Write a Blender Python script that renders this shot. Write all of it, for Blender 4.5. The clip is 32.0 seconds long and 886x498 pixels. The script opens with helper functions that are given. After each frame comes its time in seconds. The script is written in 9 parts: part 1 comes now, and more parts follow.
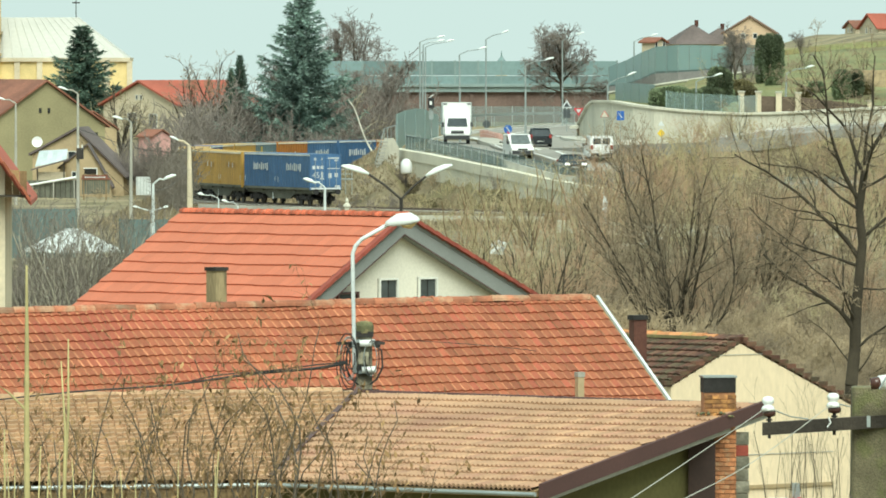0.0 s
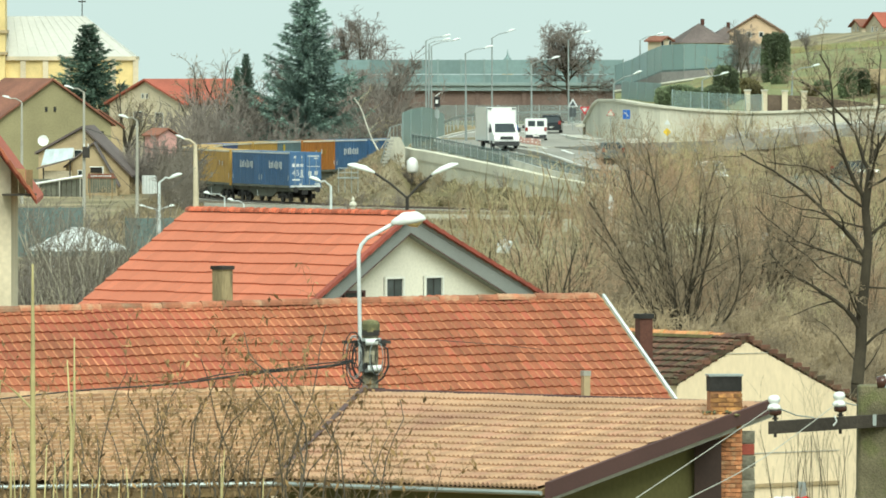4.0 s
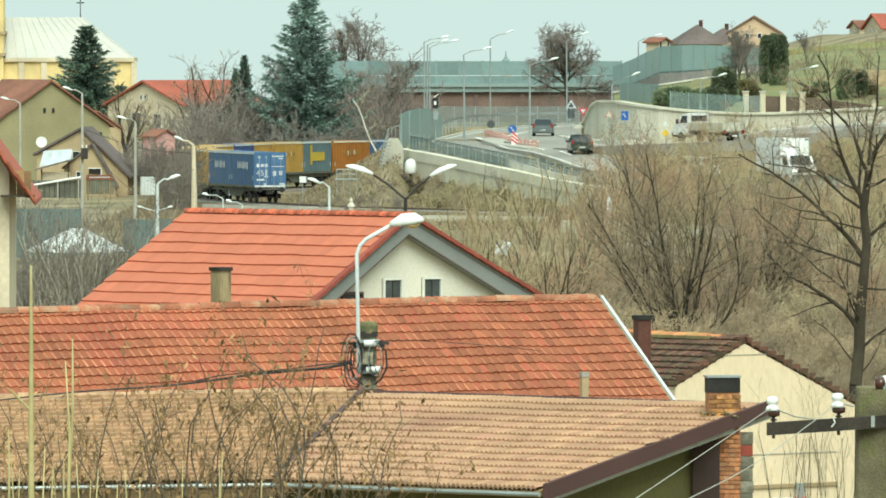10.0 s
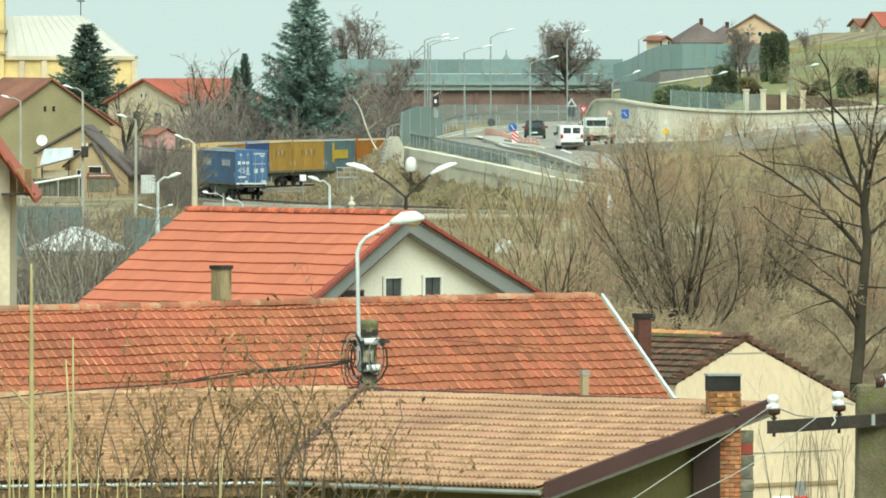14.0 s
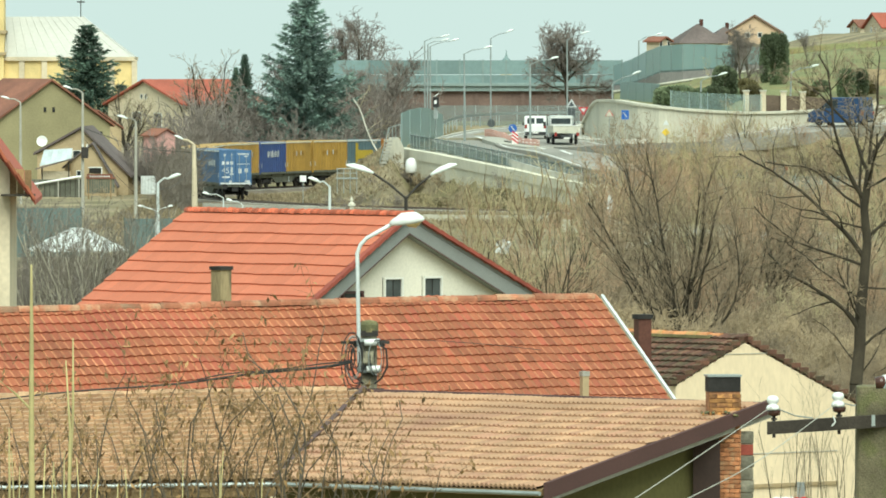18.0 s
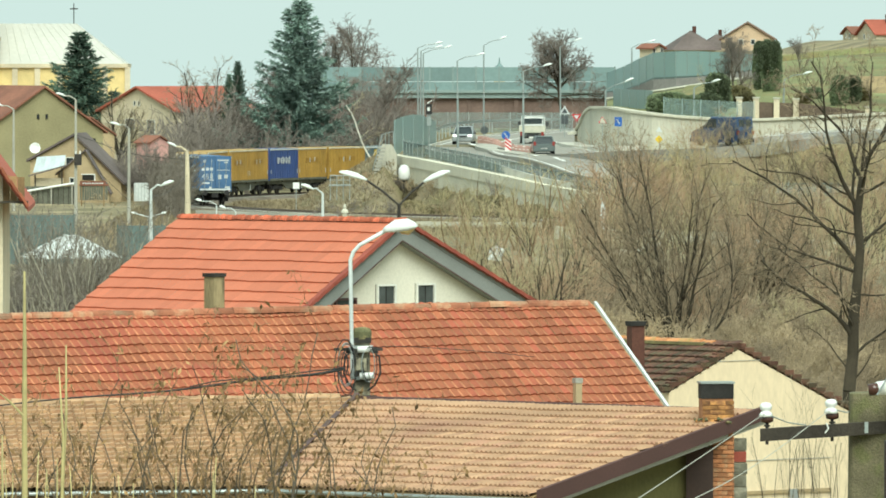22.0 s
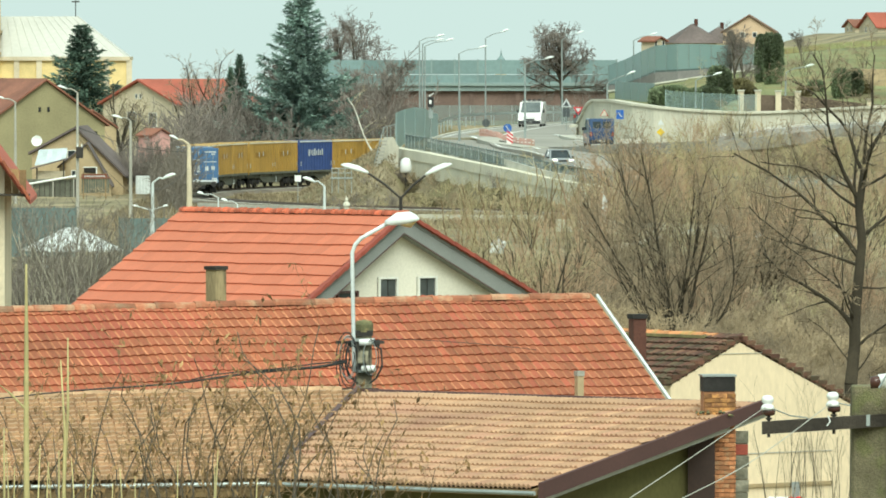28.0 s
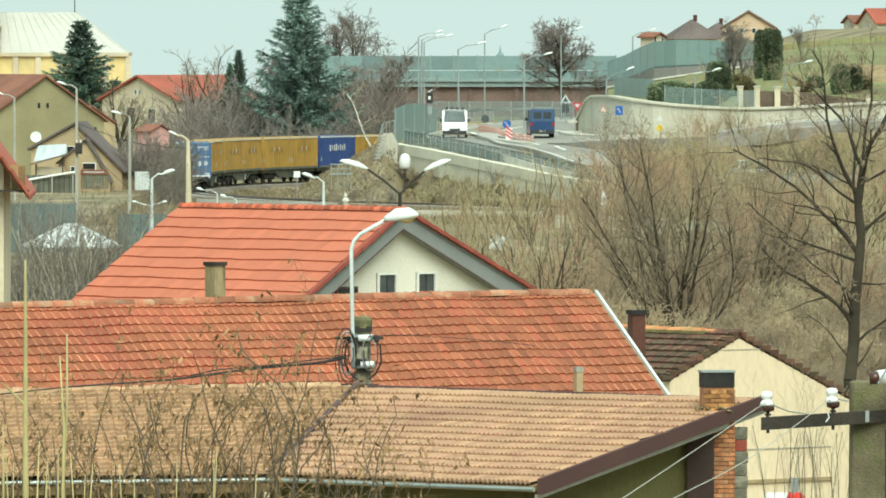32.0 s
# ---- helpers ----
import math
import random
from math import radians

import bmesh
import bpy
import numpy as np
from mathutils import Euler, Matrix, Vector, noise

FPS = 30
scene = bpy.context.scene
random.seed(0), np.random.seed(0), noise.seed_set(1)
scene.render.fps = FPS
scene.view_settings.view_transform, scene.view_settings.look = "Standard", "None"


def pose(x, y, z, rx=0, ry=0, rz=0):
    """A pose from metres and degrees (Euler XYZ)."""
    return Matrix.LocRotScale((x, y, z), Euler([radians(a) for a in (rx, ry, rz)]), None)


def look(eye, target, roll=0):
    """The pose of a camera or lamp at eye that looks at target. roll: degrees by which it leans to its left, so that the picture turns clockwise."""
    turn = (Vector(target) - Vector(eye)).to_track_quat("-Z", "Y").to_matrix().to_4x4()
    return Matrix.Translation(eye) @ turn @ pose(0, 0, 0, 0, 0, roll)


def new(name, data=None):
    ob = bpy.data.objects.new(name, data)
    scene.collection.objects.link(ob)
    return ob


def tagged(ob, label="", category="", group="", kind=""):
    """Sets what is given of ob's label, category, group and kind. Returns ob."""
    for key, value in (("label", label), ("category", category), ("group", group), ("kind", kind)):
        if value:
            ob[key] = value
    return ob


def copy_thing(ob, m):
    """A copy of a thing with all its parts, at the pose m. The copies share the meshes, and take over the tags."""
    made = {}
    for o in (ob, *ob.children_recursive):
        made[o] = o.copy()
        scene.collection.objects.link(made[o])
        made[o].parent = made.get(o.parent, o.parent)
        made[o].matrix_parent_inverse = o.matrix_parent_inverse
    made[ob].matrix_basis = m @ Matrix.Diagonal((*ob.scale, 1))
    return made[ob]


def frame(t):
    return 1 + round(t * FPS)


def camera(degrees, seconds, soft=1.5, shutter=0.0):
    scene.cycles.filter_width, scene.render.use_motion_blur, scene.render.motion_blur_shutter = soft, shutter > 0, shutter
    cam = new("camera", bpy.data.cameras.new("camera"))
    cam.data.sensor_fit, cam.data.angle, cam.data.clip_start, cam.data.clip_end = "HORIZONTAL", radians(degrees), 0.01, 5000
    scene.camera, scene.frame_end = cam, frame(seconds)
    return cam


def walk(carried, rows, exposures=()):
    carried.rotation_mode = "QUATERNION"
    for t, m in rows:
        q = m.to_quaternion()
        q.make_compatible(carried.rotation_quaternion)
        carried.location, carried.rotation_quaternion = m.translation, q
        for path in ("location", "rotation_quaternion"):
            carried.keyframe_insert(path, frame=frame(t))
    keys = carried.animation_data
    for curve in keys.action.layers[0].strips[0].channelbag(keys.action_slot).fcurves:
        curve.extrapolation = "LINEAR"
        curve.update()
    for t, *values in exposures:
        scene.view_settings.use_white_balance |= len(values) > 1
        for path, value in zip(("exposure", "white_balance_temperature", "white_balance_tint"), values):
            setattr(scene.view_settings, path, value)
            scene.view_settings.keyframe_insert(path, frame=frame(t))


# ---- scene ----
# The camera stands on the hillside and looks down through a long lens.
EYE = (0.0, 0.0, 11.7)
cam = camera(5.681, 32.0, soft=1.75)
SWAY = [
    (0, 0.0, 88.7274), (0.5, 0.0055, 88.7247), (1, -0.0056, 88.6996), (1.5, -0.0084, 88.69), (2, 0.0042, 88.6941), (2.5, 0.0082, 88.6996), (3, 0.0167,
    88.7107), (3.5, 0.0291, 88.7162), (5.5, 0.0485, 88.7274), (6, 0.0471, 88.7329), (6.5, 0.0485, 88.7399), (7, 0.0528, 88.7386), (7.5, 0.0624,
    88.7648), (8, 0.0583, 88.7774), (8.5, 0.0471, 88.7663), (9, 0.0458, 88.7468), (9.5, 0.0361, 88.7386), (10, 0.0277, 88.7274), (10.5, 0.0291,
    88.7329), (11, 0.0443, 88.7386), (11.5, 0.0263, 88.7288), (12, 0.0333, 88.7441), (12.5, 0.05, 88.7329), (13, 0.0333, 88.7162), (13.5, 0.0416,
    88.708), (14, 0.0305, 88.7162), (14.5, 0.0416, 88.7162), (16.5, 0.0333, 88.7301), (17, 0.0457, 88.7274), (17.5, 0.0333, 88.7192), (18, 0.0305,
    88.7219), (18.5, 0.0361, 88.7274), (19, 0.0403, 88.7107), (19.5, 0.0333, 88.7274), (20, 0.0319, 88.7233), (20.5, 0.011, 88.7329), (21, 0.0082,
    88.7413), (21.5, 0.0069, 88.7551), (22, -0.0139, 88.7663), (22.5, -0.0361, 88.7594), (23, -0.0445, 88.7441), (23.5, -0.0418, 88.726), (24,
    -0.0418, 88.7121), (24.5, -0.0418, 88.6982), (25, -0.0445, 88.6955), (25.5, -0.0472, 88.7162), (27.5, -0.0209, 88.708), (28, -0.0028, 88.7205),
    (28.5, 0.0, 88.7053), (29, -0.0028, 88.6746), (29.5, 0.0124, 88.6872), (30, 0.0138, 88.6774), (30.5, 0.0042, 88.6886), (31, -0.0098, 88.6719),
    (31.5, -0.0112, 88.6941), (32, -0.0084, 88.6941)
]
walk(cam, [(t, pose(*EYE, tilt, 0, turn)) for t, turn, tilt in SWAY], exposures=[(0, 0.12, 6200, -4), (32, 0.12, 6200, -4)])

# ---- world, sun ----
world = bpy.data.worlds.new("overcast_sky")
scene.world = world
world.use_nodes = True
wn = world.node_tree
wn.nodes.clear()
w_out = wn.nodes.new("ShaderNodeOutputWorld")
w_bg = wn.nodes.new("ShaderNodeBackground")
w_sky = wn.nodes.new("ShaderNodeTexSky")
w_sky.sky_type = "NISHITA"
w_sky.sun_disc = False
w_sky.sun_elevation, w_sky.sun_rotation = radians(49), radians(171)
w_sky.dust_density, w_sky.air_density = 6.0, 1.0
w_mix = wn.nodes.new("ShaderNodeMix")
w_mix.data_type = "RGBA"
w_mix.inputs["Factor"].default_value = 0.93
w_mix.inputs["B"].default_value = (6.62, 7.54, 7.24, 1)   # thick even cloud
wn.links.new(w_sky.outputs[0], w_mix.inputs["A"])
wn.links.new(w_mix.outputs["Result"], w_bg.inputs["Color"])
w_bg.inputs["Strength"].default_value = 0.105
wn.links.new(w_bg.outputs[0], w_out.inputs[0])

sun = new("sun", bpy.data.lights.new("sun", "SUN"))
sun.data.energy, sun.data.angle, sun.data.color = 3.9, radians(45), (1.0, 0.95, 0.85)
sun.matrix_world = look((14, -90, 105), (0, 0, 0))


# ---- materials ----
def material(name, color, rough=0.8, vary=0.25, scale=3.0, fine=40.0, bump=0.0, metal=0.0, second=None, spot=0.5, each=0.0, emit=0.0,
             clear=0.0, stretch=(1, 1, 1)):
    """Procedural surface: broad stains and fine grain in object space, optional second colour in patches, a shift for each object."""
    m = bpy.data.materials.new(name)
    m.use_nodes = True
    t = m.node_tree
    b = t.nodes["Principled BSDF"]
    co = t.nodes.new("ShaderNodeTexCoord")
    mp = t.nodes.new("ShaderNodeMapping")
    mp.inputs["Scale"].default_value = stretch
    info = t.nodes.new("ShaderNodeObjectInfo")
    t.links.new(co.outputs["Object"], mp.inputs["Vector"])
    add = t.nodes.new("ShaderNodeVectorMath")
    mul = t.nodes.new("ShaderNodeVectorMath")
    mul.operation = "SCALE"
    mul.inputs[0].default_value = (37, 17, 53)
    t.links.new(info.outputs["Random"], mul.inputs["Scale"])
    t.links.new(mp.outputs[0], add.inputs[0])
    t.links.new(mul.outputs[0], add.inputs[1])

    def noise_at(sc, detail=4.0):
        n = t.nodes.new("ShaderNodeTexNoise")
        n.inputs["Scale"].default_value, n.inputs["Detail"].default_value = sc, detail
        t.links.new(add.outputs[0], n.inputs["Vector"])
        return n

    def mixer(mode, a, bb, fac):
        x = t.nodes.new("ShaderNodeMix")
        x.data_type, x.blend_type = "RGBA", mode
        for key, v in (("A", a), ("B", bb), ("Factor", fac)):
            if hasattr(v, "is_linked"):
                t.links.new(v, x.inputs[key])
            elif key == "Factor":
                x.inputs[key].default_value = v
            else:
                x.inputs[key].default_value = (*v, 1)
        return x.outputs["Result"]

    def ramp(src, lo, hi, c0, c1):
        r = t.nodes.new("ShaderNodeMapRange")
        for i, v in enumerate((lo, hi, c0, c1)):
            r.inputs[i + 1].default_value = v
        t.links.new(src, r.inputs[0])
        return r.outputs[0]

    n1, n2 = noise_at(scale), noise_at(fine, 3.0)
    col = tuple(color)
    if second:
        col = mixer("MIX", col, tuple(second), ramp(n1.outputs[0], spot - 0.08, spot + 0.08, 0, 1))
    k1 = ramp(noise_at(scale * 0.6).outputs[0], 0.3, 0.7, 1 - vary, 1 + vary * 0.6)
    k2 = ramp(n2.outputs[0], 0.3, 0.7, 1 - vary * 0.5, 1 + vary * 0.5)
    mm = t.nodes.new("ShaderNodeMath")
    mm.operation = "MULTIPLY"
    t.links.new(k1, mm.inputs[0])
    t.links.new(k2, mm.inputs[1])
    val = mm.outputs[0]
    if each:
        m3 = t.nodes.new("ShaderNodeMath")
        m3.operation = "MULTIPLY"
        t.links.new(val, m3.inputs[0])
        t.links.new(ramp(info.outputs["Random"], 0, 1, 1 - each, 1 + each), m3.inputs[1])
        g = t.nodes.new("ShaderNodeNewGeometry")
        m4 = t.nodes.new("ShaderNodeMath")
        m4.operation = "MULTIPLY"
        t.links.new(m3.outputs[0], m4.inputs[0])
        t.links.new(ramp(g.outputs["Random Per Island"], 0, 1, 1 - each, 1 + each), m4.inputs[1])
        val = m4.outputs[0]
    hs = t.nodes.new("ShaderNodeHueSaturation")
    t.links.new(val, hs.inputs["Value"])
    if hasattr(col, "is_linked"):
        t.links.new(col, hs.inputs["Color"])
    else:
        hs.inputs["Color"].default_value = (*col, 1)
    t.links.new(hs.outputs[0], b.inputs["Base Color"])
    b.inputs["Roughness"].default_value, b.inputs["Metallic"].default_value = rough, metal
    if clear:
        b.inputs["Coat Weight"].default_value = clear
    if emit:
        b.inputs["Emission Color"].default_value = (*color, 1)
        b.inputs["Emission Strength"].default_value = emit
    if bump:
        bp = t.nodes.new("ShaderNodeBump")
        bp.inputs["Strength"].default_value, bp.inputs["Distance"].default_value = min(1.0, bump * 8), 0.03
        t.links.new(n2.outputs[0], bp.inputs["Height"])
        t.links.new(bp.outputs[0], b.inputs["Normal"])
    return m


def glassy(name, color=(0.6, 0.75, 0.72), alpha=0.5, rough=0.15):
    m = bpy.data.materials.new(name)
    m.use_nodes = True
    b = m.node_tree.nodes["Principled BSDF"]
    b.inputs["Base Color"].default_value = (*color, 1)
    b.inputs["Roughness"].default_value = rough
    b.inputs["Alpha"].default_value = alpha
    return m


M = {}
for row in [
    ("red_tile", (0.292, 0.091, 0.042), dict(rough=0.75, vary=0.25, scale=0.8, fine=25, each=0.12, second=(0.325, 0.083, 0.045), spot=0.57)),
    ("orange_tile", (0.49, 0.152, 0.084), dict(rough=0.7, vary=0.12, scale=0.8, fine=18, each=0.02)),
    ("orange_cap", (0.50, 0.14, 0.075), dict(rough=0.7, vary=0.2, scale=2, fine=18, each=0.35)),
    ("verge_red", (0.27, 0.062, 0.042), dict(rough=0.7, vary=0.2, scale=2, fine=18, each=0.12)),
    ("brown_tile", (0.435, 0.268, 0.16), dict(rough=0.8, vary=0.22, scale=0.9, fine=22, each=0.06, second=(0.40, 0.225, 0.145), spot=0.56)),
    ("cream_tile", (0.445, 0.288, 0.165), dict(rough=0.85, vary=0.3, scale=5, fine=22, each=0.12, second=(0.42, 0.25, 0.145), spot=0.6)),
    ("old_tile", (0.12, 0.055, 0.036), dict(rough=0.9, vary=0.4, scale=2, fine=25, each=0.35, second=(0.085, 0.066, 0.036), spot=0.52)),
    ("ridge_tile", (0.33, 0.125, 0.066), dict(rough=0.85, vary=0.35, scale=2.5, fine=22, each=0.25, second=(0.34, 0.20, 0.12), spot=0.54)),
    ("ridge_orange", (0.58, 0.26, 0.11), dict(rough=0.8, vary=0.25, scale=2, fine=18, each=0.15, second=(0.42, 0.30, 0.11), spot=0.6)),
    ("plaster_white", (0.66, 0.63, 0.54), dict(rough=0.9, vary=0.12, scale=0.7, fine=15, bump=0.02)),
    ("plaster_cream", (0.70, 0.578, 0.405), dict(rough=0.9, vary=0.12, scale=0.5, fine=12, bump=0.02, stretch=(1, 1, 0.4))),
    ("plaster_olive", (0.29, 0.26, 0.145), dict(rough=0.95, vary=0.2, scale=0.5, fine=8, bump=0.02)),
    ("plaster_pale", (0.60, 0.52, 0.38), dict(rough=0.95, vary=0.2, scale=0.5, fine=8, bump=0.02)),
    # church yellow with less saturation, the haze of distance mixed into its colour
    ("plaster_yellow_hazed", (0.70, 0.55, 0.26), dict(rough=0.9, vary=0.18, scale=0.5, fine=8)),
    ("plaster_ochre", (0.43, 0.335, 0.20), dict(rough=0.9, vary=0.18, scale=0.5, fine=8)),
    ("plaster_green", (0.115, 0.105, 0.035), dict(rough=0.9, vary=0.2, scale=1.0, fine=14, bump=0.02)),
    ("panel_brown", (0.13, 0.095, 0.07), dict(rough=0.9, vary=0.3, scale=0.8, fine=8)),
    ("soffit_grey", (0.22, 0.235, 0.225), dict(rough=0.8, vary=0.15, scale=1.5, fine=20)),
    ("fascia_brown", (0.075, 0.034, 0.031), dict(rough=0.5, vary=0.2, scale=1.5, fine=25)),
    ("white_paint", (0.78, 0.80, 0.78), dict(rough=0.5, vary=0.08, scale=2, fine=20)),
    ("steel_white", (0.62, 0.67, 0.67), dict(rough=0.45, vary=0.15, scale=2, fine=25)),
    ("galvanised", (0.34, 0.38, 0.375), dict(rough=0.45, vary=0.2, scale=3, fine=30, metal=0.4)),
    ("lamp_shell", (0.72, 0.76, 0.74), dict(rough=0.4, vary=0.08, scale=4, fine=30)),
    ("lamp_bowl", (0.60, 0.47, 0.22), dict(rough=0.3, vary=0.2, scale=8, fine=30)),
    ("window_glass", (0.035, 0.045, 0.05), dict(rough=0.12, vary=0.3, scale=1.2, fine=4)),
    ("screen_glass", (0.12, 0.14, 0.14), dict(rough=0.12, vary=0.3, scale=1.2, fine=4)),
    ("pane_grey", (0.06, 0.07, 0.072), dict(rough=0.1, vary=0.3, scale=1.2, fine=4)),
    ("dark_hole", (0.02, 0.018, 0.015), dict(rough=0.95, vary=0.2)),
    ("frame_wood", (0.70, 0.70, 0.64), dict(rough=0.6, vary=0.1)),
    ("timber", (0.28, 0.19, 0.09), dict(rough=0.85, vary=0.35, scale=2, fine=25, each=0.25)),
    ("old_timber", (0.045, 0.037, 0.028), dict(rough=0.9, vary=0.4, scale=4, fine=30, bump=0.04)),
    ("brick", (0.44, 0.185, 0.082), dict(rough=0.9, vary=0.4, scale=5, fine=25, each=0.3, second=(0.40, 0.24, 0.13), spot=0.56, bump=0.03)),
    ("brick_dark", (0.085, 0.033, 0.023), dict(rough=0.9, vary=0.3, scale=3, fine=25, each=0.25, bump=0.03)),
    ("brick_yellow", (0.44, 0.22, 0.075), dict(rough=0.9, vary=0.4, scale=6, fine=25, each=0.3, second=(0.22, 0.105, 0.045), spot=0.53, bump=0.03)),
    ("mortar", (0.36, 0.32, 0.25), dict(rough=0.95, vary=0.25, scale=4, fine=30)),
    ("fence_grey", (0.13, 0.135, 0.105), dict(rough=0.95, vary=0.35, scale=1.5, fine=10)),
    ("post_brown", (0.035, 0.018, 0.013), dict(rough=0.8, vary=0.3, scale=3, fine=20)),
    ("bark_birch", (0.58, 0.56, 0.49), dict(rough=0.9, vary=0.3, scale=3, fine=20)),
    ("twig_shade", (0.20, 0.175, 0.145), dict(rough=1.0, vary=0.35, scale=0.4, fine=6)),
    ("soot", (0.022, 0.021, 0.020), dict(rough=0.95, vary=0.4, scale=3, fine=20)),
    ("concrete", (0.40, 0.39, 0.34), dict(rough=0.9, vary=0.22, scale=0.8, fine=12, bump=0.03)),
    ("concrete_pale", (0.54, 0.52, 0.43), dict(rough=0.9, vary=0.18, scale=0.5, fine=6, bump=0.02, stretch=(1, 1, 0.3))),
    ("wall_pale", (0.68, 0.65, 0.53), dict(rough=0.9, vary=0.14, scale=0.4, fine=5, bump=0.02, stretch=(1, 1, 0.3))),
    ("pole_concrete", (0.145, 0.128, 0.076), dict(rough=0.95, vary=0.4, scale=7, fine=60, bump=0.06, second=(0.125, 0.125, 0.055), spot=0.56)),
    ("moss_dark", (0.12, 0.12, 0.06), dict(rough=1.0, vary=0.4, scale=6, fine=30, second=(0.22, 0.19, 0.09), spot=0.58, bump=0.05)),
    ("old_chimney", (0.30, 0.28, 0.20), dict(rough=0.95, vary=0.4, scale=5, fine=30, second=(0.12, 0.11, 0.08), spot=0.52, bump=0.05)),
    ("porcelain", (0.80, 0.82, 0.80), dict(rough=0.15, vary=0.06)),
    ("porcelain_brown", (0.07, 0.03, 0.022), dict(rough=0.2, vary=0.2)),
    ("iron", (0.05, 0.045, 0.04), dict(rough=0.7, vary=0.4, scale=5, fine=40, metal=0.4)),
    ("cable", (0.03, 0.03, 0.03), dict(rough=0.7, vary=0.2)),
    ("wire", (0.60, 0.58, 0.50), dict(rough=0.45, vary=0.1, metal=0.5)),
    ("asphalt", (0.27, 0.26, 0.23), dict(rough=0.92, vary=0.22, scale=0.25, fine=6)),
    ("line_white", (0.72, 0.73, 0.70), dict(rough=0.7, vary=0.2, scale=1, fine=10)),
    ("kerb", (0.54, 0.53, 0.47), dict(rough=0.9, vary=0.2, scale=1, fine=10)),
    ("ground", (0.26, 0.215, 0.13), dict(rough=1.0, vary=0.45, scale=0.16, fine=2.6, second=(0.165, 0.145, 0.07), spot=0.53)),
    ("grass", (0.185, 0.195, 0.082), dict(rough=1.0, vary=0.35, scale=0.15, fine=2.0, second=(0.21, 0.17, 0.07), spot=0.56)),
    ("ballast", (0.17, 0.145, 0.115), dict(rough=1.0, vary=0.4, scale=0.6, fine=9)),
    ("rail", (0.12, 0.085, 0.065), dict(rough=0.5, vary=0.3, metal=0.6)),
    ("barrier_teal", (0.185, 0.265, 0.265), dict(rough=0.35, vary=0.15, scale=0.25, fine=3, each=0.10)),
    ("barrier_frame", (0.24, 0.31, 0.30), dict(rough=0.5, vary=0.15, scale=0.5, fine=5)),
    ("fence_green", (0.115, 0.16, 0.155), dict(rough=0.55, vary=0.2, scale=1, fine=8)),
    ("underpass_brick", (0.18, 0.125, 0.105), dict(rough=0.95, vary=0.3, scale=0.4, fine=5)),
    ("underpass_grey", (0.20, 0.19, 0.175), dict(rough=0.95, vary=0.25, scale=0.4, fine=5)),
    ("body_blue", (0.055, 0.125, 0.25), dict(rough=0.5, vary=0.22, scale=0.7, fine=6)),
    ("body_navy", (0.04, 0.075, 0.23), dict(rough=0.5, vary=0.22, scale=0.7, fine=6)),
    ("body_teal", (0.115, 0.175, 0.20), dict(rough=0.5, vary=0.22, scale=0.7, fine=6)),
    ("body_yellow", (0.42, 0.255, 0.055), dict(rough=0.55, vary=0.25, scale=0.6, fine=6)),
    ("body_orange", (0.34, 0.135, 0.025), dict(rough=0.55, vary=0.25, scale=0.6, fine=6)),
    ("tarp_top", (0.66, 0.60, 0.46), dict(rough=0.6, vary=0.2, scale=0.6, fine=6)),
    ("print_white", (0.56, 0.59, 0.60), dict(rough=0.6, vary=0.15, scale=2, fine=10)),
    ("print_dark", (0.33, 0.185, 0.03), dict(rough=0.6, vary=0.2)),
    ("print_yellow", (0.50, 0.36, 0.04), dict(rough=0.6, vary=0.15)),
    ("wagon_grey", (0.12, 0.125, 0.10), dict(rough=0.85, vary=0.35, scale=1.2, fine=10)),
    ("wagon_black", (0.018, 0.017, 0.017), dict(rough=0.8, vary=0.3)),
    ("wheel_steel", (0.05, 0.045, 0.042), dict(rough=0.5, vary=0.3, metal=0.5)),
    ("car_white", (0.74, 0.75, 0.74), dict(rough=0.3, vary=0.05, clear=0.5)),
    ("car_black", (0.016, 0.02, 0.024), dict(rough=0.25, vary=0.1, clear=0.7)),
    ("car_grey", (0.115, 0.14, 0.14), dict(rough=0.3, vary=0.1, clear=0.6)),
    ("car_green", (0.014, 0.032, 0.030), dict(rough=0.3, vary=0.1, clear=0.6)),
    ("car_blue", (0.014, 0.05, 0.14), dict(rough=0.3, vary=0.1, clear=0.6)),
    ("car_silver", (0.36, 0.38, 0.39), dict(rough=0.3, vary=0.06, clear=0.5, metal=0.4)),
    ("bed_beige", (0.52, 0.51, 0.42), dict(rough=0.7, vary=0.2)),
    ("tyre", (0.018, 0.018, 0.018), dict(rough=0.9, vary=0.2)),
    ("rim", (0.32, 0.33, 0.34), dict(rough=0.35, vary=0.1, metal=0.6)),
    ("bumper_dark", (0.03, 0.032, 0.034), dict(rough=0.7, vary=0.1)),
    ("tail_red", (0.24, 0.03, 0.025), dict(rough=0.25, vary=0.1)),
    ("headlight", (0.95, 0.93, 0.85), dict(rough=0.2, vary=0.02, emit=1.0)),
    ("headlight_off", (0.60, 0.62, 0.62), dict(rough=0.15, vary=0.05)),
    ("plate", (0.70, 0.70, 0.66), dict(rough=0.6, vary=0.05)),
    ("sign_blue", (0.02, 0.10, 0.38), dict(rough=0.4, vary=0.08)),
    ("sign_red", (0.50, 0.025, 0.035), dict(rough=0.4, vary=0.08)),
    ("sign_back", (0.055, 0.065, 0.07), dict(rough=0.6, vary=0.15)),
    ("sign_yellow", (0.68, 0.47, 0.04), dict(rough=0.4, vary=0.08)),
    ("signal_black", (0.012, 0.012, 0.013), dict(rough=0.5, vary=0.1)),
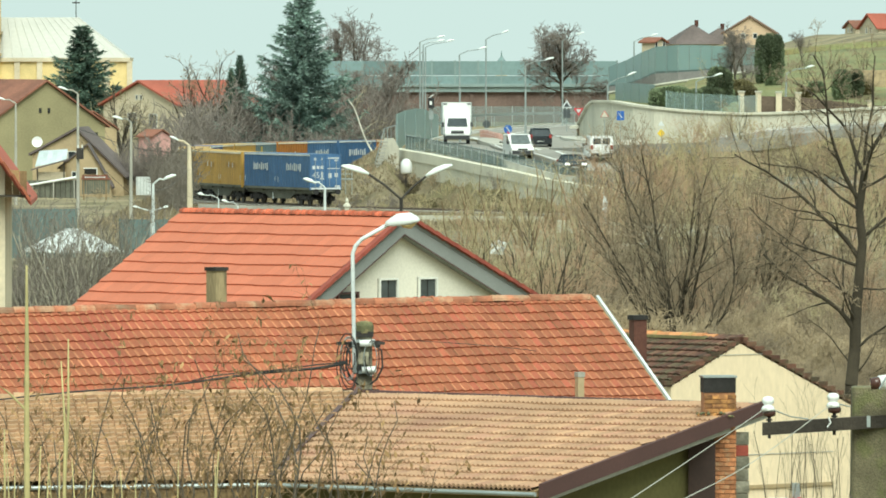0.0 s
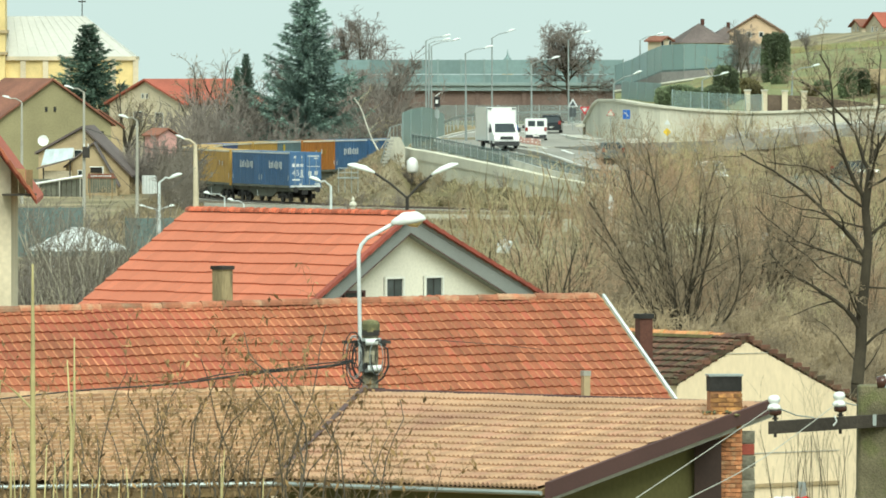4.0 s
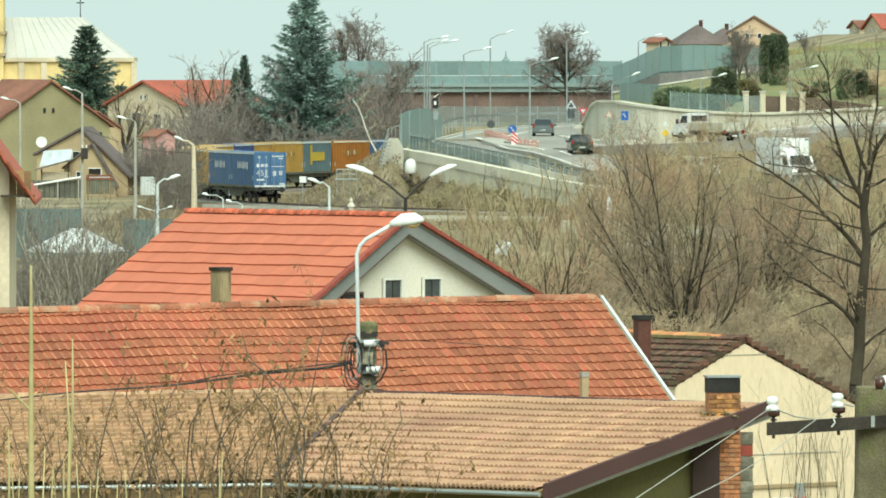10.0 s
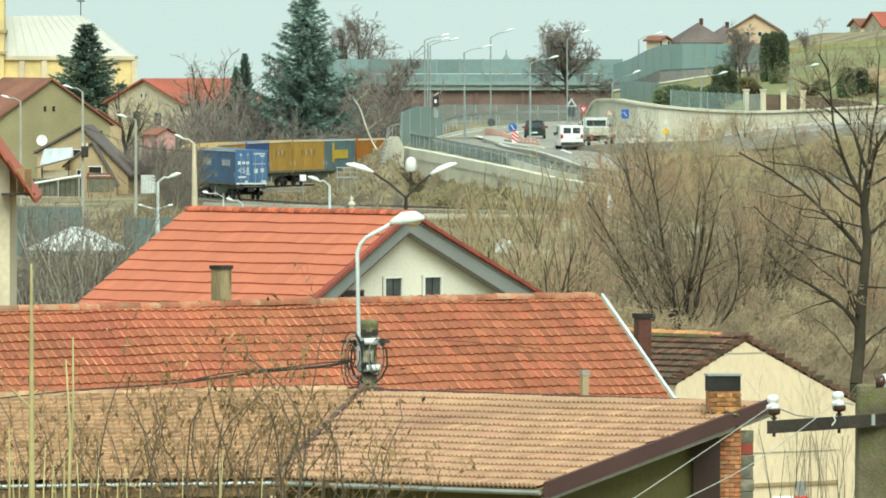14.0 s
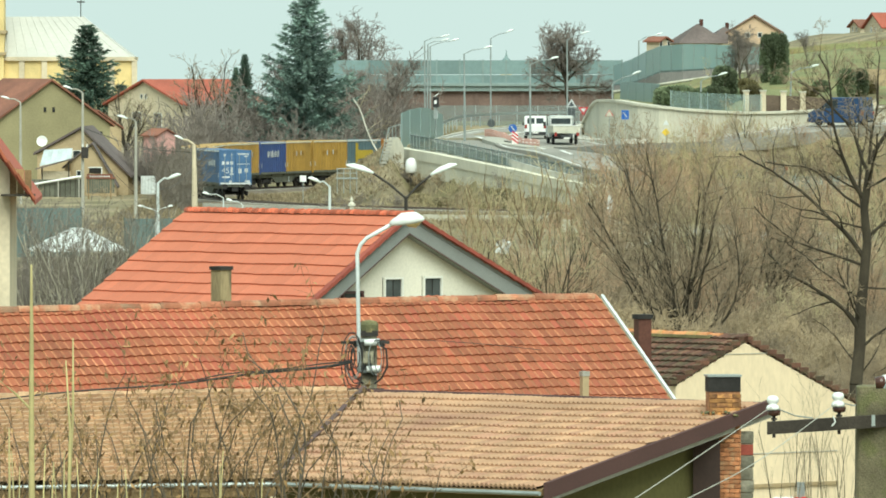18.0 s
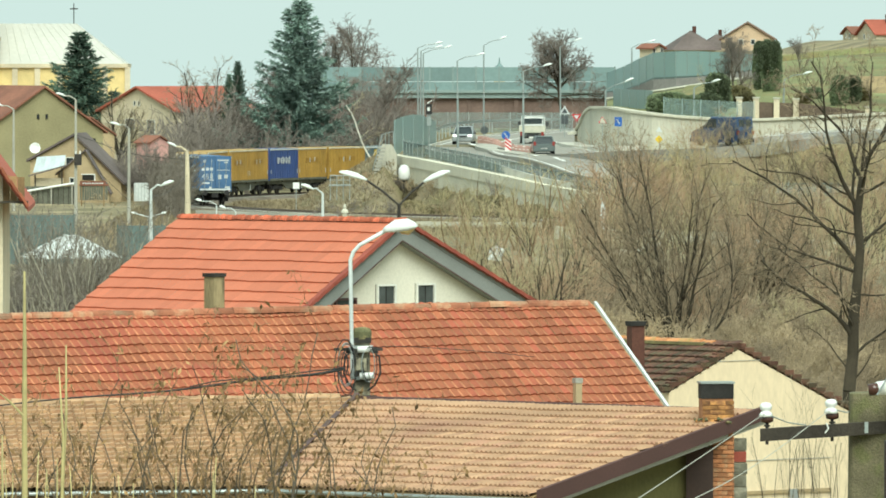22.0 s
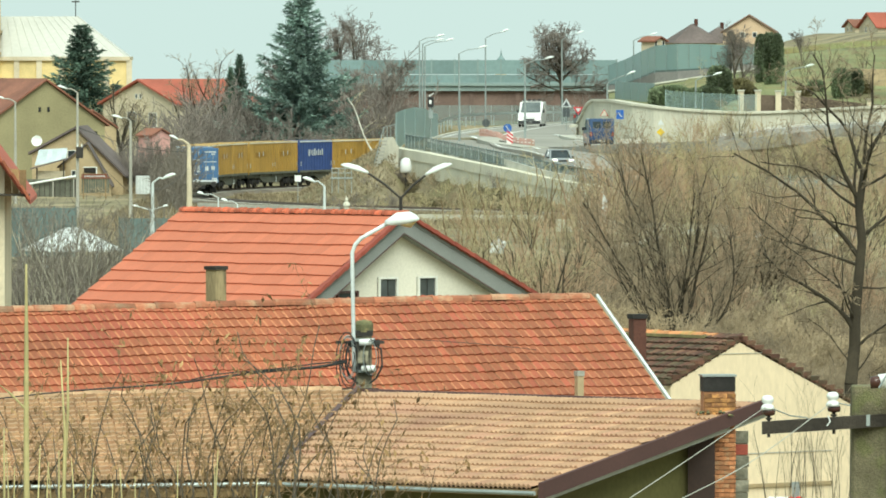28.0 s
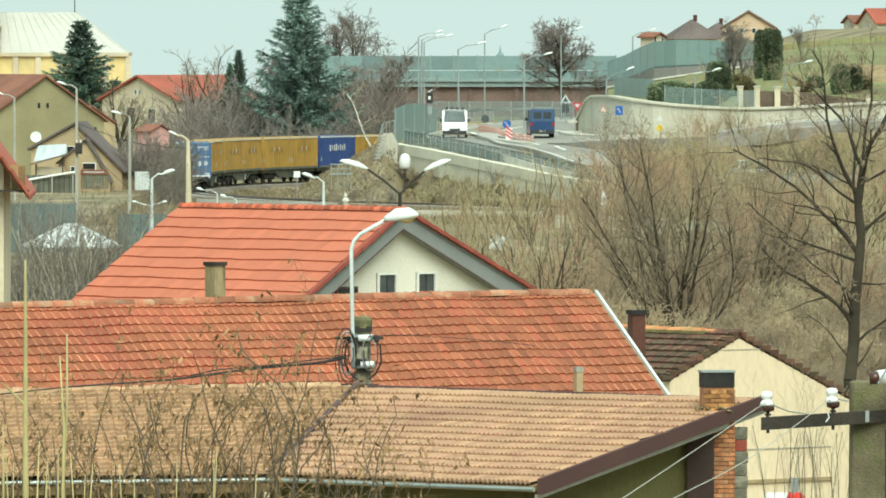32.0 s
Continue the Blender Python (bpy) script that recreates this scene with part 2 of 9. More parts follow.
    ("bark", (0.050, 0.041, 0.027), dict(rough=1.0, vary=0.4, scale=3, fine=30)),
    ("bark_dark", (0.105, 0.088, 0.066), dict(rough=1.0, vary=0.4, scale=3, fine=30)),
    ("bark_brown", (0.21, 0.148, 0.082), dict(rough=1.0, vary=0.4, scale=3, fine=30)),
    ("bark_pale", (0.36, 0.33, 0.26), dict(rough=1.0, vary=0.3, scale=3, fine=30)),
    ("twig_brown", (0.42, 0.333, 0.215), dict(rough=1.0, vary=0.35, scale=0.4, fine=6)),
    ("twig_grey", (0.42, 0.36, 0.25), dict(rough=1.0, vary=0.35, scale=0.4, fine=6)),
    ("twig_rust", (0.41, 0.28, 0.18), dict(rough=1.0, vary=0.35, scale=0.4, fine=6)),
    ("twig_olive", (0.445, 0.385, 0.228), dict(rough=1.0, vary=0.35, scale=0.4, fine=6)),
    ("twig_yellow", (0.44, 0.365, 0.197), dict(rough=1.0, vary=0.35, scale=0.4, fine=6)),
    ("twig_dusk", (0.235, 0.205, 0.18), dict(rough=1.0, vary=0.35, scale=0.4, fine=6)),
    ("twig_dark", (0.29, 0.23, 0.155), dict(rough=1.0, vary=0.35, scale=0.4, fine=6)),
    ("dry_leaf", (0.28, 0.18, 0.085), dict(rough=1.0, vary=0.4, scale=2, fine=20, each=0.4)),
    ("reed", (0.43, 0.37, 0.175), dict(rough=0.9, vary=0.25, scale=3, fine=20, each=0.2)),
    # conifer greens lightened and blued: distance haze put into the needle colour
    ("needle", (0.125, 0.20, 0.145), dict(rough=0.9, vary=0.45, scale=0.5, fine=5, each=0.3)),
    ("needle_hazed", (0.195, 0.275, 0.235), dict(rough=0.9, vary=0.45, scale=0.5, fine=5, each=0.3)),
    ("hedge", (0.165, 0.205, 0.115), dict(rough=1.0, vary=0.5, scale=0.6, fine=5, each=0.35)),
    ("scrub", (0.235, 0.205, 0.118), dict(rough=1.0, vary=0.5, scale=0.6, fine=5, each=0.45)),
    ("hedge_dry", (0.20, 0.175, 0.08), dict(rough=1.0, vary=0.5, scale=0.6, fine=5, each=0.35)),
    ("church_roof", (0.50, 0.495, 0.45), dict(rough=0.4, vary=0.08, scale=0.2, fine=2)),
    ("roof_red_far", (0.36, 0.095, 0.06), dict(rough=0.85, vary=0.25, scale=0.5, fine=4)),
    ("roof_rust_far", (0.24, 0.10, 0.065), dict(rough=0.9, vary=0.3, scale=0.5, fine=4)),
    ("plaster_peach", (0.56, 0.415, 0.285), dict(rough=0.95, vary=0.18, scale=0.5, fine=8)),
    ("roof_brown_far", (0.20, 0.13, 0.095), dict(rough=0.9, vary=0.3, scale=0.5, fine=4)),
    ("thuja_green", (0.195, 0.245, 0.14), dict(rough=1.0, vary=0.5, scale=0.6, fine=5, each=0.35)),
    ("brick_red", (0.27, 0.06, 0.04), dict(rough=0.9, vary=0.3, scale=4, fine=25)),
    ("render_grey", (0.235, 0.225, 0.175), dict(rough=0.95, vary=0.4, scale=5, fine=30, second=(0.14, 0.135, 0.10), spot=0.5, bump=0.04)),
    ("mortar_orange", (0.34, 0.165, 0.08), dict(rough=0.95, vary=0.35, scale=5, fine=30)),
    ("band_tan", (0.38, 0.29, 0.165), dict(rough=0.9, vary=0.3, scale=2, fine=20)),
    ("stained_ochre", (0.33, 0.26, 0.145), dict(rough=0.95, vary=0.35, scale=3, fine=20, second=(0.13, 0.10, 0.06), spot=0.56, stretch=(1, 1, 0.25), bump=0.03)),
    ("roof_dark_far", (0.135, 0.108, 0.102), dict(rough=0.9, vary=0.3, scale=0.5, fine=4)),
    ("tin_sheet", (0.56, 0.62, 0.63), dict(rough=0.35, vary=0.2, scale=0.6, fine=5, metal=0.2)),
    ("tin_white", (0.62, 0.65, 0.64), dict(rough=0.5, vary=0.25, scale=1.0, fine=6)),
    ("barrier_white", (0.74, 0.73, 0.70), dict(rough=0.6, vary=0.1)),
    ("barrier_red", (0.46, 0.28, 0.24), dict(rough=0.6, vary=0.1)),
    ("cloth_white", (0.74, 0.76, 0.78), dict(rough=0.9, vary=0.1)),
    ("cloth_red", (0.58, 0.05, 0.035), dict(rough=0.9, vary=0.1)),
    ("pink_paint", (0.58, 0.33, 0.30), dict(rough=0.9, vary=0.15)),
]:
    M[row[0]] = material(row[0], row[1], **row[2])


M["barrier_glass"] = glassy("barrier_glass", (0.26, 0.385, 0.38), 0.80, 0.3)
M["tuft"] = material("tuft", (0.28, 0.23, 0.145), rough=1.0, vary=0.3, scale=0.2, fine=2, each=0.3)
M["clear_glass"] = glassy("clear_glass", (0.34, 0.45, 0.43), 0.2, 0.3)
M["litter"] = material("litter", (0.20, 0.15, 0.085), rough=1.0, vary=0.35, scale=0.3, fine=3, each=0.35)
M["mesh_wire"] = glassy("mesh_wire", (0.22, 0.285, 0.275), 0.32, 0.8)
# paler red for the outer facets of each pantile
M["pale_edge"] = material("pale_edge", (0.35, 0.145, 0.072), rough=0.9, vary=0.3, scale=3, fine=25, each=0.3)


# ---- geometry helpers ----
class Geo:
    """Collects verts and faces for one mesh."""

    def __init__(self):
        self.v, self.f = [], []

    def add(self, verts, faces):
        k = len(self.v)
        self.v.extend(verts)
        self.f.extend([tuple(i + k for i in q) for q in faces])
        return self

    def box(self, c, size, m=None, taper=1.0):
        x, y, z = (a / 2 for a in size)
        vs = [(sx * x * (taper if sz > 0 else 1), sy * y * (taper if sz > 0 else 1), sz * z) for sz in (-1, 1) for sx, sy in ((-1, -1), (1, -1), (1, 1), (-1, 1))]
        m = Matrix.Translation(c) @ (m.to_4x4() if m else Matrix())
        vs = [tuple(m @ Vector(q)) for q in vs]
        return self.add(vs, [(3, 2, 1, 0), (4, 5, 6, 7), (0, 1, 5, 4), (1, 2, 6, 5), (2, 3, 7, 6), (3, 0, 4, 7)])

    def tube(self, p, q, r0, r1=None, n=6, caps=True):
        r1 = r0 if r1 is None else r1
        p, q = Vector(p), Vector(q)
        d = q - p
        a = d.cross(Vector((0, 0, 1)) if abs(d.z) < 0.9 * d.length else Vector((1, 0, 0))).normalized()
        b = d.cross(a).normalized()
        vs = []
        for c, r in ((p, r0), (q, r1)):
            for i in range(n):
                w = 2 * math.pi * i / n
                vs.append(tuple(c + a * (r * math.cos(w)) + b * (r * math.sin(w))))
        fs = [(i, (i + 1) % n, n + (i + 1) % n, n + i) for i in range(n)]
        if caps:
            fs += [tuple(reversed(range(n))), tuple(range(n, 2 * n))]
        return self.add(vs, fs)

    def chain(self, pts, r, n=6):
        """One unbroken tube through the points."""
        ps = [Vector(q) for q in pts]
        rs = r if isinstance(r, (list, tuple)) else [r] * len(ps)
        whole = ps[-1] - ps[0]
        ref = Vector((0, 0, 1)) if abs(whole.z) < 0.8 * whole.length else Vector((0, 1, 0))
        rings = []
        for i, q in enumerate(ps):
            d = (ps[min(i + 1, len(ps) - 1)] - ps[max(i - 1, 0)]).normalized()
            a = d.cross(ref).normalized()
            b = d.cross(a)
            rings.append([q + a * (rs[i] * math.cos(2 * math.pi * k / n)) + b * (rs[i] * math.sin(2 * math.pi * k / n)) for k in range(n)])
        return self.loft(rings)

    def prism(self, ring, vec):
        """A polygon (3D points, in order) pushed along vec."""
        n = len(ring)
        vec = Vector(vec)
        vs = [tuple(Vector(a)) for a in ring] + [tuple(Vector(a) + vec) for a in ring]
        fs = [tuple(reversed(range(n))), tuple(range(n, 2 * n))] + [(i, (i + 1) % n, n + (i + 1) % n, n + i) for i in range(n)]
        return self.add(vs, fs)

    def lathe(self, c, prof, n=12):
        """Rings (radius, z) about the upright axis at c."""
        c = Vector(c)
        vs = [tuple(c + Vector((r * math.cos(2 * math.pi * i / n), r * math.sin(2 * math.pi * i / n), z))) for r, z in prof for i in range(n)]
        fs = [(j * n + i, j * n + (i + 1) % n, (j + 1) * n + (i + 1) % n, (j + 1) * n + i) for j in range(len(prof) - 1) for i in range(n)]
        fs += [tuple(reversed(range(n))), tuple(range((len(prof) - 1) * n, len(prof) * n))]
        return self.add(vs, fs)

    def loft(self, rings):
        n = len(rings[0])
        vs = [tuple(q) for r in rings for q in r]
        fs = [(j * n + i, j * n + (i + 1) % n, (j + 1) * n + (i + 1) % n, (j + 1) * n + i) for j in range(len(rings) - 1) for i in range(n)]
        fs += [tuple(reversed(range(n))), tuple(range((len(rings) - 1) * n, len(rings) * n))]
        return self.add(vs, fs)

    def mesh(self, name, mat, smooth=False):
        me = bpy.data.meshes.new(name)
        me.from_pydata(self.v, [], self.f)
        me.materials.append(M[mat])
        bm = bmesh.new()
        bm.from_mesh(me)
        bmesh.ops.recalc_face_normals(bm, faces=bm.faces)
        bm.to_mesh(me)
        bm.free()
        if smooth:
            me.polygons.foreach_set("use_smooth", [True] * len(me.polygons))
        return me

    def raw(self, name, mat):
        me = bpy.data.meshes.new(name)
        me.from_pydata(self.v, [], self.f)
        me.materials.append(M[mat])
        return me


def part(name, geo, mat, parent, label="", smooth=False, m=None):
    """Links a Geo (or a ready mesh) as one mesh object under a thing or a part."""
    me = geo if isinstance(geo, bpy.types.Mesh) else geo.mesh(name, mat, smooth)
    ob = new(name, me)
    ob.parent = parent
    if m is not None:
        ob.matrix_local = m
    if label:
        tagged(ob, label)
    return ob


def thing(name, m, label, category, group="", kind=""):
    ob = new(name)
    ob.matrix_world = m if isinstance(m, Matrix) else Matrix.Translation(m)
    ob.empty_display_size = 0.2
    return tagged(ob, label, category, group, kind)


def solo(name, geo, mat, label="", category="", kind="", loc=None, group="", smooth=False):
    """A thing that is one mesh."""
    ob = new(name, geo if isinstance(geo, bpy.types.Mesh) else geo.mesh(name, mat, smooth))
    if loc is not None:
        ob.matrix_world = loc if isinstance(loc, Matrix) else Matrix.Translation(loc)
    return tagged(ob, label, category, group, kind)


def basis(o, u, v):
    """A pose with x along u, y along v as far as it can, z along their normal."""
    u = Vector(u).normalized()
    w = u.cross(Vector(v)).normalized()
    y = w.cross(u)
    return Matrix.Translation(o) @ Matrix((u, y, w)).transposed().to_4x4()


def lerp_path(path, t):
    """Linear look-up in rows (key, values...)."""
    if t <= path[0][0]:
        return path[0][1:]
    for a, b in zip(path, path[1:]):
        if t <= b[0]:
            k = (t - a[0]) / (b[0] - a[0])
            return tuple(p + (q - p) * k for p, q in zip(a[1:], b[1:]))
    return path[-1][1:]

# ---- the lie of the land ----
TRACK_X, TRACK_Y, TRACK_R = 99.88, 726.68, 120.16          # one curve of track, rail tops at height 0


def curve_through(points, step=3.0):
    """A smooth line through the points."""
    ps = [Vector(q) for q in points]
    ps = [2 * ps[0] - ps[1]] + ps + [2 * ps[-1] - ps[-2]]
    out = []
    for i in range(1, len(ps) - 2):
        a, b, c, d = ps[i - 1:i + 3]
        n = max(2, int((c - b).length / step))
        for k in range(n):
            t = k / n
            out.append(0.5 * (2 * b + (c - a) * t + (2 * a - 5 * b + 4 * c - d) * t * t + (3 * b - a - 3 * c + d) * t ** 3))
    return out + [ps[-2]]


LANE_IN = [(16.64, 832.0, 5.065), (12.173, 815.0, 5.046), (8.911, 800.0, 4.966), (7.226, 782.0, 4.969), (4.191, 770.0, 4.78), (1.61, 748.0, 4.457), (0.731, 722.0, 4.297), (2.044, 702.0, 4.147), (5.036, 686.0, 3.755), (8.748, 671.0, 2.782), (11.965, 661.0, 2.287), (19.2, 651.0, 1.811), (26.084, 648.0, 2.185), (35.215, 650.0, 2.32), (46.265, 655.0, 2.331)]
LANE_OUT = [(47.889, 678.0, 2.259), (36.515, 674.0, 2.23), (26.044, 668.0, 2.103), (18.842, 666.0, 2.005), (13.951, 670.0, 2.71), (11.552, 676.0, 3.528), (9.711, 685.0, 3.983), (7.95, 694.0, 4.145), (7.194, 706.0, 4.372), (7.388, 725.0, 4.542), (8.534, 745.0, 4.722), (10.7, 765.0, 4.922), (12.638, 780.0, 5.085), (16.0, 800.0, 5.168), (18.001, 822.0, 5.093)]
LANE_SIDE = [(49.726, 704.0, 6.05), (37.491, 692.0, 5.98), (32.872, 687.0, 5.88), (27.843, 681.0, 5.62), (19.938, 676.0, 4.72), (16.182, 680.0, 4.47), (13.286, 686.0, 4.189), (11.65, 692.0, 4.079), (9.556, 699.0, 4.179), (7.673, 709.0, 4.431)]
WALL_LOW = [(-3.671, 716.0, 3.86), (-2.413, 706.0, 3.746), (-1.062, 699.0, 3.604), (2.0, 687.0, 3.134), (4.963, 676.0, 2.672), (9.05, 662.0, 1.979), (13.0, 650.0, 1.58), (18.876, 640.0, 1.492), (28.912, 638.0, 1.524)]
WALL_HIGH = [(10.95, 731.0, 5.35), (11.35, 730.0, 6.05), (12.077, 712.0, 7.599), (14.971, 704.0, 7.333), (18.483, 702.0, 6.946), (23.304, 700.0, 6.694), (28.258, 702.0, 6.813), (35.032, 706.0, 7.142), (45.977, 715.0, 7.401)]
LANE_IN = [(x, y, z - 0.1) for x, y, z in LANE_IN]
LANE_OUT = [(x, y, z - 0.1) for x, y, z in LANE_OUT]
HEIGHTS = [Vector(q) for q in LANE_IN + LANE_OUT + LANE_SIDE + WALL_LOW]


def along(line, x):
    """y and z on a line of points at x."""
    return lerp_path(sorted((q[0], q[1], q[2]) for q in line), x)


def smooth01(t):
    t = min(1.0, max(0.0, t))
    return t * t * (3 - 2 * t)


def ground_z(x, y):
    z = lerp_path([(-60, 10.0), (0, 10.0), (20, 9.3), (60, 5.2), (110, 1.6), (240, 1.2), (380, -0.4), (9000, -0.4)], y)[0]
    if y > 560:
        dx, dy = x - TRACK_X, y - TRACK_Y
        r = math.hypot(dx, dy)
        e = TRACK_R - r - 3
        if e > 0:
            sw = sz = 0.0
            for q in HEIGHTS:
                w = 1.0 / ((x - q.x) ** 2 + (y - q.y) ** 2 + 4.0) ** 1.6
                sw, sz = sw + w, sz + w * q.z
            plateau = sz / sw - 0.06
            rise = (e - 5) * 0.55 - 0.4
            ramp_ = -0.4 + (plateau + 0.4) * smooth01((e - 2) / 8) * smooth01((x + 14) / 8) * (1 - smooth01((y - 686) / 10))
            z = max(-0.4, min(plateau, max(rise, ramp_)))
            if x > WALL_LOW[0][0]:
                wy, wz = along(WALL_LOW, x)
                if y < wy + 2.5:
                    z = min(z, max(-0.4, wz - 1.75 - (wy - y) * 0.25))
        elif x < TRACK_X:
            z = -0.4 + max(0.0, (r - TRACK_R - 6)) * 0.022 * smooth01((y - 700) / 60)
            z = min(z, 5.0)
            if y > 740 and x > -9:
                z = max(z, 4.75 * smooth01((x + 9) / 6) * smooth01((r - TRACK_R - 3.5) / 5))
        if x > WALL_HIGH[0][0]:
            wy, wz = along(WALL_HIGH, x)
            edge = 13.0 + (y - 712) * 0.05
            if y > wy + 2.2 and x > edge:
                rise = wz - 0.25 + (y - wy) * 0.030 * smooth01((x - edge) / 6) + max(0, x - 16) * 0.06 * smooth01((y - wy) / 110)
                rise = min(rise, 12.1 + 1.3 * smooth01((x - 37) / 7) + 0.4 * noise.noise((x * 0.05, y * 0.05, 5.0)))
                z = z + (max(rise, z) - z) * smooth01((x - edge) / 5)
        if y > 835:
            z = max(z, 5.0 * smooth01((y - 835) / 12) * smooth01((x + 30) / 20))
        if abs(math.hypot(x - TRACK_X, y - TRACK_Y) - TRACK_R) < 3.6:
            z = -0.4
        if y > 1040:
            z -= (y - 1040) * 0.02
    return z + 0.12 * noise.noise((x * 0.13, y * 0.13, 0.0)) * (1 if y > 120 else 0.5)


def spread(lo, a, b, hi, fine, coarse):
    out, t = [], a
    while t < b:
        out.append(t)
        t += fine
    t = b
    while t < hi:
        out.append(t)
        t += coarse
    t, first = a - coarse, []
    while t > lo:
        first.append(t)
        t -= coarse
    return [lo] + first[::-1] + out + [hi]


xs = [-4500, -1500, -600] + spread(-300, -48, 66, 330, 1.5, 14) + [700, 1800, 4500]
ys = [-3000, -600] + spread(-100, 600, 830, 1500, 1.6, 12) + [2000, 3000, 4800]
land = Geo()
land.v = [(x, y, ground_z(x, y)) for y in ys for x in xs]
nx = len(xs)
land.f = [(j * nx + i, j * nx + i + 1, (j + 1) * nx + i + 1, (j + 1) * nx + i) for j in range(len(ys) - 1) for i in range(nx - 1)]
ground = solo("ground", land, "ground", "dry winter grass and bare earth, rising to a low hill", "ground", "structure", smooth=True)

# grassy bank above the high wall
bank = Geo()
bx = [14 + 1.5 * i for i in range(34)]
by = [3 + 4.5 * i for i in range(30)]
bank.v = [(x, along(WALL_HIGH, x)[0] + d, ground_z(x, along(WALL_HIGH, x)[0] + d) + 0.12 + 0.1 * noise.noise((x, d, 3.0))) for d in by for x in bx]
bank.f = [(j * 34 + i, j * 34 + i + 1, j * 34 + i + 35, j * 34 + i + 34) for j in range(29) for i in range(33)]
solo("grass_bank", bank, "grass", "green grass on the bank above the wall", "grass", "structure", smooth=True)


def ribbon(line, width, thick=0.12, lift=0.0, side=0.0):
    g = Geo()
    rings = []
    for i, q in enumerate(line):
        d = line[min(i + 1, len(line) - 1)] - line[max(i - 1, 0)]
        n = Vector((-d.y, d.x, 0)).normalized()
        a, b = q + n * (side + width / 2), q + n * (side - width / 2)
        up = Vector((0, 0, lift))
        dn = Vector((0, 0, lift - thick))
        rings.append([a + up, b + up, b + dn, a + dn])
    return g.loft(rings)


road_in, road_out, road_side = (curve_through(q) for q in (LANE_IN, LANE_OUT, LANE_SIDE))
for nm, line, wd, up, off, kerbs, lines in (("road_1", road_in, 5.4, 0.02, 0.9, (-1,), (-1, 1)), ("road_2", road_out, 7.0, 0.05, 0.0, (), (1,)), ("road_3", road_side, 6.5, 0.08, 0.0, (-1,), (-1,))):
    solo(nm, ribbon(line, wd, 0.9, up, off), "asphalt", "worn grey asphalt road lane", "road", "structure")
    for sd in lines:
        solo("road_edge_line", ribbon(line, 0.14, 0.02, up + 0.012, off + sd * (wd / 2 - 0.35)), "line_white", "white painted edge line", "road marking", "structure")
    for sd in kerbs:
        solo("kerb", ribbon(line, 0.22, 0.9, up + 0.13, off + sd * (wd / 2 + 0.1)), "kerb", "pale concrete kerb along the road", "kerb", "structure")
solo("traffic_island", ribbon(curve_through([(5.682, 742.0, 4.374), (4.387, 722.0, 4.389), (5.407, 706.0, 4.193), (7.708, 692.0, 3.992)]), 3.2, 0.5, 0.16), "concrete", "grey paved traffic island", "traffic island", "structure")

# painted arrows, dashes and stop lines
for nm, pa, pb, wd in (("road_dash", (5.361, 700.0, 4.08), (6.202, 695.0, 4.002), 0.3), ("road_dash", (7.051, 692.0, 3.992), (7.893, 689.0, 3.938), 0.3), ("road_dash", (8.702, 684.0, 3.821), (9.511, 680.0, 3.695), 0.3),
                       ("stop_line", (9.388, 738.0, 4.554), (10.534, 730.0, 4.492), 0.5), ("stop_line", (2.419, 735.0, 4.257), (3.564, 722.0, 4.206), 0.4), ("road_dash", (4.569, 752.0, 4.418), (5.759, 752.0, 4.418), 0.35)):
    a, b = Vector(pa), Vector(pb)
    a.z, b.z = ground_z(a.x, a.y) + 0.22, ground_z(b.x, b.y) + 0.22
    solo(nm, ribbon([a, (a + b) / 2, b], wd, 0.02, 0), "line_white", "white painted road marking", "road marking", "structure")
# the low wall with its coping along the road, the high retaining wall
low = curve_through(WALL_LOW, 2.0)
solo("wall_low", ribbon(low, 0.5, 6.0, -0.25), "wall_pale", "weathered pale concrete retaining wall below the road", "wall", "structure")
solo("wall_coping", ribbon(low, 0.75, 0.75, 0.02), "wall_pale", "pale concrete coping beam on the retaining wall", "coping", "structure")
solo("footway", ribbon(low, 0.9, 0.3, -0.05, 0.8), "concrete", "grey footway behind the coping", "footway", "structure")
high = curve_through(WALL_HIGH, 3.0)
wall_high = Geo()
wall_high.loft([[q, q + Vector((0, 0.5, 0)), Vector((q.x, q.y + 0.5, 1.5)), Vector((q.x, q.y, 1.5))] for q in high])
solo("wall_high", wall_high, "concrete_pale", "tall pale concrete retaining wall", "wall", "structure")
solo("wall_high_coping", ribbon(high, 0.8, 0.18, 0.16, 0.2), "concrete_pale", "thin coping on the tall wall", "coping", "structure")


verge = curve_through([(10.6, 728.0, 4.62), (11.0, 718.0, 4.55), (12.3, 706.0, 4.5), (14.6, 697.0, 4.62)], 2.0)
solo("pavement", ribbon(verge, 2.2, 0.5, 0.12), "kerb", "pale worn pavement at the foot of the tall wall", "pavement", "structure")

# ---- the railway curve ----
def on_track(s, side=0.0, up=0.0):
    """A place at the arc length s from the westernmost point, side metres towards the inside."""
    a = s / TRACK_R
    r = TRACK_R - side
    return Vector((TRACK_X - r * math.cos(a), TRACK_Y + r * math.sin(a), up))


